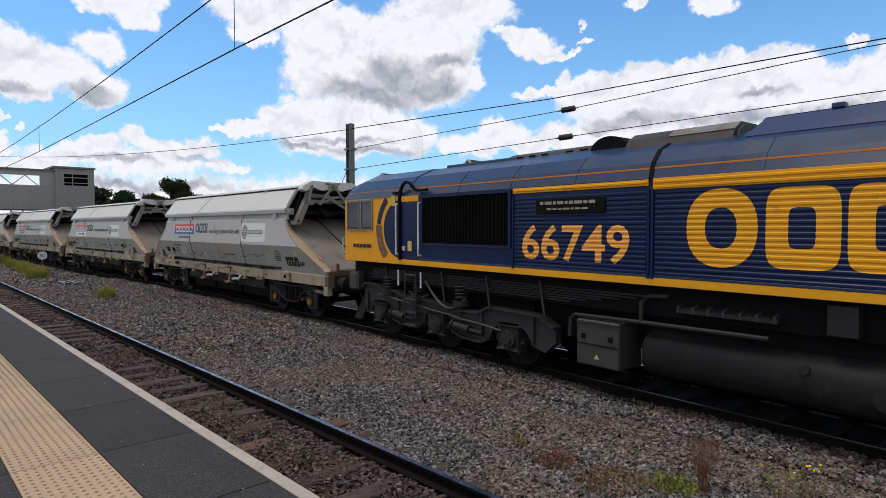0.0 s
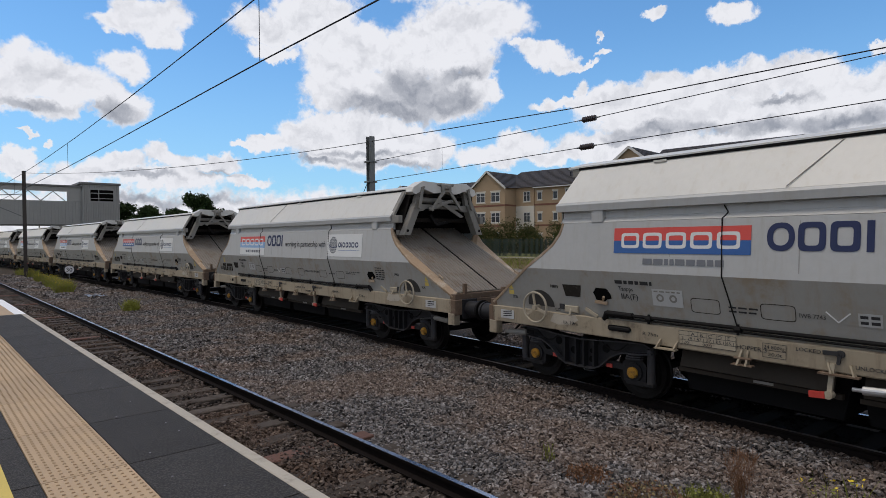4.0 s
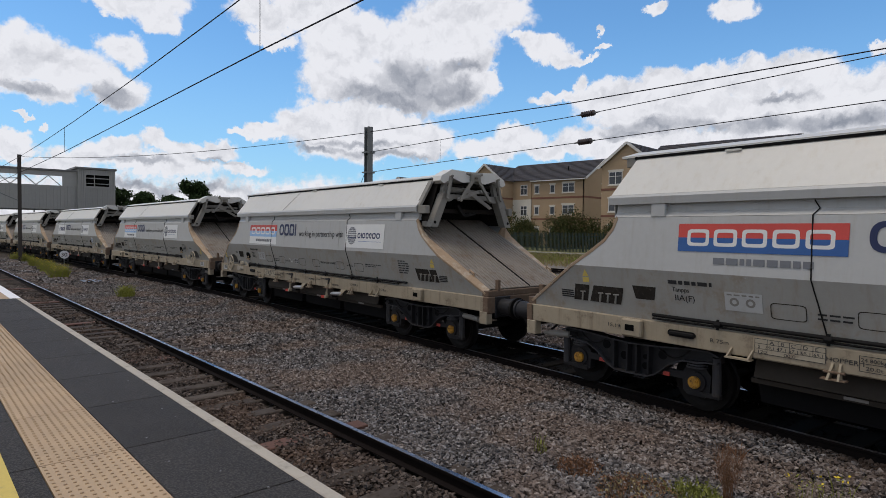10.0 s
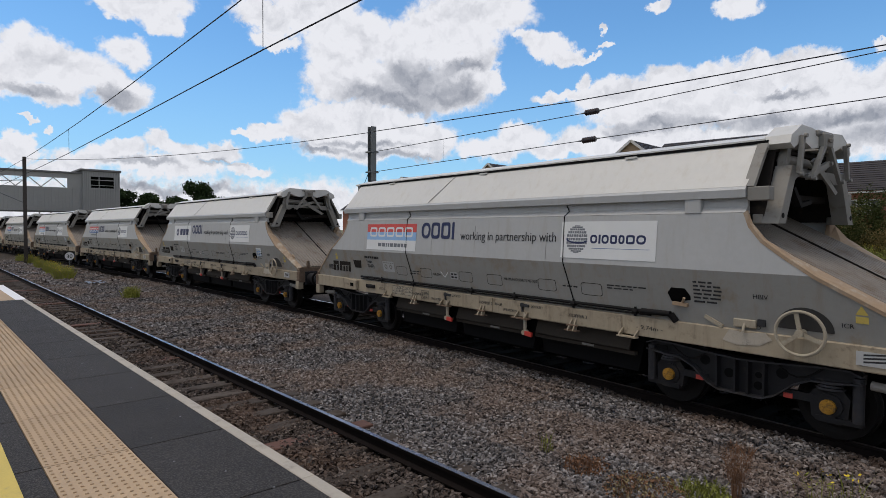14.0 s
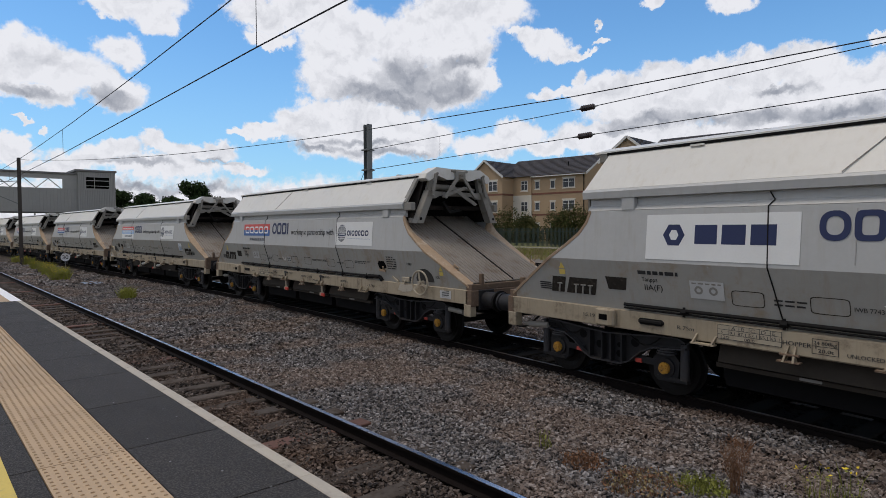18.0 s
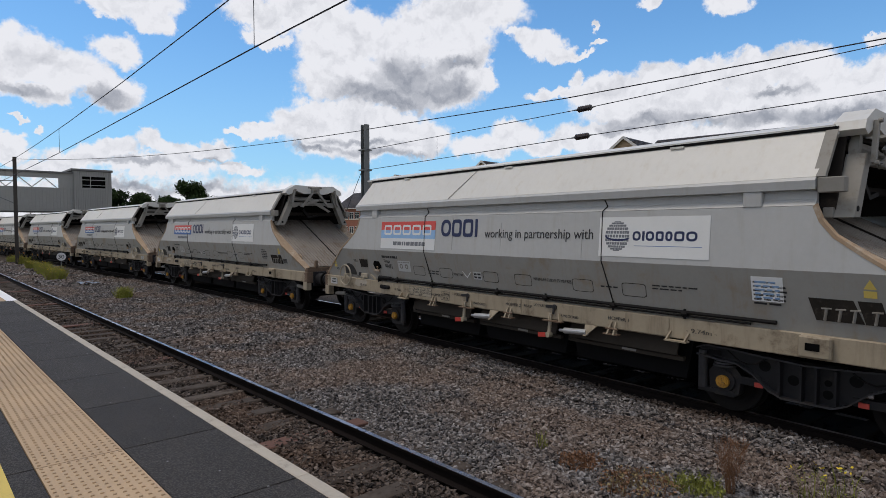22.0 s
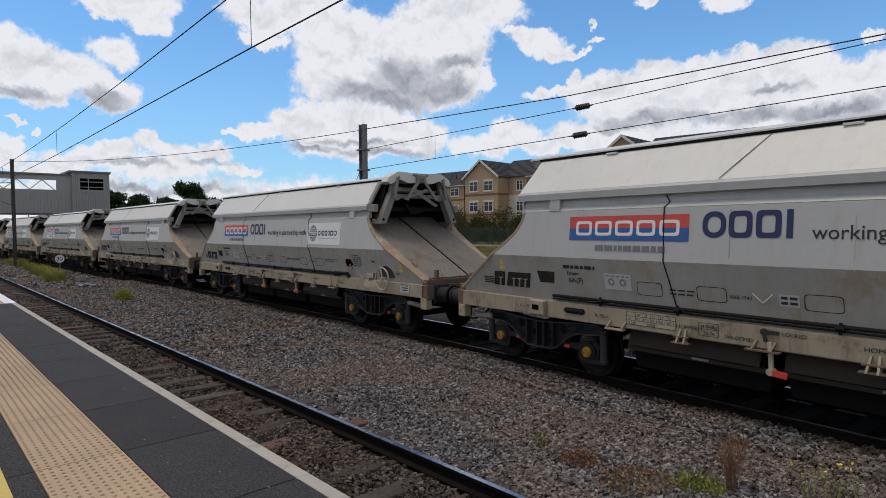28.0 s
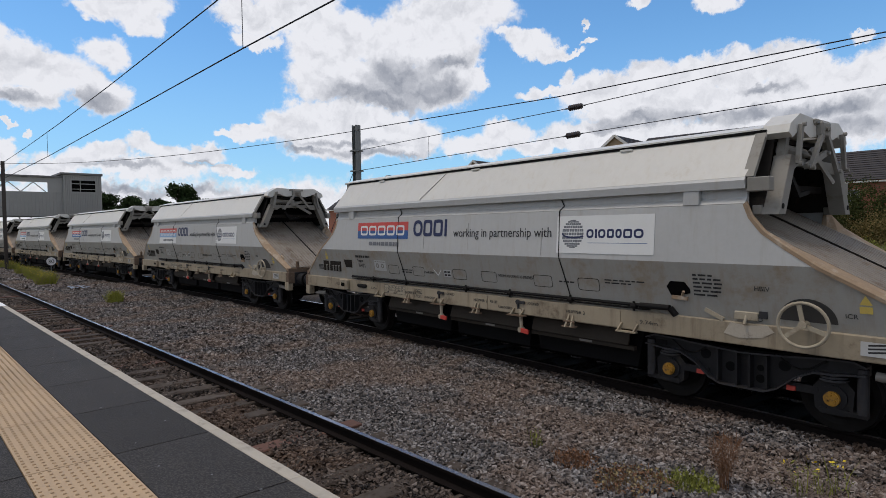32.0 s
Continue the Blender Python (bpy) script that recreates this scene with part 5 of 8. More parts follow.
        pts = [Vector((d * (n + 0.1 + (7.49 - n - 0.1) * i / 8), -0.34, 0.92 - 0.42 * math.sin(math.pi * i / 16))) for i in range(9)]
        tube(bm, pts, 0.022, 6)
        part("brake_hose", bm, "black_iron", w)
        # bogies
        cx = d * 4.82
        for side in (-1, 1):
            build_bogie_side(w, cx, side, d)
        bm = bmesh.new()
        box(bm, cx - 0.22, cx + 0.22, -0.95, 0.95, 0.50, 0.82, 0.03)
        part("bogie_bolster", bm, "black_iron", w)
        for y in (-0.6, 0.6):
            part("bogie_beam", cube(cx - 1.3, cx + 1.3, y - 0.05, y + 0.05, 0.62, 0.74), "black_iron", w)
        for dx in (-1.0, 1.0):
            ws = part("wheelset", wheel_mesh(), "steel_wheel", w)
            ws.matrix_basis = pose(cx + dx, 0, 0.445)
            for side in (-1, 1):
                part("axle_cap", cap_mesh(side), "yellow_cap", ws)
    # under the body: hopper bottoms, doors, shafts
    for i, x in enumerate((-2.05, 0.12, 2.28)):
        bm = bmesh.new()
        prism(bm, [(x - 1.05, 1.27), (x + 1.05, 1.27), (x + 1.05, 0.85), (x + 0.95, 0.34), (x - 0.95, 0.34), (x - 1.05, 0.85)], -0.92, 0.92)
        # near-black colour holds the shade below the body
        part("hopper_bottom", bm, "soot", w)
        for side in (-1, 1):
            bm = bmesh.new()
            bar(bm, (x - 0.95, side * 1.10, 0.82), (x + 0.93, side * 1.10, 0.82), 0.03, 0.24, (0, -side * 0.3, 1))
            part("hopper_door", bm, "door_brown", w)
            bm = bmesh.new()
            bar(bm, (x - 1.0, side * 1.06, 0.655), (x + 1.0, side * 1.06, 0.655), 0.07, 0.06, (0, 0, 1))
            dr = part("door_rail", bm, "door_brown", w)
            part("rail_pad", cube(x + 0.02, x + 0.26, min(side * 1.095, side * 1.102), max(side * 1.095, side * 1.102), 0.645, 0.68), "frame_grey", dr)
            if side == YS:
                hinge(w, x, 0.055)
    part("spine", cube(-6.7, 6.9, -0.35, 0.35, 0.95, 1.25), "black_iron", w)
    for x in (-1.0, 1.15):
        # door lever on its bearing below the sole bar, with the indicator above
        bm = bmesh.new()
        bar(bm, (x + 0.07 * f, YS * 1.30, 1.08), (x + 0.10 * f, YS * 1.31, 0.72), 0.035, 0.05, (1, 0, 0))
        rod(bm, (x + 0.10 * f, YS * 1.27, 0.72), (x + 0.10 * f, YS * 1.36, 0.72), 0.048, 14)
        lv = part("lever", bm, "cream_paint", w)
        bm = bmesh.new()
        bar(bm, (x + 0.13 * f, YS * 1.35, 0.715), (x + 0.29 * f, YS * 1.35, 0.70), 0.035, 0.075, (0, 0, 1))
        part("lever_grip", bm, "red_paint", lv, "red tipped lever end")
        for q in (-0.09, 0.13):
            bm = bmesh.new()
            quad(bm, [(x + q * f, YS * 1.285, 1.09), (x + (q - 0.05) * f, YS * 1.285, 0.965), (x + (q - 0.05) * f, YS * 1.36, 0.965), (x + q * f, YS * 1.31, 1.09)], 0.02)
            part("lever_bearing", bm, "solebar", lv)
        part("bearing_ledge", cube(x - 0.2, x + 0.2, YS * 1.33 - 0.04, YS * 1.33 + 0.04, 0.955, 0.975), "rust_dark", lv)
        bm = bmesh.new()
        rod(bm, (x, YS * 1.283, 1.20), (x, YS * 1.305, 1.20), 0.045, 14)
        bar(bm, (x, YS * 1.30, 1.20), (x + 0.02 * f, YS * 1.30, 1.08), 0.035, 0.02, (0, 1, 0))
        bar(bm, (x, YS * 1.30, 1.205), (x + 0.17 * f, YS * 1.30, 1.20), 0.02, 0.05, (0, 0, 1))
        part("indicator", bm, "black_ink", lv)
        if not wheel_front:
            bm = bmesh.new()
            rod(bm, (x + 0.22, YS * 1.30, 0.83), (x + 0.66, YS * 1.30, 0.86), 0.05, 14)
            rod(bm, (x + 0.12, YS * 1.30, 0.825), (x + 0.24, YS * 1.30, 0.83), 0.025, 10)
            part("spring_strut", bm, "chrome", w, "bright steel spring strut")
            bm = bmesh.new()
            quad(bm, [(x + 0.62, YS * 1.27, 0.98), (x + 0.84, YS * 1.27, 0.98), (x + 0.66, YS * 1.33, 0.80), (x + 0.62, YS * 1.33, 0.80)], 0.02)
            part("strut_bracket", bm, "solebar", w)
    for x in (-3.09, 3.32):
        bm = bmesh.new()
        for q in (-0.13, 0.13):
            quad(bm, [(x + q, YS * 1.275, 1.08), (x + q - 0.03, YS * 1.275, 0.96), (x + q - 0.03, YS * 1.37, 0.96), (x + q, YS * 1.29, 1.08)], 0.02)
        box(bm, x - 0.17, x + 0.15, YS * 1.33 - 0.045, YS * 1.33 + 0.045, 0.945, 0.965)
        part("lifting_bracket", bm, "solebar", w)
    # brake pipes along the foot of the side
    bm = bmesh.new()
    n = Vector(on_side(0, 1.37, 0.032).translation)
    p0, p1 = (-4.35, 3.95) if f > 0 else (-4.12, 4.55)
    rod(bm, (p0, n.y, n.z), (p1, n.y, n.z), 0.026, 8)
    rod(bm, (p0, n.y, n.z - 0.05), (p1 - 0.3, n.y, n.z - 0.05), 0.014, 8)
    e = p1 if f > 0 else p0
    rod(bm, (e - 0.45 * f, n.y - 0.005, n.z), (e, n.y - 0.005, n.z + 0.005), 0.042, 12)
    rod(bm, (e, n.y - 0.005, n.z + 0.005), (e + 0.07 * f, n.y + 0.03, n.z - 0.10), 0.046, 10)
    part("brake_pipe", bm, "black_iron", w)
    for x in (-3.4, -2.13, -0.2, 0.95, 2.27, 3.4):
        bm = bmesh.new()
        rod(bm, (x - 0.04, n.y, n.z - 0.02), (x + 0.04, n.y, n.z - 0.02), 0.046, 8)
        bar(bm, (x, n.y - 0.01, n.z + 0.05), (x, n.y - 0.01, n.z - 0.09), 0.03, 0.02, (0, 1, 0))
        part("pipe_clip", bm, "black_iron", w)
    # pressed panels and notices on the lower side
    for x in (-2.55, -1.65, -0.36, 0.45, 1.72, 2.63):
        bm = bmesh.new()
        ring(bm, 0.0, 0.0, 0.20, 0.105, 0.010, 0, 0.003, 0, 360, 28, 7.0)
        part("pressed_panel", bm, "door_brown", w).matrix_basis = on_side(x, 1.615, 0.004)
    text_on("notice", "MINIMUM CURVE 75 METRES", 0.075, "black_ink", w, 0.70, 1.63, "", 0.80)
    text_on("notice", "IWB 7743", 0.075, "black_ink", w, -1.42, 1.58, "", 0.27)
    text_on("notice", "working in partnership with", 0.235, "black_ink", w, -0.47, 2.37, "", 2.42)
    bm = bmesh.new()
    bar(bm, (-0.12, 0.06, 0), (0.0, -0.06, 0), 0.014, 0.003, (0, 0, 1))
    bar(bm, (0.0, -0.06, 0), (0.12, 0.06, 0), 0.014, 0.003, (0, 0, 1))
    part("tick_mark", bm, "white_paint", w).matrix_basis = on_side(-1.02, 1.62, 0.005)
    bm = plate2(bmesh.new(), -0.11, 0.11, -0.075, 0.075, 0, 0.003)
    o = part("data_box", bm, "hopper_light", w)
    o.matrix_basis = on_side(-0.72, 1.615, 0.004)
    for q in (-0.05, 0.015):
        part("print_row", flat_bars(bmesh.new(), [(q, 0.18)], -0.09, 0.035, random.Random(3), 0.003), "black_ink", o)
    part("print_row", flat_bars(bmesh.new(), [(0.02, 0.36), (-0.035, 0.34)], 0, 0.022, rng), "black_ink", w).matrix_basis = on_side(-2.24, 1.60, 0.004)
    part("print_row", flat_bars(bmesh.new(), [(0.0, 0.30)], 0, 0.024, rng), "black_ink", w).matrix_basis = on_side(2.06, 1.62, 0.004)
    order = "123" if wheel_front else "321"
    def on_sole(text, x, z, size=0.070, width=None):
        lettering("notice", text, size, "black_ink", w, Matrix.Translation((x, YS * 1.287, z)) @ pose(0, 0, 0, 90, 0, 0), "", width)
    for q, x in zip(order, (-2.05, 0.12, 2.28)):
        on_sole("HOPPER " + q, x - 0.10, 1.10 if x < 0 else 1.12, 0.075, 0.36)
    for x in (-1.0, 1.15):
        on_sole("LOCKED", x + 0.20 if f > 0 else x - 0.46, 1.175, 0.065, 0.26)
        on_sole("UNLOCKED", x - 0.48 if f > 0 else x + 0.14, 1.05, 0.065, 0.34)
    on_sole("RE-UP", 0.46, 1.13, 0.07, 0.18)
    on_sole("- 9.74m -", 3.42, 1.09, 0.085, 0.42)
    on_sole("R 75m", -3.50, 1.10, 0.075, 0.24)
    on_sole("15.19m", -5.12 if f > 0 else -5.0, 1.10, 0.08, 0.30)
    sign_nacco(w, kind)
    sign_gbrf(w)
    sign_sibelco(w)
    # small print on the lower side and sole bar
    bm = bmesh.new()
    flat_bars(bm, [(0.0, 0.62)], 0, 0.055, rng)
    o = part("fleet_marking", bm, "black_ink", w, "fleet number as plain dark bars")
    o.matrix_basis = on_side(-4.08 if wheel_front else -3.93, 1.85, 0.004)
    text_on("type_marking", "Tanpps", 0.095, "black_ink", w, -4.03 if wheel_front else -3.88, 1.745, "", 0.25)
    text_on("type_marking", "IIA(F)", 0.12, "black_ink", w, -4.00 if wheel_front else -3.85, 1.62, "", 0.28)
    bm = bmesh.new()
    flat_bars(bm, [(-0.055 * i, 0.30 + 0.1 * rng.random()) for i in range(6)], 0, 0.025, rng)
    o = part("small_print", bm, "black_ink", w)
    o.matrix_basis = on_side(4.30, 1.85, 0.004)
    bm = bmesh.new()
    flat_bars(bm, [(0, 0.66), (-0.045, 0.44)], 0, 0.020, rng)
    o = part("small_print", bm, "black_ink", w)
    o.matrix_basis = on_side(2.93, 1.70, 0.004)
    # load table on the sole bar
    bm = plate2(bmesh.new(), 0, 0.78, -0.095, 0.095, 0.0, 0.003)
    o = part("load_table", bm, "cream_paint", w)
    tm = Matrix.Translation((-2.93, YS * 1.285, 1.15)) @ pose(0, 0, 0, 90, 0, 0)
    o.matrix_basis = tm
    bm = bmesh.new()
    for q in (0.0, 0.145, 0.27, 0.395, 0.52, 0.645, 0.774):
        plate2(bm, q, q + 0.006, -0.035 if q in (0.27, 0.395, 0.52, 0.645) else -0.095, 0.095, 0.003, 0.001)
    for q in (-0.095, -0.035, 0.03, 0.089):
        plate2(bm, 0, 0.78, q, q + 0.006, 0.003, 0.001)
    part("table_ruling", bm, "black_ink", o)
    lettering("table_print", "A   B   C   D   E", 0.062, "black_ink", o, pose(0.175, 0.038, 0.0035), "", 0.53)
    lettering("table_print", "S   39.1 47.1 57.1 65.1 65.1", 0.055, "black_ink", o, pose(0.04, -0.024, 0.0035), "", 0.71)
    lettering("table_print", "120         00.0", 0.055, "black_ink", o, pose(0.03, -0.086, 0.0035), "", 0.42)
    bm = bmesh.new()
    for q in (0.0, 0.264):
        plate2(bm, q, q + 0.006, -0.09, 0.09, 0.0, 0.001)
    for q in (-0.09, 0.0, 0.084):
        plate2(bm, 0, 0.27, q, q + 0.006, 0.0, 0.001)
    o = part("tare_box", bm, "black_ink", w)
    o.matrix_basis = Matrix.Translation((-1.83, YS * 1.287, 1.13)) @ pose(0, 0, 0, 90, 0, 0)
    lettering("tare_print", "24 800kg", 0.06, "black_ink", o, pose(0.015, 0.022, 0), "", 0.235)
    lettering("tare_print", "20.0t", 0.06, "black_ink", o, pose(0.06, -0.068, 0), "", 0.16)
    # end with the hand wheel
    hx = 5.63 * f + sh
    bm = bmesh.new()
    pts = [(0.30 * math.cos(radians(a)), 0.27 * math.sin(radians(a))) for a in range(0, 181, 12)] + [(-0.30, -0.02), (0.30, -0.02)]
    # dark grey patch painted for the shade in the wheel's recess
    o = part("wheel_recess", outline_patch(pts), "box_grey", w)
    o.matrix_basis = on_side(hx, 1.38, 0.003)
    o = part("hand_wheel", handwheel(), "cream_paint", w, "cream painted brake wheel with three spokes")
    o.matrix_basis = Matrix.Translation((hx, YS * 1.40, 1.34))
    for text, x, z, size in (("HBIV", 5.06, 1.70, 0.085), ("ICR", 6.0, 1.45, 0.08), ("CO", 5.02, 1.30, 0.075)):
        text_on("notice", text, size, "black_ink", w, x * f - (0.0 if f > 0 else 0.18), z)
    bm = outline_patch([(-0.30, -0.06), (-0.12, -0.10), (0.16, -0.07), (0.30, 0.02), (0.22, 0.10), (-0.02, 0.07), (-0.22, 0.09)])
    o = part("paint_patch", bm, "white_edge", w, "worn white paint patch")
    o.matrix_basis = Matrix.Translation((4.98 * f, YS * 1.273, 1.17)) @ pose(0, 0, 0, 90, 0, 0)
    # lever recess, its shade drawn as a near-black patch, with cock
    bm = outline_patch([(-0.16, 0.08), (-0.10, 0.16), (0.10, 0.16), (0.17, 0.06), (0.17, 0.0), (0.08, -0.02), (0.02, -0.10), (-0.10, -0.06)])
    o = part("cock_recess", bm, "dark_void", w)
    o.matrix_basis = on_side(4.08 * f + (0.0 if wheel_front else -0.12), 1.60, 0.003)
    bm = bmesh.new()
    c = on_side(4.10 * f + (0.0 if wheel_front else -0.12), 1.54, 0.03).translation
    bar(bm, c + Vector((-0.10, 0, 0)), c + Vector((0.12, 0, -0.01)), 0.03, 0.05, (0, 0, 1))
    rod(bm, c + Vector((0.02, 0.02, 0)), c + Vector((0.08, -0.03, 0.09)), 0.018, 8)
    part("cock", bm, "rusty", w)
    bm = bmesh.new()
    c = on_side(4.95 * f + sh, 1.36, 0.02).translation
    box(bm, c.x - 0.14, c.x + 0.14, c.y - 0.02, c.y + 0.02, c.z - 0.05, c.z + 0.06, 0.01)
    rod(bm, c + Vector((0, 0, 0.02)), c + Vector((0.0, -0.06, -0.10)), 0.018, 8)
    part("air_cock", bm, "cream_paint", w)
    bm = bmesh.new()
    box(bm, c.x + 0.2 * f - 0.045, c.x + 0.2 * f + 0.045, c.y - 0.015, c.y + 0.012, c.z - 0.01, c.z + 0.08)
    part("star_plate", bm, "black_ink", w)
    bm = bmesh.new()
    c2 = on_side(4.55 * f + sh, 1.33, 0.02).translation
    bar(bm, c2 + Vector((-0.12, 0, 0.07)), c2 + Vector((0.12, -0.01, -0.04)), 0.025, 0.05, (0, 0, 1))
    part("change_lever", bm, "cream_paint", w)
    # end with the vents
    for a, b, side in (((-4.82, -5.36, 0), (-5.44, -5.72, 1)) if wheel_front else ((-4.90, -5.34, 0), (-5.38, -5.60, 1))):
        x0, x1 = a * f, b * f
        s = 1 if x1 > x0 else -1
        wd = abs(x1 - x0)
        bm = outline_patch([(0, 0.12), (wd * s, 0.12), (wd * s + (0.10 * s if side == 0 else 0.06 * s), -0.15), (0.07 * s, -0.15)])
        # flat patch: the shade inside the vent is its colour
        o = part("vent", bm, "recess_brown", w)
        o.matrix_basis = on_side(x0, 1.60, 0.004)
        for q in range(3 if side == 0 else 1):
            bm = bmesh.new()
            c = on_side(x0 + s * (0.16 + 0.14 * q), 1.53, 0.008).translation
            rod(bm, c + Vector((0, 0, -0.07)), c + Vector((0.02, -0.012, 0.07)), 0.016, 8)
            rod(bm, c + Vector((-0.03, -0.01, 0.07)), c + Vector((0.07, -0.012, 0.075)), 0.012, 6)
            part("vent_cock", bm, "frame_grey", w)
    bm = bmesh.new()
    for q in range(4):
        plate2(bm, -0.125, 0.125, -0.06 + 0.035 * q, -0.038 + 0.035 * q, 0, 0.003)
    o = part("data_plate", bm, "black_ink", w)
    o.matrix_basis = on_side(-5.90 if wheel_front else 5.80, 1.54, 0.003)
    bm = plate2(bmesh.new(), -0.17, 0.17, -0.08, 0.08, 0, 0.004)
    o = part("label_plate", bm, "hopper_light", w)
    o.matrix_basis = Matrix.Translation((6.32 * f, YS * 1.278, 1.13)) @ pose(0, 0, 0, 90, 0, 0)
    bm = bmesh.new()
    for q in range(3):
        quad(bm, [(-0.1, -0.05 + 0.04 * q, 0.0055), (0.12, -0.02 + 0.04 * q, 0.0055), (0.12, 0.0 + 0.04 * q, 0.0055), (-0.1, -0.03 + 0.04 * q, 0.0055)])
    o = part("stripe_print", bm, "black_ink", w)
    o.matrix_basis = Matrix.Translation((6.32 * f, YS * 1.278, 1.13)) @ pose(0, 0, 0, 90, 0, 0)
    # warning triangle and vents' tow box on both ends
    for q in (-1, 1):
        bm = bmesh.new()
        quad(bm, [(-0.06, 0.02, 0.003), (0.06, 0.02, 0.003), (0.0, 0.13, 0.003)], 0.002)
        plate2(bm, -0.06, 0.06, -0.08, 0.0, 0.001, 0.002)
        o = part("warning_sign", bm, "yellow_line", w)
        o.matrix_basis = on_side((6.20 if q == f else 5.50) * q, 1.60 if q == f else 1.84, 0.003)
    bm = bmesh.new()
    x = -4.66 if f > 0 else 4.98
    box(bm, x - 0.17, x + 0.17, YS * 1.31 - 0.045, YS * 1.31 + 0.045, 1.0, 1.262, 0.02)
    tb = part("jacking_pad", bm, "solebar", w)
    bm = cube(x - 0.09, x + 0.06, YS * 1.357 - 0.003, YS * 1.357 + 0.003, 1.09, 1.18)
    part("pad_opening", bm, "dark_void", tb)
    # faint weld lines on the upper side, oval cover on the sole bar, white notice on the lower side
    for i in range(5):
        x = -3.2 + i * 1.6 + rng.uniform(-0.25, 0.25)
        z0, z1 = 1.99 + rng.random() * 0.25, 2.45 + rng.random() * 0.3
        bm = bmesh.new()
        bar(bm, (x, YS * half_width(z0) - 0.001, z0), (x, YS * half_width(z1) - 0.001, z1), 0.010, 0.008, (0, 1, 0))
        part("weld_line", bm, "weld", w)
    bm = cube(-4.10, -3.70, YS * 1.285 - 0.02, YS * 1.285 + 0.02, 1.10, 1.19, 0.03)
    part("cover_plate", bm, "black_iron", w)
    bm = plate2(bmesh.new(), 0, 0.46, 0, 0.25, 0, 0.003)
    o = part("notice_board", bm, "hopper_light", w)
    o.matrix_basis = on_side(-3.30 if wheel_front else -3.32, 1.56, 0.004)
    bm = bmesh.new()
    ring(bm, 0.12, 0.12, 0.06, 0.06, 0.03, 0.003, 0.001, 0, 360, 12)
    ring(bm, 0.32, 0.12, 0.06, 0.06, 0.03, 0.003, 0.001, 0, 360, 12)
    flat_bars(bm, [(0.205, 0.4)], 0.03, 0.02, rng, 0.003)
    o = part("notice_print", bm, "frame_grey", w)
    o.matrix_basis = on_side(-3.30 if wheel_front else -3.32, 1.56, 0.004)
    bm = outline_patch([(0, 0), (0.30, 0.0), (0.34, 0.20), (-0.04, 0.20)])
    o = part("square_recess", bm, "recess_brown", w)
    o.matrix_basis = on_side(-4.62 if wheel_front else -4.93, 1.58, 0.003)
    if kind in ("plain", "sticker"):
        bm = plate2(bmesh.new(), 0, 0.36, 0, 0.32, 0, 0.003)
        o = part("notice_board", bm, "white_paint", w)
        o.matrix_basis = on_side(4.28, 1.62, 0.005)
        bm = bmesh.new()
        flat_bars(bm, [(0.04 + 0.05 * q, 0.28) for q in range(5)], 0.04, 0.022, rng, 0.003)
        o = part("notice_print", bm, "sign_pale_blue", w)
        o.matrix_basis = on_side(4.28, 1.62, 0.005)
    return w


def wheel_rows(radius, x, z, sign=1):
    """Turning of an axle as the train rolls, in the vehicle's space."""
    rows = []
    start = train_at(0.0)
    for i in range(321):
        t = i / 10
        roll = (start - train_at(t)) / radius
        rows.append((t, Matrix.Translation((x, 0, z)) @ Matrix.Rotation(roll, 4, "Y")))
    return rows


MARK = 3.812      # the wagons' mark lies this far before their middle
SPECS = {1: (False, "deep"), 4: (False, "pale"), 6: (True, "plain"), 8: (False, "sticker"), 9: (False, "deep"), 3: (True, "deep")}
WAGONS = 18


def build_train():
    wagons = []
    made = {}
    text = {True: "grey bogie hopper wagon, brake wheel leading", False: "grey bogie hopper wagon, vents leading"}
    for k in range(1, WAGONS + 1):
        front, kind = SPECS.get(k, (True, "pale" if k in (2, 5, 13, 15) else "deep"))
        key = (front, kind)
        if key not in made:
            label = text[front] + {"plain": ", white emblem board", "sticker": ", small white notice"}.get(kind, "")
            made[key] = build_wagon(front, kind, label)
            true_size(made[key])
            wagons.append(made[key])
        else:
            wagons.append(copy_thing(made[key], Matrix()))
    return wagons


# ---- the locomotive: x forward from its rear cab end ----
LOCO = 20.4
BODY = [(1.32, 1.84), (1.325, 3.27), (1.22, 3.50), (1.02, 3.70), (0.62, 3.88), (0.0, 3.93)]


def hull(bm, x0, x1, z_from, z_to, grow=0.0):
    """Shell of the body between two heights, over a length."""
    side = [(y, z) for y, z in BODY if z_from <= z <= z_to]
    prof = [(-y - grow, z) for y, z in side] + [(y + grow, z) for y, z in reversed(side) if y > 0]
    a = [bm.verts.new((x0, y, z)) for y, z in prof]
    b = [bm.verts.new((x1, y, z)) for y, z in prof]
    for i in range(len(prof) - 1):
        bm.faces.new((a[i], a[i + 1], b[i + 1], b[i]))
    bm.faces.new(a[::-1])
    bm.faces.new(b)
    bmesh.ops.recalc_face_normals(bm, faces=bm.faces)
    return bm


def side_sheet(x0, x1, z0, z1, lift, thick=0.02):
    y = YS * (1.322 + lift)
    return cube(x0, x1, min(y, y - YS * thick), max(y, y - YS * thick), z0, z1, 0.003)


def face_m(x, z, lift=0.0):
    return Matrix.Translation((x, YS * (1.325 + lift), z)) @ pose(0, 0, 0, 90, 0, 0)


def helix(bm, x, y, z0, z1, r, wire_r, turns):
    n = int(turns * 12)
    pts = [(x + r * math.cos(i * math.pi / 6), y + r * math.sin(i * math.pi / 6), z0 + (z1 - z0) * i / n) for i in range(n + 1)]
    return tube(bm, pts, wire_r, 6)


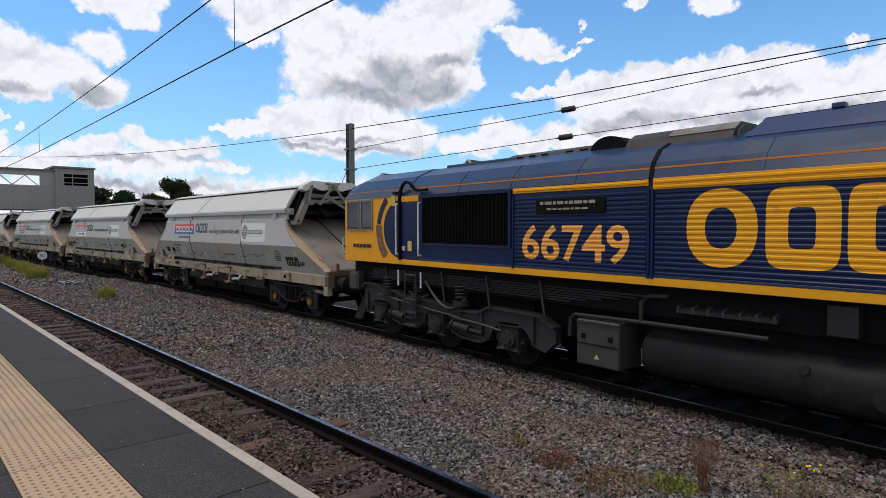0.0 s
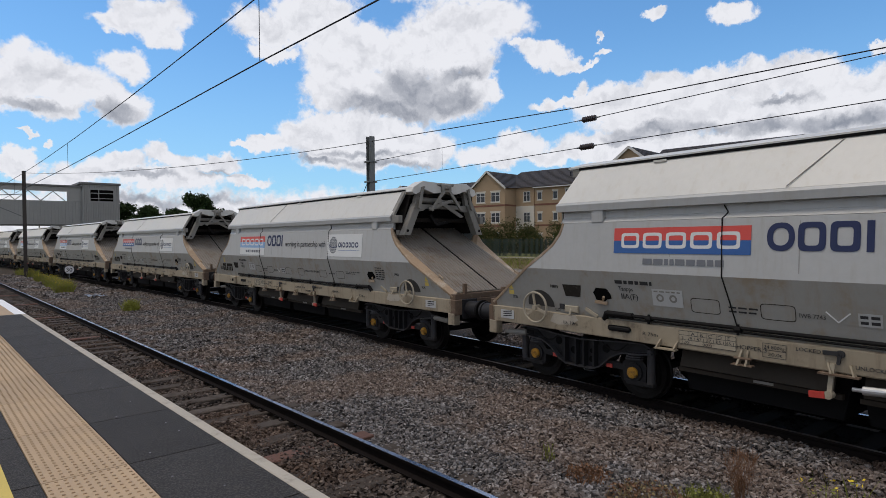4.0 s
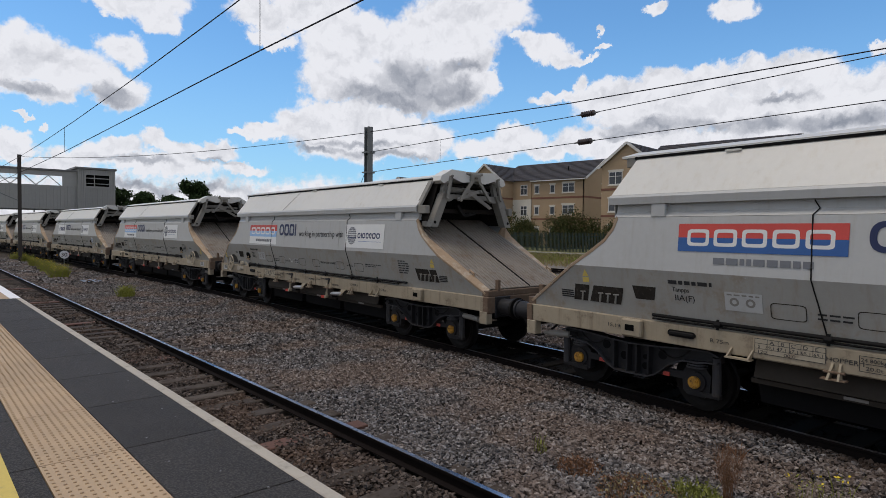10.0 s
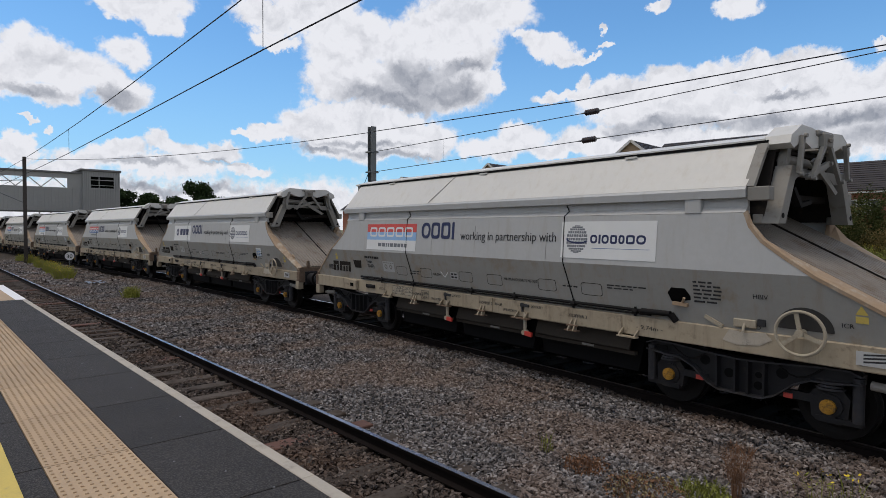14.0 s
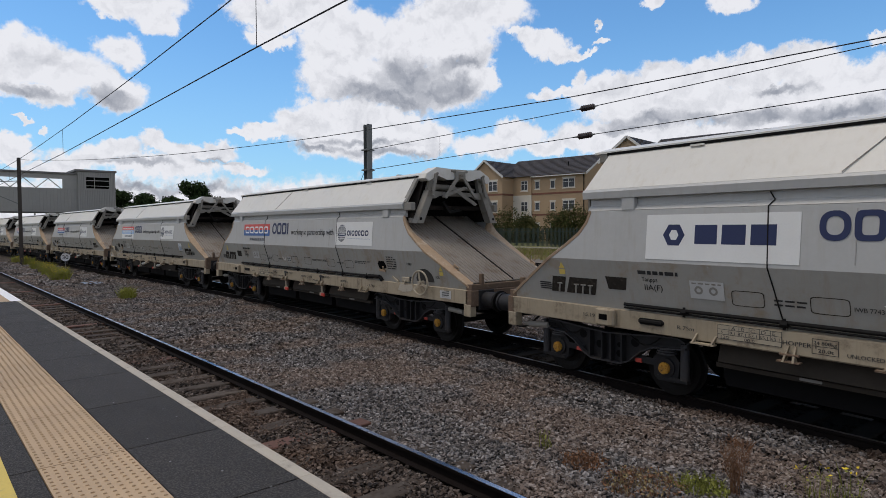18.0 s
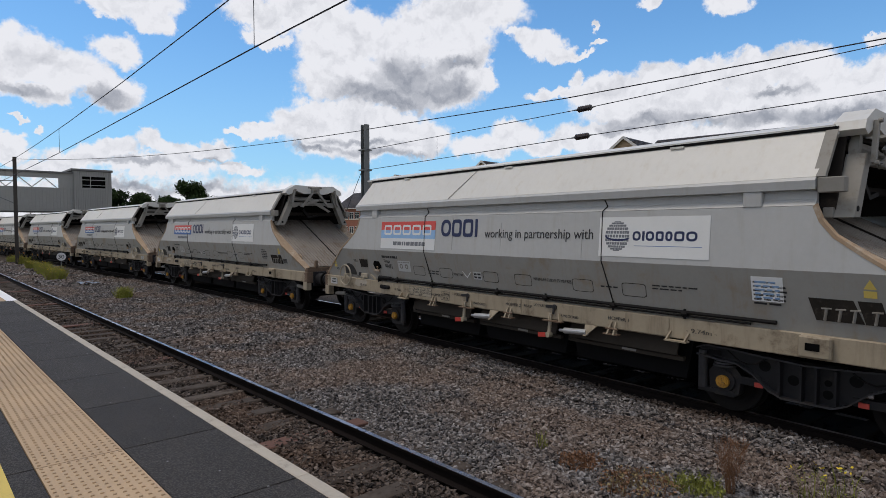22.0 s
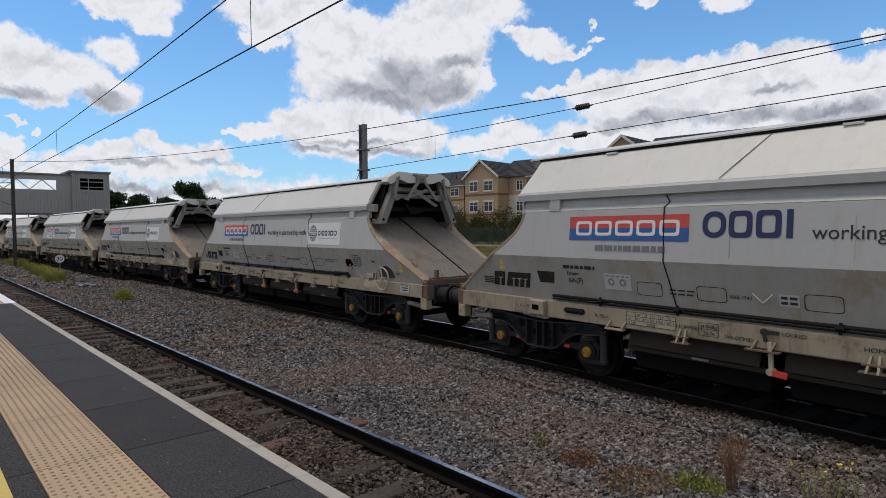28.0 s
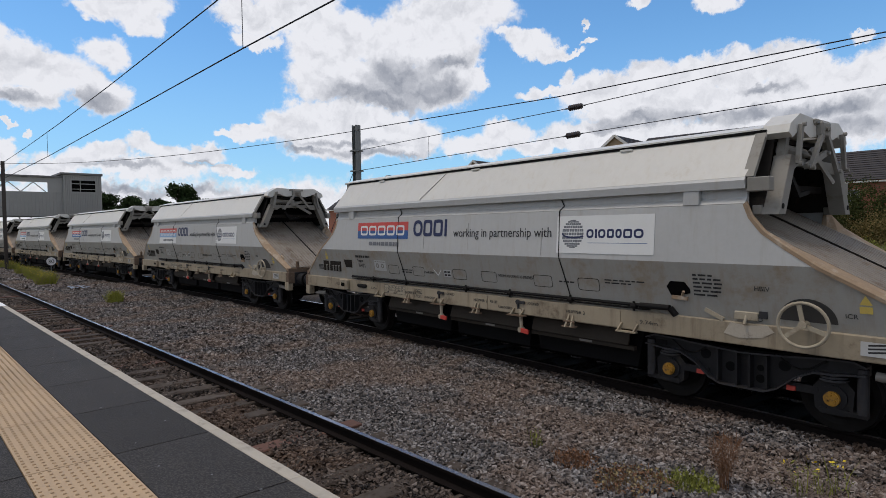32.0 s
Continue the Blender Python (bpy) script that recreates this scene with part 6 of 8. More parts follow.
def loco_bogie(e, cx, s):
    """Three-axle bogie; s points towards its cab end."""
    top = [(-3.08, 0.86), (-2.75, 1.04), (-1.55, 1.06), (-1.25, 0.92), (-0.5, 0.90), (0.0, 1.00), (0.55, 1.02), (1.25, 1.02), (1.35, 1.10), (2.0, 1.12), (2.1, 1.20), (2.72, 1.20), (2.80, 1.10)]
    low = [(2.80, 0.62), (2.52, 0.52), (2.45, 0.70), (2.25, 0.82), (1.85, 0.82), (1.65, 0.66), (1.55, 0.46), (1.2, 0.38), (0.6, 0.38), (0.46, 0.48), (0.40, 0.70), (0.2, 0.82),
           (-0.2, 0.82), (-0.42, 0.68), (-0.50, 0.46), (-0.8, 0.38), (-1.3, 0.36), (-1.5, 0.44), (-1.62, 0.66), (-1.85, 0.82), (-2.25, 0.82), (-2.46, 0.66), (-2.6, 0.46), (-2.85, 0.40), (-3.08, 0.60)]
    for side in (-1, 1):
        b = bmesh.new()
        prism(b, [(s * x, z) for x, z in top + low], side * 1.00, side * 1.13)
        for line in (top, low[6:10], low[14:18]):
            for (x0, z0), (x1, z1) in zip(line, line[1:]):
                bar(b, (s * x0, side * 1.10, z0), (s * x1, side * 1.10, z1), 0.20, 0.045, (0, 0, 1))
        for x in (0.75, 1.35, -0.75, -1.35, 2.62, -2.62):
            box(b, s * x - 0.018, s * x + 0.018, side * 1.12, side * 1.185, 0.50, 0.98)
        o = part("bogie_frame", b, "loco_frame", e)
        o.location.x = cx
        for dx in (-2.05, 0.0, 2.05):
            b = bmesh.new()
            box(b, -0.24, 0.24, side * 1.0, side * 1.15, -0.20, 0.24, 0.05)
            rod(b, (0, side * 1.1, 0), (0, side * 1.22, 0), 0.165, 18)
            rod(b, (0, side * 1.22, 0), (0, side * 1.245, 0), 0.10, 14)
            for q in range(6):
                a = q * math.pi / 3
                rod(b, (0.13 * math.cos(a), side * 1.21, 0.13 * math.sin(a)), (0.13 * math.cos(a), side * 1.235, 0.13 * math.sin(a)), 0.02, 6)
            box(b, -0.34, 0.34, side * 1.02, side * 1.12, -0.05, 0.05, 0.02)
            o = part("axle_box", b, "loco_frame", e)
            o.matrix_basis = pose(cx + dx, 0, 0.53)
        for x in (1.75, 0.62, -0.75):
            b = helix(bmesh.new(), cx + s * x, side * 1.12, 1.12, 1.40, 0.13, 0.026, 4)
            part("coil_spring", b, "bogie", e)
            b = bmesh.new()
            rod(b, (cx + s * x, side * 1.12, 1.00), (cx + s * x, side * 1.12, 1.10), 0.19, 18)
            part("spring_seat", b, "bogie", e)
        for x in (1.2, -0.9):
            b = bmesh.new()
            rod(b, (cx + s * (x + 0.3), side * 1.2, 0.60), (cx + s * (x - 0.15), side * 1.2, 0.56), 0.085, 14)
            rod(b, (cx + s * (x + 0.34), side * 1.2, 0.60), (cx + s * (x + 0.29), side * 1.2, 0.60), 0.11, 14)
            rod(b, (cx + s * (x - 0.15), side * 1.2, 0.56), (cx + s * (x - 0.5), side * 1.2, 0.54), 0.04, 8)
            part("brake_cylinder", b, "bogie", e)
        b = tube(bmesh.new(), [(cx + s * (2.1 - 0.5 * i), side * 1.21, 0.98 - 0.04 * i + 0.015 * (i % 2)) for i in range(9)], 0.022)
        part("brake_pipe", b, "box_grey", e)
        b = tube(bmesh.new(), [(cx + s * (0.3 - 0.14 * i), side * 1.22, 1.42 - 0.5 * math.sin(i * 0.29)) for i in range(10)], 0.026)
        part("air_hose", b, "box_grey", e)
        b = tube(bmesh.new(), [(cx + s * (0.9 - 0.1 * i), side * 1.20, 1.15 - 0.10 * math.sin(i * 0.45)) for i in range(8)], 0.020)
        part("air_hose", b, "box_grey", e)
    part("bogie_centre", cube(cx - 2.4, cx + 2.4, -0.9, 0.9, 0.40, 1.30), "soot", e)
    axles = []
    for dx in (-2.05, 0.0, 2.05):
        b = bmesh.new()
        for side in (-1, 1):
            rod(b, (0, side * 0.70, 0), (0, side * 0.84, 0), 0.53, 32)
            rod(b, (0, side * 0.69, 0), (0, side * 0.72, 0), 0.56, 32)
        rod(b, (0, -1, 0), (0, 1, 0), 0.09, 12)
        o = part("wheelset", b, "steel_wheel", e)
        o.matrix_basis = pose(cx + dx, 0, 0.53)
        axles.append(o)
    return axles


def big_blocks(e, x0, z0, h, mat, lift):
    """Huge yellow rounded blocks in place of a brand."""
    for n, (x, p, w) in enumerate(((0.0, 2.3, 0.94), (0.97, 5.0, 0.82), (1.80, 6.0, 0.82), (2.66, 6.0, 0.70))):
        bm = bmesh.new()
        ring(bm, x + w * 0.47, h / 2, w * 0.47, h * 0.52 if n == 0 else h * 0.5, h * 0.25, 0, 0.003, 0, 360, 44, p)
        o = part("brand_block", bm, mat, e, "large yellow block in place of a brand")
        o.matrix_basis = face_m(x0, z0, lift)
        drape(o, z0, lift)


RIBS = [1.93 + 0.0715 * i for i in range(19)]


def drape(ob, z0, inner):
    """Bend a painted shape over the pressed ribs behind it; z0: the height of its own origin."""
    bm = bmesh.new()
    bm.from_mesh(ob.data)
    flat = [f for f in bm.faces if f.normal.z < 0.5]
    if flat:
        bmesh.ops.delete(bm, geom=flat, context="FACES")
    for r in RIBS:
        for d in (-0.024, -0.012, 0.012, 0.024):
            bmesh.ops.bisect_plane(bm, geom=bm.verts[:] + bm.edges[:] + bm.faces[:], plane_co=(0, r + d - z0, 0), plane_no=(0, 1, 0))
    for v in bm.verts:
        off = min(abs(v.co.y + z0 - r) for r in RIBS)
        v.co.z = (0.011 if off < 0.0125 else 0.011 - 0.009 * min((off - 0.012) / 0.012, 1.0)) + 0.003 - inner
    bm.to_mesh(ob.data)
    bm.free()


def arc_sheet(cx, cz, r0, r1, a0, a1, n=30):
    bm = bmesh.new()
    prev = None
    for i in range(n + 1):
        a = radians(a0 + (a1 - a0) * i / n)
        vs = [bm.verts.new((cx + r * math.cos(a), cz + r * math.sin(a), 0)) for r in (r0, r1)]
        if prev:
            bm.faces.new((prev[0], prev[1], vs[1], vs[0]))
        prev = vs
    bmesh.ops.recalc_face_normals(bm, faces=bm.faces)
    for f in bm.faces:
        if f.normal.z < 0:
            f.normal_flip()
    return bm


def build_loco():
    e = thing("diesel_locomotive", "dark blue and yellow six-axle diesel freight locomotive with ribbed sides", "locomotive")
    # shell: engine room, roof, cabs
    bm = bmesh.new()
    box(bm, 0.75, LOCO - 0.75, -1.315, 1.315, 1.745, 3.27)
    part("body", bm, "loco_blue", e)
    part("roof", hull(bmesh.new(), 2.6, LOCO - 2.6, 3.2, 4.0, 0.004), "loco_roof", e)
    for s in (0, 1):
        def fx(x):
            return x if s == 0 else LOCO - x
        bm = bmesh.new()
        prof = [(0.0, 1.755), (-0.02, 2.45), (0.10, 3.15), (0.22, 3.30)]
        left = [bm.verts.new((fx(x), -1.30, z)) for x, z in prof] + [bm.verts.new((fx(1.4), -1.31, 3.27)), bm.verts.new((fx(1.4), -1.31, 1.755))]
        right = [bm.verts.new((fx(x), 1.30, z)) for x, z in prof] + [bm.verts.new((fx(1.4), 1.31, 3.27)), bm.verts.new((fx(1.4), 1.31, 1.755))]
        bm.faces.new(left)
        bm.faces.new(right[::-1])
        for i in range(len(left)):
            j = (i + 1) % len(left)
            bm.faces.new((left[i], left[j], right[j], right[i]))
        bmesh.ops.recalc_face_normals(bm, faces=bm.faces)
        part("cab", bm, "loco_yellow", e, "yellow cab with two side windows")
        bm = bmesh.new()
        rings = []
        for x, g, k in ((-0.05, -0.02, 0.50), (0.10, 0.0, 0.88), (0.42, 0.01, 1.02), (2.62, 0.01, 1.02)):
            prof = [(-(y + 0.01) * (1 + g * 0.3), 3.26 + (z - 3.26) * k) for y, z in BODY[1:]] + [((y + 0.01) * (1 + g * 0.3), 3.26 + (z - 3.26) * k) for y, z in reversed(BODY[1:-1])]
            rings.append([bm.verts.new((fx(x), y, z)) for y, z in prof])
        for p, q in zip(rings, rings[1:]):
            for i in range(len(p) - 1):
                bm.faces.new((p[i], p[i + 1], q[i + 1], q[i]))
        bm.faces.new(rings[0])
        bmesh.ops.recalc_face_normals(bm, faces=bm.faces)
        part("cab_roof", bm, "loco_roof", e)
        part("buffer_beam", cube(min(fx(-0.05), fx(0.7)), max(fx(-0.05), fx(0.7)), -1.02, 1.02, 0.95, 1.752, 0.02), "soot", e)
        for side in (-1, 1):
            bm = bmesh.new()
            rod(bm, (fx(-0.05), side * 0.87, 1.06), (fx(-0.40), side * 0.87, 1.06), 0.13, 16)
            rod(bm, (fx(-0.40), side * 0.87, 1.06), (fx(-0.44), side * 0.87, 1.06), 0.23, 20)
            part("buffer", bm, "bogie", e)
            bm = cube(min(fx(0.06), fx(0.46)), max(fx(0.06), fx(0.46)), side * 1.14 - 0.13, side * 1.14 + 0.13, 1.0, 1.46, 0.05)
            part("step_box", bm, "box_grey", e)
            bm = tube(bmesh.new(), [(fx(0.02), side * 1.31, 1.95), (fx(-0.04), side * 1.36, 1.98), (fx(-0.04), side * 1.36, 2.32), (fx(0.02), side * 1.31, 2.35)], 0.014, 8)
            part("corner_handrail", bm, "chrome", e)
            bm = bmesh.new()
            quad(bm, [(fx(0.5), side * 1.05, 0.90), (fx(0.75), side * 1.05, 0.85), (fx(0.6), side * 1.2, 0.28), (fx(0.25), side * 1.2, 0.28)], 0.03)
            part("rail_guard", bm, "black_iron", e)
    # painted sheets on the platform side
    part("sill_band", side_sheet(0.0, LOCO, 1.755, 1.868, 0.012), "loco_yellow", e, "yellow band along the sill")
    part("sill_ledge", side_sheet(3.0, LOCO - 2.2, 1.872, 1.905, 0.016), "loco_roof", e)
    part("upper_band", side_sheet(5.70, 8.26, 3.17, 3.26, 0.012), "loco_yellow", e)
    part("upper_band", side_sheet(8.33, LOCO - 2.6, 3.11, 3.27, 0.012), "loco_yellow", e)
    bm = bmesh.new()
    bar(bm, (0.12, YS * 1.266, 3.42), (LOCO - 0.4, YS * 1.262, 3.42), 0.012, 0.025, (0, 0, 1))
    part("orange_line", bm, "loco_orange", e)
    part("cab_side", side_sheet(0.02, 3.05, 1.869, 3.27, 0.004), "loco_yellow", e)
    # sweep of blue and yellow arcs behind the cab window
    def sheet(bm, mat, lift, name, label=""):
        o = part(name, bm, mat, e, label)
        o.matrix_basis = face_m(0, 0, lift)
        return o
    sheet(arc_sheet(2.38, 2.54, 0.0, 0.65, 88, 272), "loco_blue", 0.008, "blue_disc")
    sheet(arc_sheet(2.38, 2.54, 0.78, 0.93, 128, 172), "loco_blue", 0.008, "blue_arc")
    sheet(arc_sheet(2.38, 2.54, 0.72, 0.96, 174, 228), "scuffed", 0.0082, "scuffed_arc", "scuffed red and brown part of the painted arc")
    part("door_panel", side_sheet(2.40, 3.02, 1.87, 3.14, 0.012), "loco_blue", e)
    part("door_head", side_sheet(2.40, 3.02, 3.14, 3.26, 0.013), "loco_yellow", e)
    part("rear_panel", side_sheet(3.02, 5.70, 1.87, 3.27, 0.006), "loco_blue", e)
    bm = bmesh.new()
    pts = [(2.38, 1.86), (2.38, 3.20), (2.42, 3.38), (2.50, 3.50), (2.62, 3.57), (2.76, 3.54), (2.92, 3.40), (3.02, 3.36), (3.36, 3.37)]
    for (a, c), (b, d) in zip(pts, pts[1:]):
        bar(bm, (a, YS * 1.36, c), (b, YS * 1.36, d), 0.05, 0.05, (0, 1, 0))
    bar(bm, (2.10, YS * 1.33, 3.35), (2.40, YS * 1.33, 3.36), 0.06, 0.03, (0, 0, 1))
    part("door_gutter", bm, "soot", e, "black rain strip arched over the cab door")
    for x in (2.30, 3.10):
        bm = bmesh.new()
        rod(bm, (x, YS * 1.40, 1.98), (x, YS * 1.40, 3.10), 0.018, 10)
        for z in (1.98, 3.10):
            rod(bm, (x, YS * 1.40, z), (x, YS * 1.33, z), 0.018, 8)
        part("handrail", bm, "white_paint", e, "white door handrail")
    bm = bmesh.new()
    box(bm, 2.48, 2.58, YS * 1.35 - 0.02, YS * 1.35 + 0.02, 2.06, 2.16, 0.01)
    part("door_handle", bm, "chrome", e)
    for x, z in ((2.06, 3.06), (2.66, 2.06)):
        bm = plate2(bmesh.new(), 0, 0.14, 0, 0.22, 0, 0.003)
        o = part("warning_sign", bm, "yellow_line", e)
        o.matrix_basis = face_m(x, z, 0.022)
    # side windows
    for x0, x1 in ((0.14, 0.73), (0.77, 1.28)):
        bm = bmesh.new()
        for a, b, c, d in ((x0, x1, 3.20, 3.24), (x0, x1, 2.50, 2.535), (x0, x0 + 0.03, 2.535, 3.20), (x1 - 0.03, x1, 2.535, 3.20)):
            box(bm, a, b, YS * 1.34 - 0.015, YS * 1.34 + 0.015, c, d)
        wf = part("cab_window", bm, "frame_grey", e)
        part("pane", cube(x0 + 0.03, x1 - 0.03, YS * 1.335 - 0.004, YS * 1.335 + 0.004, 2.50, 3.21), "glass_cab", wf)
    bm = bmesh.new()
    flat_bars(bm, [(0, 0.80)], 0, 0.085, random.Random(5))
    sheet(bm, "black_ink", 0.010, "brand_bars", "dark bars in place of a brand").matrix_basis = face_m(0.42, 2.09, 0.010)
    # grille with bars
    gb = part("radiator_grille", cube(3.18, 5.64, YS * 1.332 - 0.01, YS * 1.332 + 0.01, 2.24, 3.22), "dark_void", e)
    gbar = part("grille_bar", cube(0, 0.012, YS * 1.350 - 0.012, YS * 1.350 + 0.012, 2.26, 3.20), "soot", gb)
    for i in range(27):
        if i:
            twin(gbar, gb, pose(3.22 + i * 0.0917, 0, 0))
        else:
            gbar.location.x = 3.22
    bm = bmesh.new()
    for a, b, c, d in ((3.14, 5.68, 3.20, 3.25), (3.14, 5.68, 2.20, 2.25), (3.14, 3.19, 2.25, 3.20), (5.63, 5.68, 2.25, 3.20)):
        box(bm, a, b, YS * 1.350 - 0.02, YS * 1.350 + 0.02, c, d)
    part("grille_frame", bm, "loco_blue", gb)
    # ribs pressed into the sides
    rib = None
    part("ribbed_sheet", side_sheet(5.72, LOCO - 5.6, 1.91, 3.16, 0.003), "loco_blue", e)
    for x0, x1 in ((5.74, 8.23), (8.37, LOCO - 5.7)):
        for i in range(17):
            z = 1.93 + i * 0.0715
            if rib is None or x1 - x0 != rib[1]:
                bm = bmesh.new()
                prism(bm, [(YS * 1.324, -0.027), (YS * 1.336, -0.014), (YS * 1.336, 0.012), (YS * 1.324, 0.027)], 0, x1 - x0, "x")
                rib = (part("side_rib", bm, "loco_blue", e), x1 - x0)
                rib[0].location = (x0, 0, z)
            else:
                twin(rib[0], e, pose(x0, 0, z))
    for x0, x1, z in ((5.72, 8.24, 3.217), (8.35, LOCO - 2.6, 3.146), (8.35, LOCO - 2.6, 3.217)):
        bm = bmesh.new()
        prism(bm, [(YS * 1.330, z - 0.024), (YS * 1.348, z - 0.012), (YS * 1.348, z + 0.012), (YS * 1.330, z + 0.024)], x0, x1, "x")
        part("side_rib", bm, "loco_yellow", e)
    bm = bmesh.new()
    for x in (5.71, 8.27, 8.33):
        box(bm, x - 0.02, x + 0.02, YS * 1.338 - 0.012, YS * 1.338 + 0.012, 1.85, 3.12)
    part("panel_joint", bm, "loco_blue", e)
    bm = bmesh.new()
    for (y, z), (y2, z2) in zip(BODY[1:], BODY[2:]):
        bar(bm, (8.30 - (z - 3.27) * 0.12, -y - 0.012, z), (8.30 - (z2 - 3.27) * 0.12, -y2 - 0.012, z2), 0.06, 0.02, (0, -0.5, 1))
    part("roof_joint", bm, "soot", e)
    # numbers, name plate, blocks
    number = lettering("cab_number", "66749", 0.80, "number_gold", e, face_m(5.90, 2.05, 0.016), "yellow running number", 2.06, 0.015)
    drape(number, 2.05, 0.016)
    np_ = part("name_plate", cube(6.24, 7.58, YS * 1.345 - 0.012, YS * 1.345 + 0.012, 2.80, 3.05, 0.01), "soot", e)
    bm = bmesh.new()
    flat_bars(bm, [(0.135, 1.1)], 0, 0.05, random.Random(8))
    flat_bars(bm, [(0.045, 0.8)], 0.14, 0.03, random.Random(9))
    o = part("plate_marking", bm, "cream_paint", np_)
    o.matrix_basis = face_m(6.34, 2.82, 0.034)
    big_blocks(e, 8.82, 2.08, 0.98, "loco_yellow", 0.016)
    # roof details
    part("roof_walk", cube(3.0, 5.0, -0.58, 0.58, 3.86, 3.945, 0.02), "loco_roof", e)
    bm = bmesh.new()
    prism(bm, [(0.62 * math.cos(math.pi * i / 14), 3.80 + 0.245 * math.sin(math.pi * i / 14) ** 0.8) for i in range(15)], 4.80, 7.05, "x")
    for f in bm.faces:
        f.smooth = len(f.verts) == 4
    cw = part("roof_cowl", bm, "roof_grime", e, "rounded sooty grey cowl on the roof")
    for x in (5.05, 5.35, 5.65, 6.2, 6.5):
        part("cowl_slot", cube(x, x + 0.16, -0.585, -0.50, 3.90, 3.935, 0.01), "soot", cw)
    bm = bmesh.new()
    prism(bm, [(7.12 + 0.34 * math.cos(math.pi * i / 16), 3.84 + 0.235 * math.sin(math.pi * i / 16)) for i in range(17)], -0.66, 0.3)
    part("fan_cowl", bm, "soot", e)
    bm = bmesh.new()
    prism(bm, [(-0.80, 3.78), (-0.72, 3.95), (-0.55, 4.045), (0.55, 4.045), (0.72, 3.95), (0.80, 3.78)], 7.48, 9.18, "x")
    bmesh.ops.bevel(bm, geom=[d for d in bm.edges if abs(d.verts[0].co.x - d.verts[1].co.x) < 0.01], offset=0.05, segments=2, affect="EDGES")
    hatch = part("roof_hatch", bm, "roof_grime", e)
    for i in range(9):
        bm = bmesh.new()
        quad(bm, [(8.20, -0.745 + 0.018 * i, 3.93 + 0.0125 * i), (9.14, -0.745 + 0.018 * i, 3.93 + 0.0125 * i), (9.14, -0.735 + 0.018 * i, 3.94 + 0.0125 * i), (8.20, -0.735 + 0.018 * i, 3.94 + 0.0125 * i)], 0.012)
        part("grille_slat", bm, "frame_grey", hatch)
    bm = bmesh.new()
    prism(bm, [(9.32, 3.84), (9.50, 4.02), (13.6, 4.05), (13.9, 3.84)], -0.70, 0.70)
    cover = part("silencer_cover", bm, "cover_blue", e)
    bm = bmesh.new()
    quad(bm, [(9.32, -0.88, 3.775), (13.9, -0.88, 3.775), (13.6, -0.70, 4.04), (9.50, -0.70, 4.01)], 0.02)
    part("cover_flank", bm, "cover_blue", cover)
    for x in (10.3, 11.2, 12.1):
        part("roof_lug", cube(x - 0.07, x + 0.07, -0.72, -0.60, 4.02, 4.085, 0.01), "loco_roof", cover)
    for x in (4.25, 5.62, 7.0, 9.75, 11.1, 12.4):
        bm = bmesh.new()
        for (y, z), (y2, z2) in zip(BODY[1:], BODY[2:4]):
            bar(bm, (x, -y - 0.006, z), (x, -y2 - 0.006, z2), 0.016, 0.012, (0, -0.5, 1))
        part("roof_seam", bm, "loco_roof", e)
    # below the floor
    axles = loco_bogie(e, 3.40, -1) + loco_bogie(e, LOCO - 3.40, 1)
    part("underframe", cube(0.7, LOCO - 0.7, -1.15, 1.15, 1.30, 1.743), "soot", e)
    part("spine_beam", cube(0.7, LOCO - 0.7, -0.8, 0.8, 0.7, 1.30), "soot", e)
    bm = bmesh.new()
    oval = [(math.copysign(abs(math.cos(a)) ** 0.62, math.cos(a)) * 1.27, 0.74 + math.copysign(abs(math.sin(a)) ** 0.75, math.sin(a)) * 0.43) for a in [math.pi * i / 20 for i in range(40)]]
    prism(bm, oval, 8.15, 13.2, "x")
    for f in bm.faces:
        f.smooth = len(f.verts) == 4
    tk = part("fuel_tank", bm, "tank", e)
    part("tank_saddle", cube(8.15, 13.2, -1.0, 1.0, 1.05, 1.32), "soot", e)
    bm = bmesh.new()
    rod(bm, (11.0, YS * 1.24, 0.72), (11.0, YS * 1.29, 0.72), 0.14, 20)
    part("filler_cap", bm, "bogie", tk)
    bm = bmesh.new()
    rod(bm, (10.2, YS * 1.22, 0.9), (10.2, YS * 1.28, 0.9), 0.06, 10)
    part("drain_plug", bm, "bogie", tk)
    bx = part("battery_box", cube(7.02, 7.78, -1.28, -0.7, 0.40, 1.12, 0.02), "box_grey", e, "grey equipment box with catches")
    for x in (7.16, 7.64):
        part("catch", cube(x - 0.03, x + 0.03, -1.30, -1.27, 0.82, 0.90), "soot", bx)
    part("lid_seam", cube(7.03, 7.77, -1.292, -1.278, 0.735, 0.75), "soot", bx)
    part("lid_edge", cube(7.03, 7.77, -1.30, -1.278, 1.06, 1.09), "loco_frame", bx)
    bm = bmesh.new()
    quad(bm, [(7.35, -1.285, 0.52), (7.45, -1.285, 0.52), (7.40, -1.285, 0.60)], 0.002)
    part("warning_sign", bm, "yellow_line", bx)
    bm = bmesh.new()
    tube(bm, [(6.85, -1.22, 0.8), (6.86, -1.22, 1.1), (6.95, -1.22, 1.17), (8.2, -1.22, 1.19), (9.8, -1.22, 1.20)], 0.03, 8)
    part("pipe", bm, "loco_frame", e)
    bm = tube(bmesh.new(), [(8.1, -1.22, 1.19), (8.1, -1.22, 1.48), (8.2, -1.2, 1.58), (8.5, -1.2, 1.6)], 0.03, 8)
    part("pipe", bm, "loco_frame", e)
    bm = bmesh.new()
    prism(bm, [(-0.92, 1.56), (-1.27, 1.45), (-1.27, 1.40), (-0.92, 1.33)], 8.66, 9.92, "x")
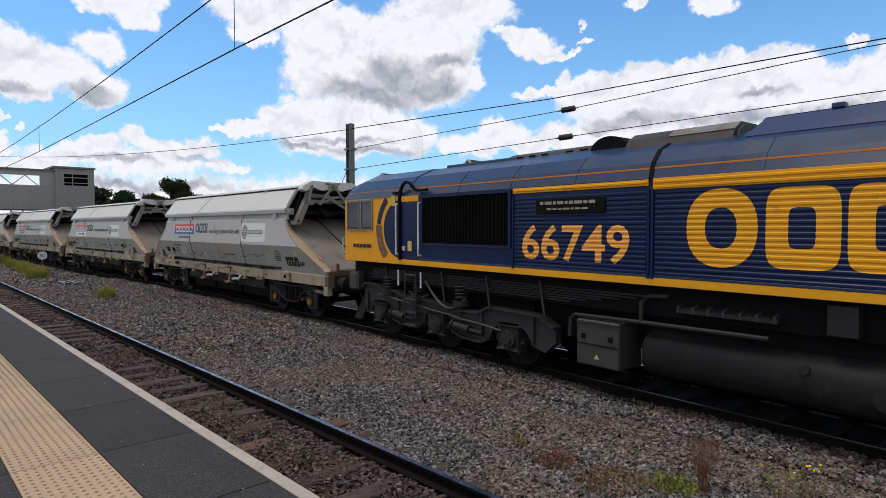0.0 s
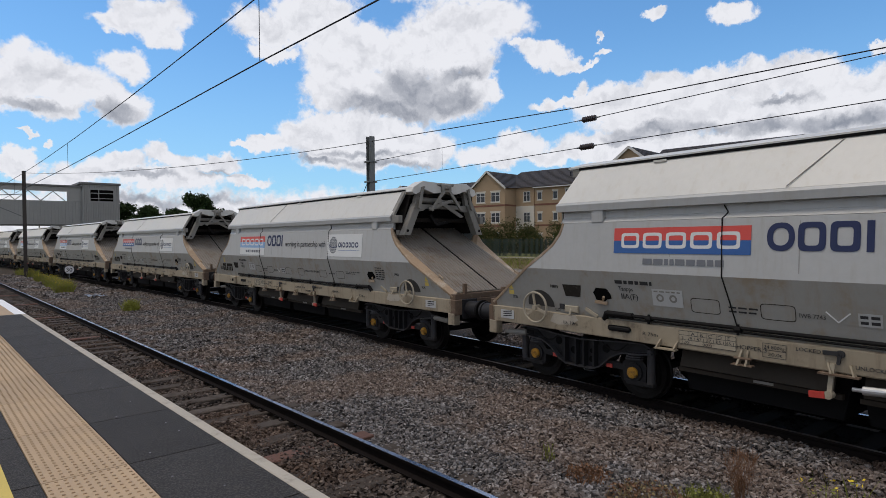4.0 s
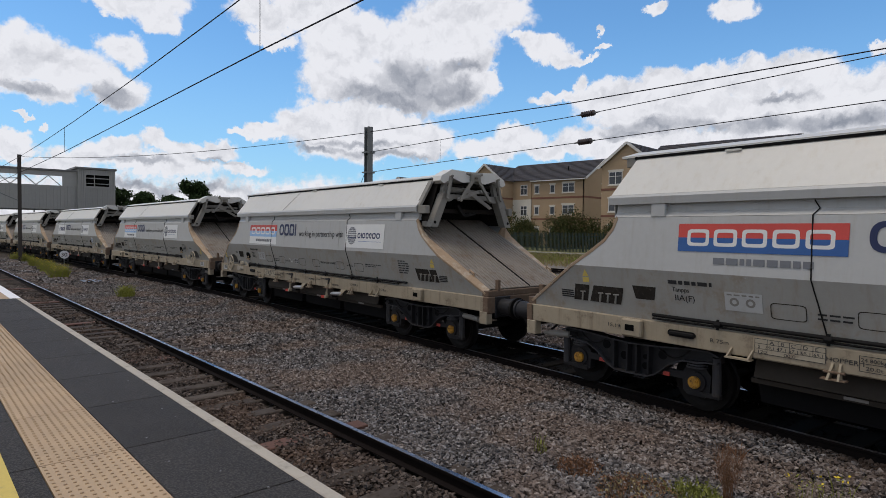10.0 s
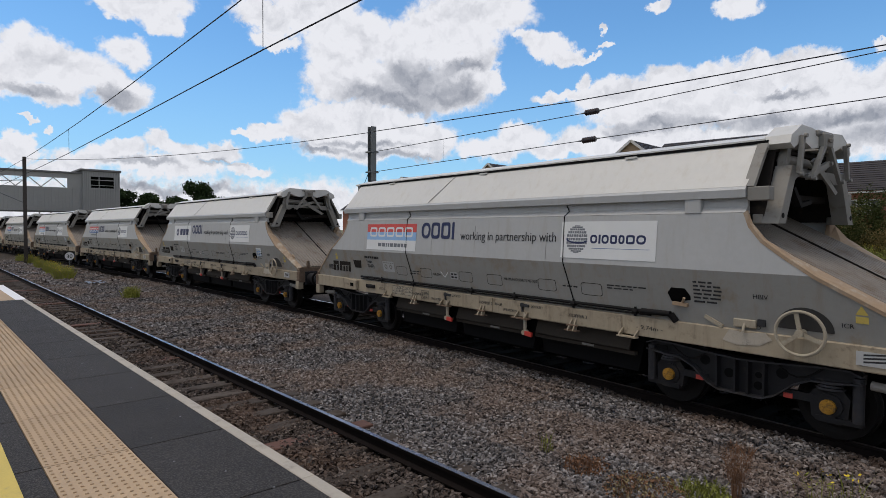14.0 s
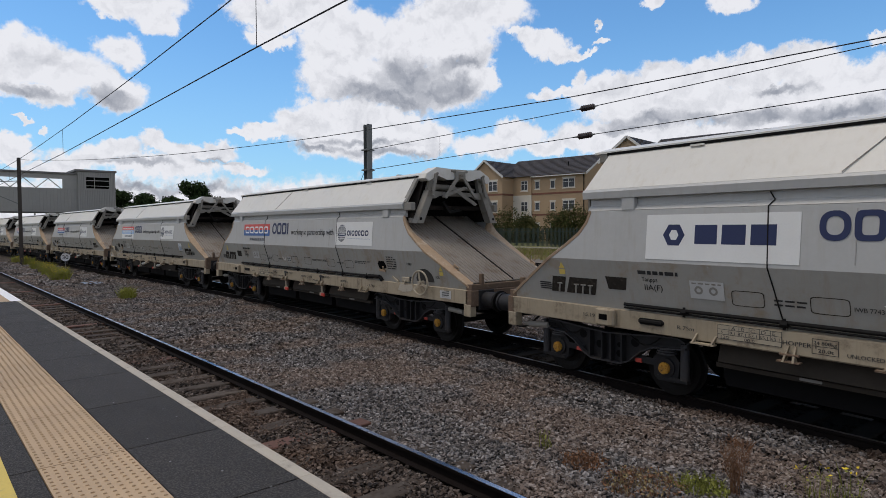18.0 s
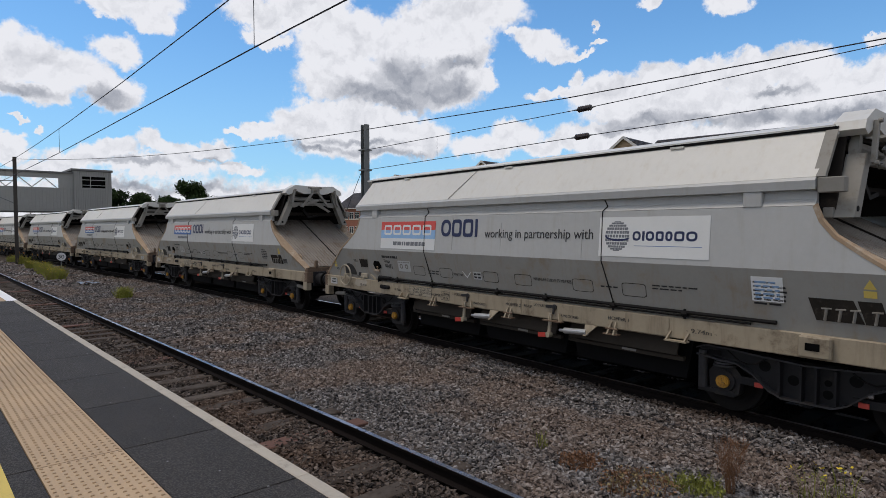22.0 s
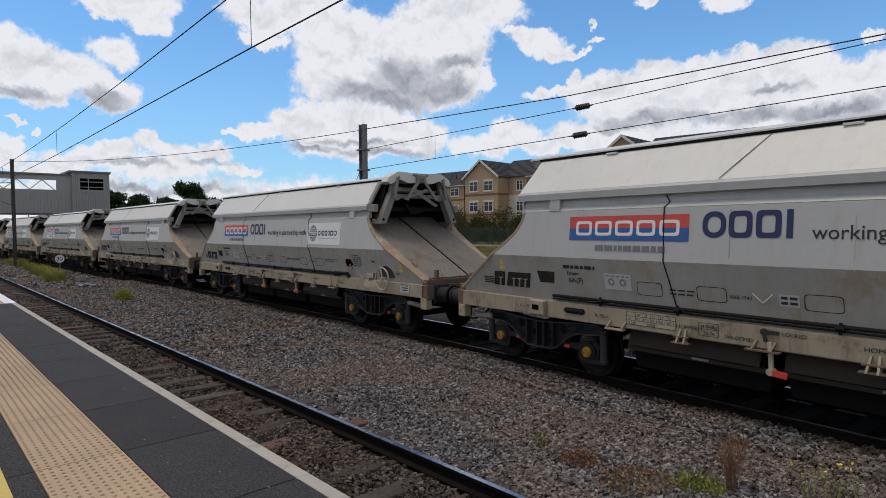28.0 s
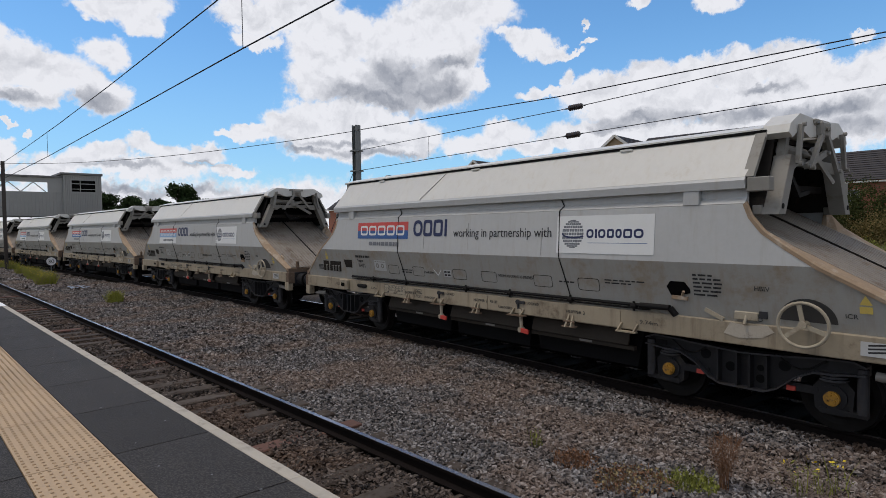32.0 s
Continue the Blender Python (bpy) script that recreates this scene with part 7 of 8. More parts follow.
    tray = part("tray", bm, "bogie", e, "ribbed sloping tray above the tank")
    for i in range(7):
        bm = bmesh.new()
        prism(bm, [(-0.95, 1.585), (-1.27, 1.485), (-1.275, 1.40), (-0.95, 1.50)], 8.66 + 0.2 * i, 8.70 + 0.2 * i, "x")
        part("tray_rib", bm, "loco_frame", tray)
    for x in (10.42, 12.0):
        part("hung_box", cube(x, x + 0.30, -1.28, -1.0, 1.34, 1.70, 0.01), "bogie", e)
    # steps below the door
    for z in (0.42, 0.70, 0.98, 1.52):
        part("step", cube(2.50, 2.90, -1.33, -1.18, z, z + 0.03), "box_grey", e)
    for x in (2.50, 2.90):
        bm = bmesh.new()
        rod(bm, (x, -1.31, 0.42), (x, -1.31, 1.62), 0.02, 6)
        part("step_rail", bm, "loco_frame", e)
    for x in (2.30, 3.10):
        bm = bmesh.new()
        rod(bm, (x, -1.34, 1.28), (x, -1.34, 1.62), 0.018, 8)
        part("handrail", bm, "white_paint", e)
    # ropes and pipes in the gap above the bogie
    for q in range(6):
        bm = bmesh.new()
        rod(bm, (1.0, -1.17 + 0.004 * q, 1.38 + 0.04 * q), (6.8 + 0.3 * q, -1.17, 1.36 + 0.042 * q), 0.014, 6)
        part("cable", bm, "loco_frame", e)
    for x in (1.6, 3.6, 4.9, 6.2):
        bm = bmesh.new()
        rod(bm, (x, -1.2, 1.66), (x + 0.12, -1.22, 1.05), 0.022, 6)
        part("hanger", bm, "loco_frame", e)
    return e, axles


# ---- overhead line ----
def build_mast(name, x, y, top, label, width=0.25, mat="mast"):
    e = thing(name, label, "mast", "overhead line masts", pose(x, y, -0.4))
    bm = bmesh.new()
    h = top + 0.4
    box(bm, -width / 2, width / 2, -width / 2, -width / 2 + 0.02, 0, h)
    box(bm, -width / 2, width / 2, width / 2 - 0.02, width / 2, 0, h)
    box(bm, -0.012, 0.012, -width / 2 + 0.02, width / 2 - 0.02, 0, h)
    part("column", bm, mat, e)
    part("foundation", cube(-0.4, 0.4, -0.4, 0.4, -0.3, 0.12, 0.02), "concrete", e)
    return e


def wire(name, pts, r=0.011, mat="wire", label="", sag=0.0):
    """A hanging wire through points, with sag between each two."""
    cu = bmesh.new()
    line = []
    for a, b in zip(pts, pts[1:]):
        a, b = true_place(a), true_place(b)
        n = 14
        for i in range(n + 1):
            u = i / n
            p = a.lerp(b, u)
            p.z -= sag * 4 * u * (1 - u)
            line.append(p)
    line = [p for i, p in enumerate(line) if i == 0 or (p - line[i - 1]).length > 1e-4]
    tube(cu, line, r, 6)
    ob = link_mesh(name, cu, mat)
    tagged(ob, label or "black overhead line wire", "wire", "overhead wires")
    return ob


def insulator(m, label):
    e = thing("insulator", label, "insulator", "line insulators", m)
    bm = bmesh.new()
    for i in range(6):
        rod(bm, (-0.30 + i * 0.12, 0, 0), (-0.22 + i * 0.12, 0, 0), 0.165, 14, 0.13)
    rod(bm, (-0.36, 0, 0), (0.38, 0, 0), 0.10, 10)
    part("shed_stack", bm, "insulator", e)
    bm = bmesh.new()
    rod(bm, (-0.58, 0, 0), (-0.36, 0, 0), 0.035, 8, 0.05)
    part("end_fitting", bm, "mast", e)
    bm = bmesh.new()
    rod(bm, (0.36, 0, 0), (0.58, 0, 0), 0.05, 8, 0.035)
    part("end_fitting", bm, "mast", e)
    return e


# ---- houses ----
def window_unit(e, x, y, z, w, h, face, lintel=True):
    """A white framed window on a wall; face: 'w' looks towards the tracks, 's' along them."""
    def put(bm, *b):
        y0, y1, x0, x1, z0, z1 = b
        if face == "w":
            box(bm, x + x0, x + x1, y + y0, y + y1, z + z0, z + z1)
        else:
            box(bm, x + y0, x + y1, y + x0, y + x1, z + z0, z + z1)
    bm = bmesh.new()
    n = 2 if w > 0.9 else 1
    f = 0.07
    put(bm, 0, w, -0.03, 0.05, 0, f)
    put(bm, 0, w, -0.03, 0.05, h - f, h)
    for i in range(n + 1):
        a = (w - f) * i / n
        put(bm, a, a + f, -0.03, 0.05, f, h - f)
    if w > 0.9:
        put(bm, f, w - f, -0.025, 0.045, h * 0.62, h * 0.62 + 0.05)
    win = part("window", bm, "window_white", e)
    bm = bmesh.new()
    put(bm, 0.02, w - 0.02, -0.014, -0.004, 0.02, h - 0.02)
    part("pane", bm, "glass_dark", win)
    bm = bmesh.new()
    put(bm, -0.08, w + 0.08, -0.07, 0.03, -0.12, -0.005)
    part("sill", bm, "render_cream", win)
    if lintel:
        bm = bmesh.new()
        put(bm, -0.1, w + 0.1, -0.035, 0.03, h + 0.005, h + 0.2)
        part("lintel", bm, "render_cream", win)


def tiled_slope(e, a, b, c, d, rows=14):
    """Roof slope from eave a-b to ridge d-c, in overlapping courses."""
    a, b, c, d = (Vector(v) for v in (a, b, c, d))
    for i in range(rows):
        u0, u1 = i / rows, min((i + 1.25) / rows, 1)
        bm = bmesh.new()
        n = (b - a).cross(d - a).normalized()
        if n.z < 0:
            n = -n
        p = [a.lerp(d, u0) + n * 0.06, b.lerp(c, u0) + n * 0.06, b.lerp(c, u1) + n * 0.01, a.lerp(d, u1) + n * 0.01]
        quad(bm, p, 0.05)
        bmesh.ops.recalc_face_normals(bm, faces=bm.faces)
        part("tile_course", bm, "roof_tile", e)


def build_house(x, y, base, label):
    """Three-storey flats: a long block with its gable towards -y, and a gabled front bay at its +y end. x, y: the near corner."""
    e = thing("apartment_block", label, "apartment building", "flats behind the railway", pose(x, y, base, 0, 0, 5.5))
    L, D, EV, RG, RW = 7.3, 8.6, 8.36, 10.88, 10.5
    # long block
    part("wall", cube(0.0, D, 0.0, L, 0, EV, 0.0), "house_brick", e)
    bm = bmesh.new()
    prism(bm, [(0.0, EV), (D, EV), (D / 2, RG - 0.05)], 0.0, 0.25)
    part("gable", bm, "house_brick", e)
    tiled_slope(e, (-0.35, -0.3, EV - 0.15), (-0.35, L + 5, EV - 0.15), (D / 2, L + 5, RG), (D / 2, -0.3, RG))
    tiled_slope(e, (D + 0.35, -0.3, EV - 0.15), (D + 0.35, L + 5, EV - 0.15), (D / 2, L + 5, RG), (D / 2, -0.3, RG), 4)
    bm = bmesh.new()
    bar(bm, (-0.40, -0.33, EV - 0.22), (D / 2, -0.33, RG - 0.02), 0.05, 0.24, (0, 0, 1))
    bar(bm, (D + 0.40, -0.33, EV - 0.22), (D / 2, -0.33, RG - 0.02), 0.05, 0.24, (0, 0, 1))
    part("barge_board", bm, "window_white", e)
    part("gutter", cube(-0.42, -0.32, -0.2, L, EV - 0.26, EV - 0.14), "window_white", e)
    for z in (5.88, 3.2):
        bm = bmesh.new()
        box(bm, -0.03, D, -0.03, L, z, z + 0.22)
        part("brick_band", bm, "house_band", e)
    bm = bmesh.new()
    rod(bm, (-0.08, 0.15, 0), (-0.08, 0.15, EV), 0.05, 8)
    part("down_pipe", bm, "soot", e)
    for z in (6.6, 3.9, 1.2):
        window_unit(e, 0, 1.35, z, 1.6, 1.15, "w")
        window_unit(e, 0, 4.0, z, 0.65, 1.0, "w")
        window_unit(e, 0, 6.2, z, 0.65, 1.0, "w")
        window_unit(e, 4.0, 0, z, 0.6, 1.1, "s")
    bm = bmesh.new()
    rod(bm, (1.7, 3.2, 9.3), (1.7, 3.2, 10.0), 0.07, 8)
    part("roof_vent", bm, "soot", e)
    # pale recessed bay
    part("stair_bay", cube(-0.12, D - 0.3, L + 0.003, L + 2.75, 0, 5.87), "render_cream", e)
    part("upper_bay", cube(-0.12, D - 0.3, L + 0.003, L + 2.75, 5.873, EV + 0.05), "house_brick", e)
    for z in (6.45, 3.75, 1.1):
        window_unit(e, -0.12, L + 0.55, z, 1.0, 1.3, "w", False)
    # gabled front
    g0, g1, fr = L + 2.753, L + 8.0, -2.4
    part("front_wall", cube(fr, D - 0.5, g0, g1, 0, EV), "house_brick", e)
    bm = bmesh.new()
    prism(bm, [(g0, EV), (g1, EV), ((g0 + g1) / 2, RW)], fr, fr + 0.3, "x")
    part("front_gable", bm, "house_brick", e)
    mid = (g0 + g1) / 2
    for ya in (g0 - 0.3, g1 + 0.3):
        tiled_slope(e, (fr - 0.25, ya, EV - 0.15), (D / 2, ya, EV - 0.15), (D / 2, mid, RW + 0.05), (fr - 0.25, mid, RW + 0.05), 12)
        bm = bmesh.new()
        bar(bm, (fr - 0.28, ya, EV - 0.22), (fr - 0.28, mid, RW + 0.02), 0.05, 0.24, (0, 0, 1))
        part("barge_board", bm, "window_white", e)
    for z in (5.88, 3.2):
        part("brick_band", cube(fr - 0.03, D - 0.5, g0 - 0.03, g1 + 0.03, z, z + 0.22), "house_band", e)
    for z in (6.45, 3.75, 1.0):
        for yy in (g0 + 0.75, g0 + 3.1):
            window_unit(e, fr, yy, z, 1.4, 1.3, "w")
    return e


def build_low_house(x, y, base, label, L=14):
    e = thing("house", label, "house", "houses behind the railway", pose(x, y, base))
    part("wall", cube(0, 8, 0, L, 0, 5.5), "red_brick", e)
    tiled_slope(e, (-0.35, -0.3, 5.3), (-0.35, L + 0.3, 5.3), (4, L + 0.3, 8.3), (4, -0.3, 8.3), 14)
    tiled_slope(e, (8.35, -0.3, 5.3), (8.35, L + 0.3, 5.3), (4, L + 0.3, 8.3), (4, -0.3, 8.3), 4)
    bm = bmesh.new()
    prism(bm, [(0, 5.5), (8, 5.5), (4, 8.25)], 0, 0.25)
    part("gable", bm, "red_brick", e)
    part("gutter", cube(-0.42, -0.3, -0.2, L + 0.2, 5.16, 5.3), "window_white", e)
    for q in range(3):
        for z in (3.4, 0.9):
            window_unit(e, 0, 2.0 + q * (L - 4) / 3, z, 1.3, 1.2, "w", False)
    return e


# ---- footbridge ----
def build_footbridge():
    e = at_size(thing("footbridge", "grey clad station footbridge with a lift tower", "footbridge"), 17.0)
    # lift tower
    tx0, tx1, ty0, ty1 = 16.6, 20.9, 86.0, 91.0
    part("tower", cube(tx0, tx1, ty0, ty1, 4.6, 10.3), "cladding", e)
    part("tower_roof", cube(tx0 - 0.35, tx1 + 0.15, ty0 - 0.2, ty1 + 0.2, 10.3, 10.6, 0.05), "cladding_dark", e)
    rib = None
    for i in range(22):
        x = tx0 + 0.1 + i * (tx1 - tx0 - 0.2) / 21
        if rib is None:
            rib = part("cladding_rib", cube(-0.05, 0.05, ty0 - 0.09, ty0, 4.6, 10.25), "cladding", e)
            rib.location.x = x
        else:
            twin(rib, e, pose(x, 0, 0))
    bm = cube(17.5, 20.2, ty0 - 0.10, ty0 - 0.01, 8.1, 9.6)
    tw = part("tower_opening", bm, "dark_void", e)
    bm = bmesh.new()
    for a, b, c, d in ((17.3, 20.3, 9.6, 9.75), (17.3, 20.3, 7.85, 8.0), (17.3, 17.45, 8.0, 9.6), (20.15, 20.3, 8.0, 9.6), (17.5, 20.2, 9.1, 9.2), (17.5, 20.2, 8.4, 8.48), (18.4, 18.48, 8.0, 9.6)):
        box(bm, a, b, ty0 - 0.14, ty0 - 0.08, c, d)
    part("opening_frame", bm, "cladding", tw)
    part("tower_lower", cube(tx0 + 0.4, tx1 - 1.2, ty0 + 0.3, ty1, -0.4, 4.6), "cladding_dark", e)
    # deck over the tracks, to the left
    dx0 = -6.0
    part("deck_wall", cube(dx0, tx0, ty0 + 0.4, ty0 + 0.6, 4.9, 8.0), "cladding", e)
    part("deck_top", cube(dx0, tx0, ty0 + 0.4, ty0 + 0.6, 9.25, 9.9), "cladding", e)
    part("deck_roof", cube(dx0, tx0, ty0 + 0.2, ty1 - 0.4, 9.9, 10.1), "cladding_dark", e)
    part("deck_floor", cube(dx0, tx0, ty0 + 0.6, ty1 - 0.6, 4.8, 5.1), "cladding_dark", e)
    part("deck_back", cube(dx0, tx0, ty1 - 0.8, ty1 - 0.6, 4.9, 8.0), "cladding", e)
    part("deck_end_panel", cube(tx0 - 1.6, tx0, ty0 + 0.38, ty0 + 0.62, 8.003, 9.247), "cladding", e)
    for i in range(8):
        x = dx0 + i * 2.6
        for a in (x, x + 2.6):
            part("truss_bar", bar(bmesh.new(), (a, ty0 + 0.5, 8.0), (x + 1.3, ty0 + 0.5, 9.25), 0.1, 0.12, (0, 1, 0)), "cladding", e)
    rib = None
    for i in range(60):
        x = dx0 + 0.2 + i * 0.375
        if x > tx0 - 0.1:
            break
        if rib is None:
            rib = part("cladding_rib", cube(-0.05, 0.05, ty0 + 0.31, ty0 + 0.4, 4.9, 7.95), "cladding", e)
            rib.location.x = x
        else:
            twin(rib, e, pose(x, 0, 0))
    for x in (12.0, 13.2, 14.4):
        part("column", cube(x, x + 0.15, ty0 + 1, ty0 + 1.15, -0.4, 4.8), "cladding", e)
    bm = bmesh.new()
    prism(bm, [(9.5, -0.4), (16.2, 4.7), (16.2, 5.4), (9.5, 0.4)], ty0 + 0.7, ty0 + 2.4)
    part("stair", bm, "cladding", e)
    return e


# ---- plants ----
def leaf_cloud(name, spots, n, size, mat, seed, flat=0.0):
    """Many small leaves scattered through blobs (x, y, z, rx, ry, rz), denser towards their skins."""
    rng = np.random.RandomState(seed)
    spots = np.array(spots, float)
    vol = spots[:, 3] * spots[:, 4] + spots[:, 5] * spots[:, 3]
    pick = rng.choice(len(spots), n, p=vol / vol.sum())
    d = rng.normal(size=(n, 3))
    d /= np.linalg.norm(d, axis=1, keepdims=True)
    r = rng.uniform(0.35, 1.0, (n, 1)) ** 0.45 * (1 + 0.16 * rng.normal(size=(n, 1)))
    at = spots[pick, :3] + d * r * spots[pick, 3:]
    s = size * rng.uniform(0.5, 1.4, (n, 1, 1))
    a = rng.normal(size=(n, 3))
    a /= np.linalg.norm(a, axis=1, keepdims=True)
    b = np.cross(a, rng.normal(size=(n, 3)))
    b /= np.linalg.norm(b, axis=1, keepdims=True)
    quadv = np.stack([-a, b * 0.55, a, -b * 0.55], 1) * s + at[:, None]
    me = bpy.data.meshes.new(name)
    me.from_pydata(quadv.reshape(-1, 3).tolist(), [], (np.arange(4 * n).reshape(-1, 4)).tolist())
    me.materials.append(M[mat])
    return me


def build_bush(x, y, z, w, d, h, seed, label, mats=("leaf", "leaf_dry"), n=2600, size=0.09):
    e = thing("bush", label, "bush", "bushes behind the railway", pose(x, y, z))
    rng = random.Random(seed)
    spots = []
    for i in range(9):
        u, v = rng.uniform(-1, 1), rng.uniform(-1, 1)
        hh = h * (0.55 + 0.45 * rng.random()) * (1 - 0.35 * abs(u))
        spots.append((u * d * 0.5, v * w * 0.5, hh * 0.52, d * rng.uniform(0.22, 0.36), w * rng.uniform(0.20, 0.32), hh * 0.5))
    for i, mat in enumerate(mats):
        me = leaf_cloud("foliage", spots, n if i == 0 else n // 5, size, mat, seed + i)
        o = new("foliage", me)
        o.parent = e
    bm = bmesh.new()
    for i in range(7):
        sx, sy, sz = spots[i][:3]
        rod(bm, (sx * 0.25, sy * 0.4, -0.2), (sx, sy, sz), 0.05, 6, 0.015)
    part("stem_clump", bm, "bark", e)
    return e


def build_tree(x, y, z, h, w, seed, label):
    e = thing("tree", label, "tree", "trees on the skyline", pose(x, y, z))
    rng = random.Random(seed)
    bm = bmesh.new()
    rod(bm, (0, 0, 0), (0, 0, h * 0.7), 0.3, 9, 0.1)
    spots = []
    for i in range(12):
        a, r = rng.uniform(0, 6.28), w * 0.5 * rng.random() ** 0.5
        zz = h * rng.uniform(0.45, 0.92)
        k = 1 - 0.6 * max(0, zz / h - 0.55)
        p = (math.cos(a) * r * k, math.sin(a) * r * k, zz)
        rod(bm, (0, 0, zz * 0.62), p, 0.09, 6, 0.03)
        spots.append((*p, w * 0.25, w * 0.25, h * 0.12))
    part("trunk", bm, "bark", e)
    o = new("crown", leaf_cloud("crown", spots, 6800, 0.27, "leaf_far", seed))
    o.parent = e
    return e


def blades(name, n, area, height, mat, seed, width=0.006, lean=0.35):
    rng = np.random.RandomState(seed)
    at = area(rng, n)
    h = height * rng.uniform(0.45, 1.2, n)
    ang = rng.uniform(0, 6.283, n)
    ln = lean * rng.normal(size=(n, 2)) * h[:, None]
    side = np.stack([np.cos(ang), np.sin(ang), np.zeros(n)], 1) * width
    top = at + np.c_[ln, h]
    mid = at + np.c_[ln * 0.35, h * 0.55]
    v = np.stack([at - side, at + side, mid + side * 0.7, top, mid - side * 0.7], 1)
    idx = np.arange(n)[:, None] * 5
    faces = (idx + np.array([[0, 1, 2, 3, 4]])).tolist()
    me = bpy.data.meshes.new(name)
    me.from_pydata(v.reshape(-1, 3).tolist(), [], faces)
    me.materials.append(M[mat])
    return me


def disc(cx, cy, z, rx, ry=None):
    ry = rx if ry is None else ry
    def f(rng, n):
        a, r = rng.uniform(0, 6.283, n), rng.uniform(0, 1, n) ** 0.7
        return np.c_[cx + rx * r * np.cos(a), cy + ry * r * np.sin(a), np.full(n, z)]
    return f


def rect(x0, x1, y0, y1, z):
    return lambda rng, n: np.c_[rng.uniform(x0, x1, n), rng.uniform(y0, y1, n), np.full(n, z)]


def build_weed(x, y, r, h, n, mats, seed, label, flowers=0):
    e = thing("weed", label, "weed", "weeds in the ballast", pose(x, y, -0.22))
    for i, (mat, share) in enumerate(mats):
        o = new("stem_clump", blades("stem_clump", int(n * share), disc(0, 0, 0, r), h, mat, seed + i, 0.004 if h > 0.2 else 0.005, 0.28))
        o.parent = e
        tagged(o, "thin weed stems", "", "", "stuff")
        o2 = new("leaf_clump", leaf_cloud("leaf_clump", [(0, 0, h * 0.5, r, r, h * 0.5)], int(n * share * 1.3), 0.018, mat, seed + 7 + i))
        o2.parent = e
        tagged(o2, "small weed leaves", "", "", "stuff")
    if flowers:
        o = new("flower_clump", leaf_cloud("flower_clump", [(0, 0, h * 0.9, r, r, h * 0.25)], flowers, 0.017, "flower", seed + 20))
        o.parent = e
        tagged(o, "small yellow flower heads", "", "", "stuff")
    return e


def build_dead_weed(x, y, h, seed):
    e = thing("weed", "dead brown seeded weed with fine bushy stems", "weed", "weeds in the ballast", pose(x, y, -0.22))
    def bushy(rng, n):
        z, a = rng.uniform(0.25, 0.85, n) * h, rng.uniform(0, 6.283, n)
        r = rng.uniform(0, 1, n) ** 0.6 * (0.03 + 0.16 * z / h)
        return np.c_[r * np.cos(a), r * np.sin(a), z]
    for name, me in (("stem_clump", blades("stem_clump", 34, disc(0, 0, 0, 0.05), h * 0.85, "weed_brown", seed, 0.0032, 0.13)),
                     ("twig_clump", blades("twig_clump", 520, bushy, 0.15, "weed_brown", seed + 1, 0.0013, 0.35)),
                     ("seed_clump", leaf_cloud("seed_clump", [(0, 0, h * 0.66, 0.15, 0.15, h * 0.36)], 420, 0.007, "weed_brown", seed + 2))):
        o = new(name, me)
        o.parent = e
        tagged(o, "fine dry brown weed pieces", "", "", "stuff")


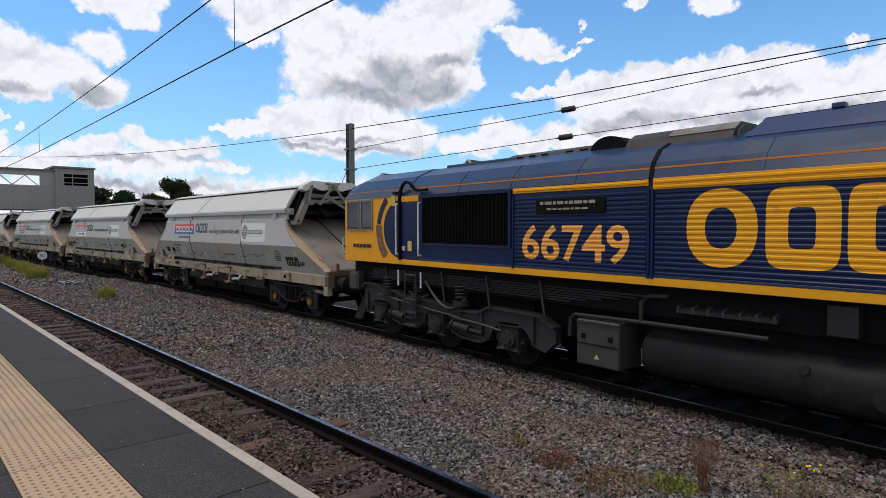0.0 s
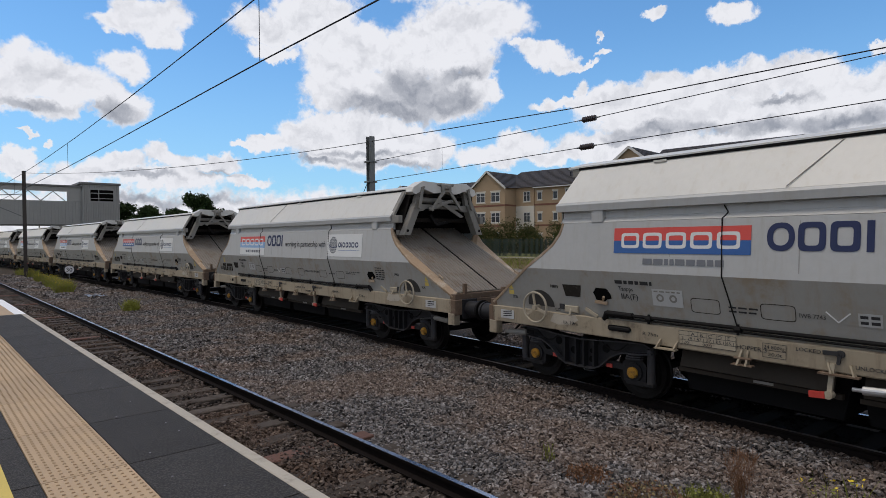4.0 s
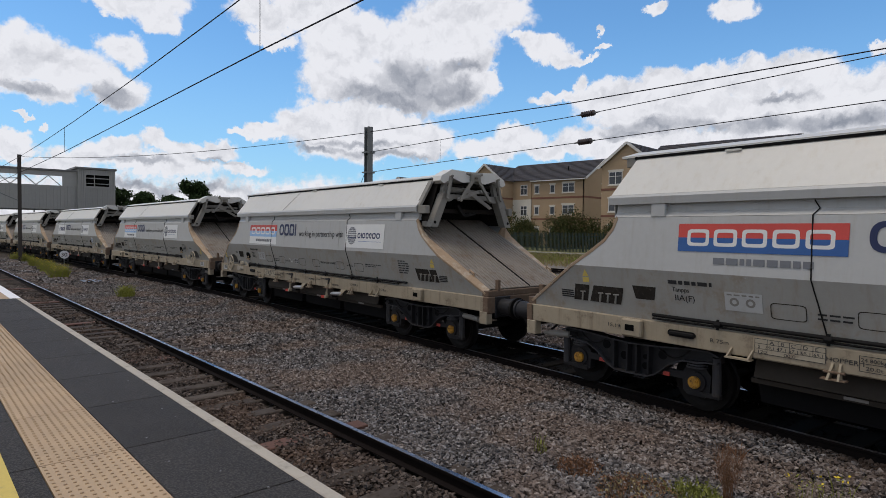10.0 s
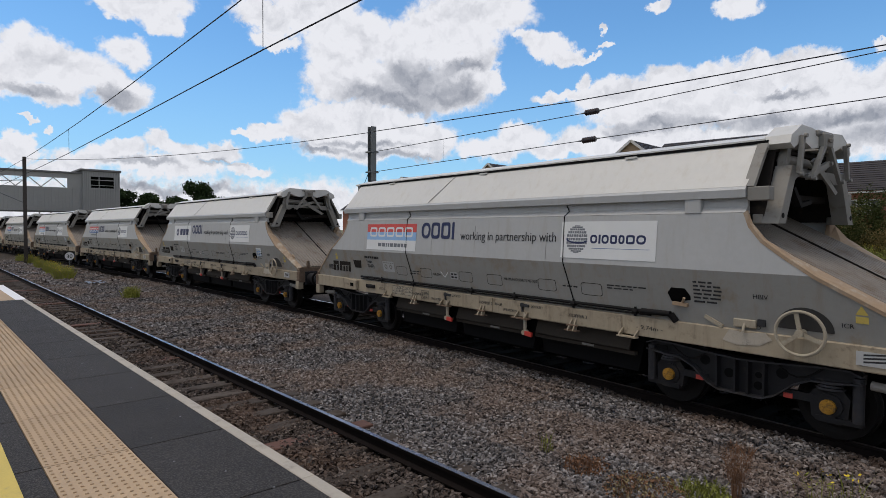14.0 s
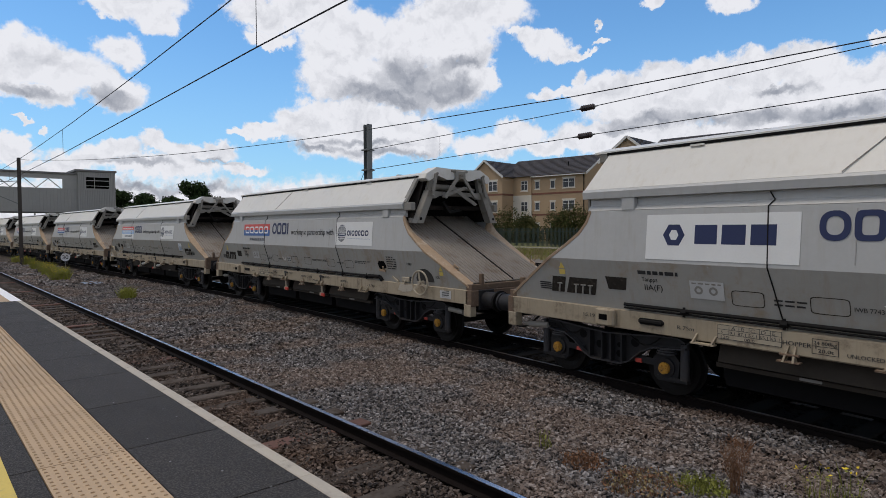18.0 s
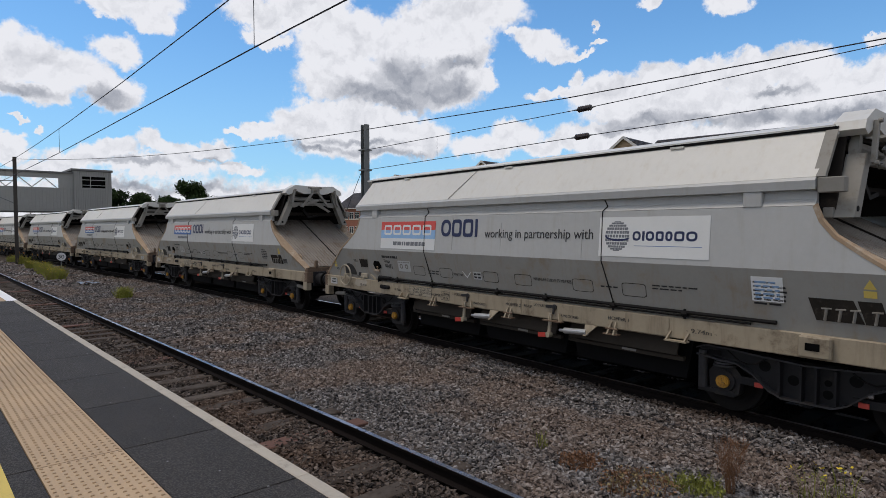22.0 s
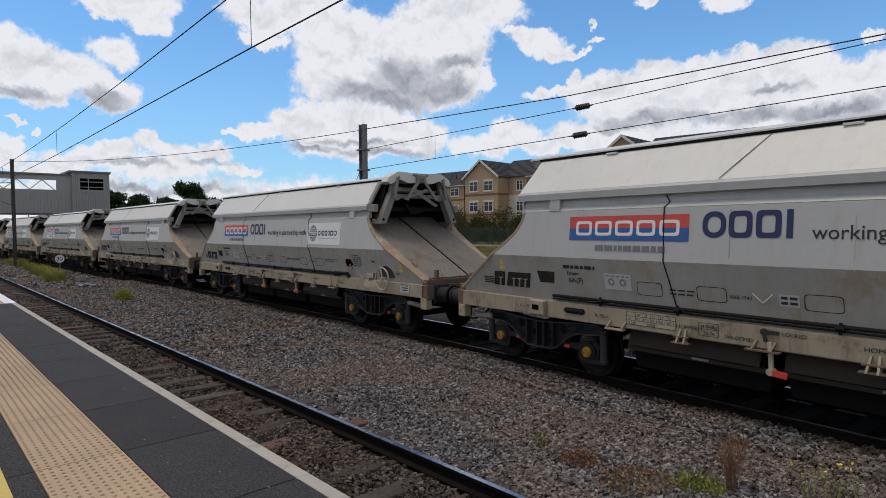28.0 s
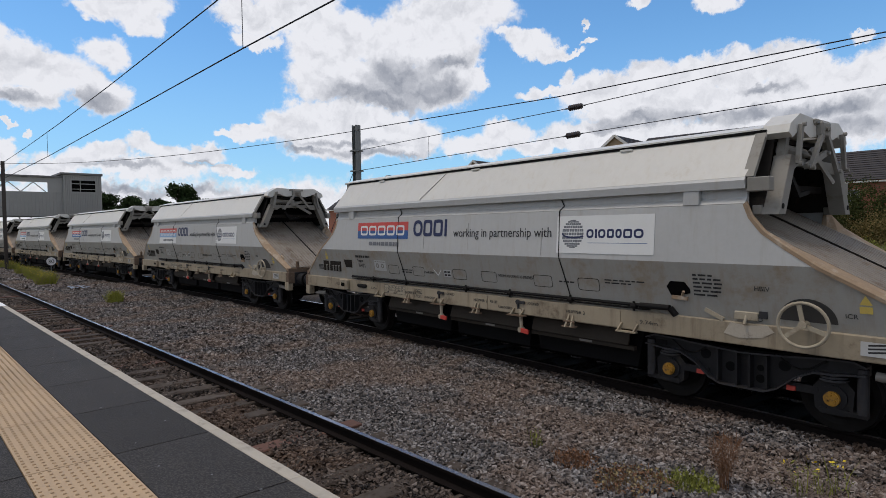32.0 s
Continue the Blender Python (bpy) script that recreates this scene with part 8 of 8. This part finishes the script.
def build_overhead():
    far = build_mast("line_mast", 6.45, 53.4, 8.15, "slim rusty brown steel mast of the overhead line", 0.22, "mast_rust")
    bm = bmesh.new()
    rod(bm, (-0.1, 0, 6.75), (-3.0, 0, 6.5), 0.03, 8)
    rod(bm, (-0.1, 0, 5.0), (-3.0, 0, 6.45), 0.03, 8)
    rod(bm, (-1.5, 0, 5.75), (-3.3, 0, 5.25), 0.02, 8)
    part("cantilever", bm, "mast", far)
    near = build_mast("line_mast", 14.69, 19.63, 7.12, "grey steel mast with cross clamps and a stay", 0.26)
    for z in (6.36, 5.48):
        part("clamp", cube(-0.22, 0.22, -0.17, 0.17, z, z + 0.06), "mast", near)
    bm = bmesh.new()
    rod(bm, (-0.1, 0.1, 5.5), (-1.3, 1.2, 1.2), 0.012, 6)
    part("stay", bm, "wire", near)
    # platform track: contact wire, sagging carrier wire, droppers
    def carrier(y):
        return 5.43 + 0.36 * ((y - 28) / 20) ** 2
    wire("contact_wire", [(3.4, -12, 4.99), (3.4, 6.96, 4.955), (3.4, 19.5, 4.80), (3.4, 53.4, 4.75), (3.4, 110, 4.75)], 0.009)
    wire("carrier_wire", [(3.4, y, carrier(y)) for y in (3, 8, 13, 18, 23, 28, 33, 38, 43, 48, 53)], 0.009)
    wire("carrier_wire", [(3.4, 3, 6.0), (3.4, -20, 5.6)], 0.009)
    wire("carrier_wire", [(3.4, 53, 6.0), (3.4, 80, 5.43), (3.4, 108, 6.0)], 0.011)
    for y, z in ((6.96, 4.955), (19.4, 4.80), (31.0, 4.80), (42.0, 4.77)):
        wire("dropper", [(3.4, y, z), (3.4, y, carrier(y))], 0.005, label="thin vertical dropper wire between lines")
    # lines beyond the train, from the near mast
    wire("earth_wire", [(14.69, 19.63, 6.90), (15.94, 10.23, 6.88), (17.03, 1.98, 7.1), (19.5, -16, 7.6)], 0.016)
    wire("earth_wire", [(6.45, 53.4, 8.0), (14.69, 19.63, 6.88)], 0.014, sag=0.45)
    wire("feeder_wire", [(14.69, 19.5, 6.0), (16.03, 9.53, 6.45), (17.03, 1.98, 6.97), (19.4, -16, 7.7)], 0.012)
    wire("feeder_wire", [(14.69, 19.5, 5.12), (16.02, 9.62, 5.55), (17.04, 1.94, 5.85), (19.4, -16, 6.2)], 0.012)
    wire("dropper", [(15.2, 15.6, 6.17), (15.2, 15.6, 5.3)], 0.005, label="thin vertical dropper wire between lines")
    d = Vector((1.34, -10, 0.45)).normalized()
    turn = d.to_track_quat("X", "Z").to_matrix().to_4x4()
    for at in ((16.03, 9.53, 6.45), (16.02, 9.62, 5.55)):
        insulator(Matrix.Translation(at) @ turn @ Matrix.Scale(0.62, 4), "dark ribbed insulator strung in a wire")


def build_sign():
    e = thing("speed_sign", "round white speed sign with black number on a post", "sign", "", pose(7.525, 43.24, -0.25))
    bm = bmesh.new()
    rod(bm, (0, 0, 0), (0, 0, 1.05), 0.03, 8)
    part("post", bm, "mast", e)
    bm = bmesh.new()
    rod(bm, (0, -0.04, 1.0), (0, -0.06, 1.0), 0.29, 26)
    part("sign_rim", bm, "black_ink", e)
    bm = bmesh.new()
    rod(bm, (0, -0.06, 1.0), (0, -0.066, 1.0), 0.262, 26)
    part("sign_face", bm, "white_clean", e)
    lettering("sign_number", "30", 0.36, "black_ink", e, Matrix.Translation((-0.19, -0.07, 0.875)) @ pose(0, 0, 0, 90, 0, 0))


def build_fence():
    e = thing("palisade_fence", "dark green steel palisade fence before the hedge", "fence", "", pose(47, 20, 0.55))
    pale = None
    n = 270
    for i in range(n):
        y = i * 0.16
        if pale is None:
            bm = bmesh.new()
            prism(bm, [(-0.035, 0), (0.035, 0), (0.035, 1.85), (0.0, 1.98), (-0.035, 1.85)], -0.012, 0.012, "x")
            pale = part("pale", bm, "fence_green", e)
        else:
            twin(pale, e, pose(0, y, 0))
    for z in (0.35, 1.55):
        part("rail", cube(0.01, 0.06, -0.1, n * 0.16, z, z + 0.07), "fence_green", e)
    for i in range(16):
        part("post", cube(0.05, 0.15, i * 2.75, i * 2.75 + 0.1, -0.3, 1.9), "fence_green", e)


def build_scenery():
    build_overhead()
    build_sign()
    build_footbridge()
    label = "three-storey orange brick flats with dark tiled gabled roof"
    build_house(54.6, 13.1, 0.9, label)
    build_house(58.6, 35.1, 0.85, label)
    build_house(62.5, 57.5, 0.85, label)
    build_low_house(60.0, 5.6, 0.8, "low red brick house with dark tiled roof", 7.0)
    build_low_house(57.0, 76.0, 0.8, "red brick house with dark tiled roof", 9.0)
    build_fence()
    # hedge and bushes
    rng = random.Random(3)
    green = "dense dark green bush behind the railway"
    for i in range(13):
        y = 22 + i * 3.0
        build_bush(50 + rng.random() * 1.5, y, 0.7, 4.2, 2.6, 3.9 + rng.random() * 1.1, 40 + i, green, n=7500, size=0.09)
    for i, (x, y, w, h) in enumerate(((47.5, 13.2, 5, 5.0), (48.5, 16.6, 5, 5.4), (49, 20.2, 5, 4.7), (49.5, 10.4, 4.4, 5.5), (51, 24, 4, 4.6))):
        build_bush(x, y, 0.6, w, 4.0, h, 70 + i, "tall sprawling bush with dry patches", n=17000, size=0.085)
    build_bush(55, 6.6, 0.7, 4.2, 3.4, 6.1, 90, "rounded dark green bush beside a house", ("leaf", "leaf_far"), n=14000, size=0.085)
    for i in range(9):
        build_bush(45.2 + rng.random() * 0.9, 4.5 + i * 1.5, 0.45, 1.9, 1.1, 0.95 + 0.5 * rng.random(), 150 + i, "low yellow-green weeds at the foot of the hedge", ("grass", "leaf"), 900, 0.05)
    for i in range(7):
        build_bush(32.5 + rng.random() * 6.5, 3.0 + i * 2.0, -0.1, 1.0, 0.9, 0.4 + 0.25 * rng.random(), 170 + i, "small green weeds in the gravel", ("leaf", "grass"), 420, 0.04)
    for i in range(6):
        build_bush(51 + (i % 2) * 2.5, 9.5 - i * 1.7, 0.6, 2.8, 2.2, 4.3 - 0.3 * i, 95 + i, "brownish scrub on the bank", ("leaf_dry", "leaf"), 3800, 0.07)
    # trees on the skyline, beyond the footbridge and beyond the houses
    for i, (x, y, h, w) in enumerate(((31, 128, 10.6, 8), (35, 128, 10.1, 7), (39.2, 125, 9.4, 7), (42.2, 124, 9.3, 7), (45.6, 124, 12.3, 5.6), (49.5, 124, 9.8, 7), (56, 128, 9.4, 9), (26, 132, 9.6, 8), (64, 124, 9.6, 9))):
        build_tree(x, y, 0.3, h, w, 120 + i, "dark green tree on the skyline")
    # tufts and weeds
    build_weed(6.3, 24.4, 0.28, 0.46, 800, (("grass_lime", 1.0),), 1, "green grass tuft in the ballast")
    for i, (x, y, r) in enumerate(((6.0, 35.9, 0.42), (6.35, 38.2, 0.50), (6.25, 40.6, 0.40), (6.6, 43.8, 0.45), (6.5, 47.0, 0.35), (6.8, 53.5, 0.45), (6.9, 58, 0.60))):
        build_weed(x, y, r, 0.60, 1100, (("grass_lime", 0.9), ("grass_dry", 0.2)), 10 + i, "yellow-green weeds between the tracks", 160)
    build_dead_weed(6.02, 1.86, 0.62, 30)
    build_weed(5.85, 2.12, 0.26, 0.15, 260, (("grass", 1.0),), 31, "low green weeds in the ballast")
    build_weed(6.45, 1.30, 0.17, 0.36, 20, (("grass", 1.0),), 32, "ragwort with small yellow flowers", 13)
    build_weed(6.66, 1.02, 0.19, 0.34, 20, (("grass", 1.0),), 33, "ragwort with small yellow flowers", 15)
    build_weed(5.66, 3.95, 0.09, 0.28, 18, (("grass", 1.0),), 34, "thin green weed in the ballast")
    build_weed(5.58, 3.35, 0.26, 0.11, 260, (("weed_brown", 1.0),), 35, "dry brown grass in the ballast")
    build_weed(5.50, 2.6, 0.40, 0.12, 520, (("weed_brown", 0.7), ("grass_dry", 0.4)), 36, "dry brown grass in the ballast")
    for i, (x, y, r) in enumerate(((15.2, 3.2, 0.5), (17.5, 5.5, 0.6), (19.0, 2.6, 0.7), (20.4, 7.0, 0.6), (16.4, 0.6, 0.4))):
        build_weed(x, y, r, 0.34, 240, (("grass", 0.7), ("leaf", 0.5)), 130 + i, "straggling green weeds beside the tracks")
    # meadow beyond the further tracks
    for i, (n, x0, x1, h, mat) in enumerate(((20000, 38.6, 45.8, 0.42, "grass"), (9000, 38.6, 45.6, 0.50, "grass_dry"), (1600, 27.5, 31, 0.20, "grass"), (7000, 40.4, 45.8, 0.46, "leaf"), (3500, 33, 39.5, 0.28, "grass_dry"), (1800, 34, 39.5, 0.26, "grass"))):
        o = new("meadow_grass", blades("meadow_grass", n, rect(x0, x1, 2, 42, -0.3 if x0 < 30 else 0.1), h, mat, 60 + i, 0.03, 0.3))
        o.scale = (ACROSS, LONG, HIGH)
        o.location.y = LEAN * (x0 + x1) / 2
        tagged(o, "tall rough grass beyond the tracks", "grass", "", "stuff")
    for i, (x, y) in enumerate(((46, 8.5), (46.5, 6.5), (45.5, 10.5), (38, 13.0), (37, 14.5))):
        build_weed(x, y, 1.1, 1.3, 500, (("grass", 1.0),), 80 + i, "tall weeds with yellow flowers", 260).location.z = 0.24
    for i, (x, y, h) in enumerate(((31.9, 14.6, 1.1), (33.2, 13.6, 1.35), (34.6, 13.0, 1.5), (36.0, 12.0, 1.2), (38.5, 13.6, 1.5), (40.5, 12.4, 1.4), (42.0, 15.0, 1.6))):
        build_weed(x, y, 0.9, h, 800, (("leaf", 0.6), ("grass", 0.6)), 190 + i, "tall green weeds in the rough ground", 40)
    # posts, boulders, kerbs beyond
    def post(x, y, z, r, h, mat, label, cap=None):
        e = thing("marker_post", label, "post", "", pose(x, y, z))
        bm = bmesh.new()
        rod(bm, (0, 0, 0), (0, 0, h), r, 14, r * 0.95)
        part("post", bm, mat, e)
        if cap:
            bm = bmesh.new()
            rod(bm, (0, 0, h * 0.74), (0, 0, h * 0.88), r * 1.06, 14)
            part("band", bm, cap, e)
    post(28.3, 4.1, -0.4, 0.13, 1.25, "soot", "dark bollard with a pale top", "concrete")
    post(24.0, 8.6, -0.4, 0.09, 1.2, "soot", "dark iron post beside the track")
    e = thing("location_cabinet", "slim white equipment post on the grass", "cabinet", "", pose(31.0, 9.3, -0.4))
    part("post", cube(-0.045, 0.045, -0.045, 0.045, 0, 1.0), "white_paint", e)
    part("box", cube(-0.10, 0.10, -0.12, 0.12, 1.0, 1.5, 0.03), "white_paint", e)
    rng = random.Random(9)
    for i in range(9):
        e = thing("boulder", "pale grey boulder in the grass", "boulder", "boulders before the bushes", pose(45.6 + rng.random() * 0.6, 9.2 + i * 1.15, 0.55))
        bm = bmesh.new()
        bmesh.ops.create_icosphere(bm, subdivisions=2, radius=0.72)
        for v in bm.verts:
            v.co *= 1 + 0.28 * noise.noise(v.co * 1.7 + Vector((i * 5, 0, 0)))
            v.co.z *= 0.85
        part("rock", bm, "rock", e)
    for x, z in ((39.9, 0.12), (44.8, 0.36)):
        tagged(link_mesh("cable_trough", cube(x * ACROSS, x * ACROSS + 0.4, -30, 60, z * HIGH, z * HIGH + 0.2, 0.02), "concrete"), "pale concrete cable trough in the grass", "trough", "", "structure")
    e = thing("timber_pile", "dark stacked sleepers before the bushes", "timber", "", pose(46.6, 10.2, 0.5))
    for i in range(5):
        part("timber", cube(-0.15, 0.15, -1.3 + 0.1 * i, 1.2 - 0.15 * i, 0.28 * i, 0.28 * i + 0.25, 0.02), "soot", e)
    # litter on the ballast
    e = thing("litter", "crumpled pale blue plastic sheet on the ballast", "litter", "", pose(6.75, 32.3, -0.2))
    bm = bmesh.new()
    bmesh.ops.create_grid(bm, x_segments=10, y_segments=6, size=0.4)
    for v in bm.verts:
        v.co.z = 0.07 * noise.noise(v.co * 5) + 0.06
        v.co.y *= 1.6
    bmesh.ops.solidify(bm, geom=bm.faces[:], thickness=0.01)
    part("sheet", bm, "litter_sheet", e)


build_scenery()
WAGON_LIST = build_train()
LOCO_OB, LOCO_AXLES = build_loco()
true_size(LOCO_OB)


def motions():
    """The train rolls past and speeds up a little; every axle turns."""
    times = [i / 2 for i in range(65)]
    for k, w in enumerate(WAGON_LIST):
        walk(w, [(t, on_track(train_at(t) + PITCH * k + MARK, 4.88)) for t in times])
        for o in w.children:
            if o.name.startswith("wheelset"):
                x = o.matrix_basis.translation.x
                walk(o, wheel_rows(0.445 * HIGH, x, 0.445 * HIGH))
    # the rear cab end runs 4.22 m before the first wagon's mark; the body's middle is half its length further
    long = LOCO * LONG
    walk(LOCO_OB, [(t, on_track(train_at(t) - 4.273 - long / 2, long / 2 - 3.44) @ Matrix.Translation((-long / 2, 0, 0))) for t in times])
    for o in LOCO_AXLES:
        walk(o, wheel_rows(0.53 * HIGH, o.matrix_basis.translation.x, 0.53 * HIGH))


motions()
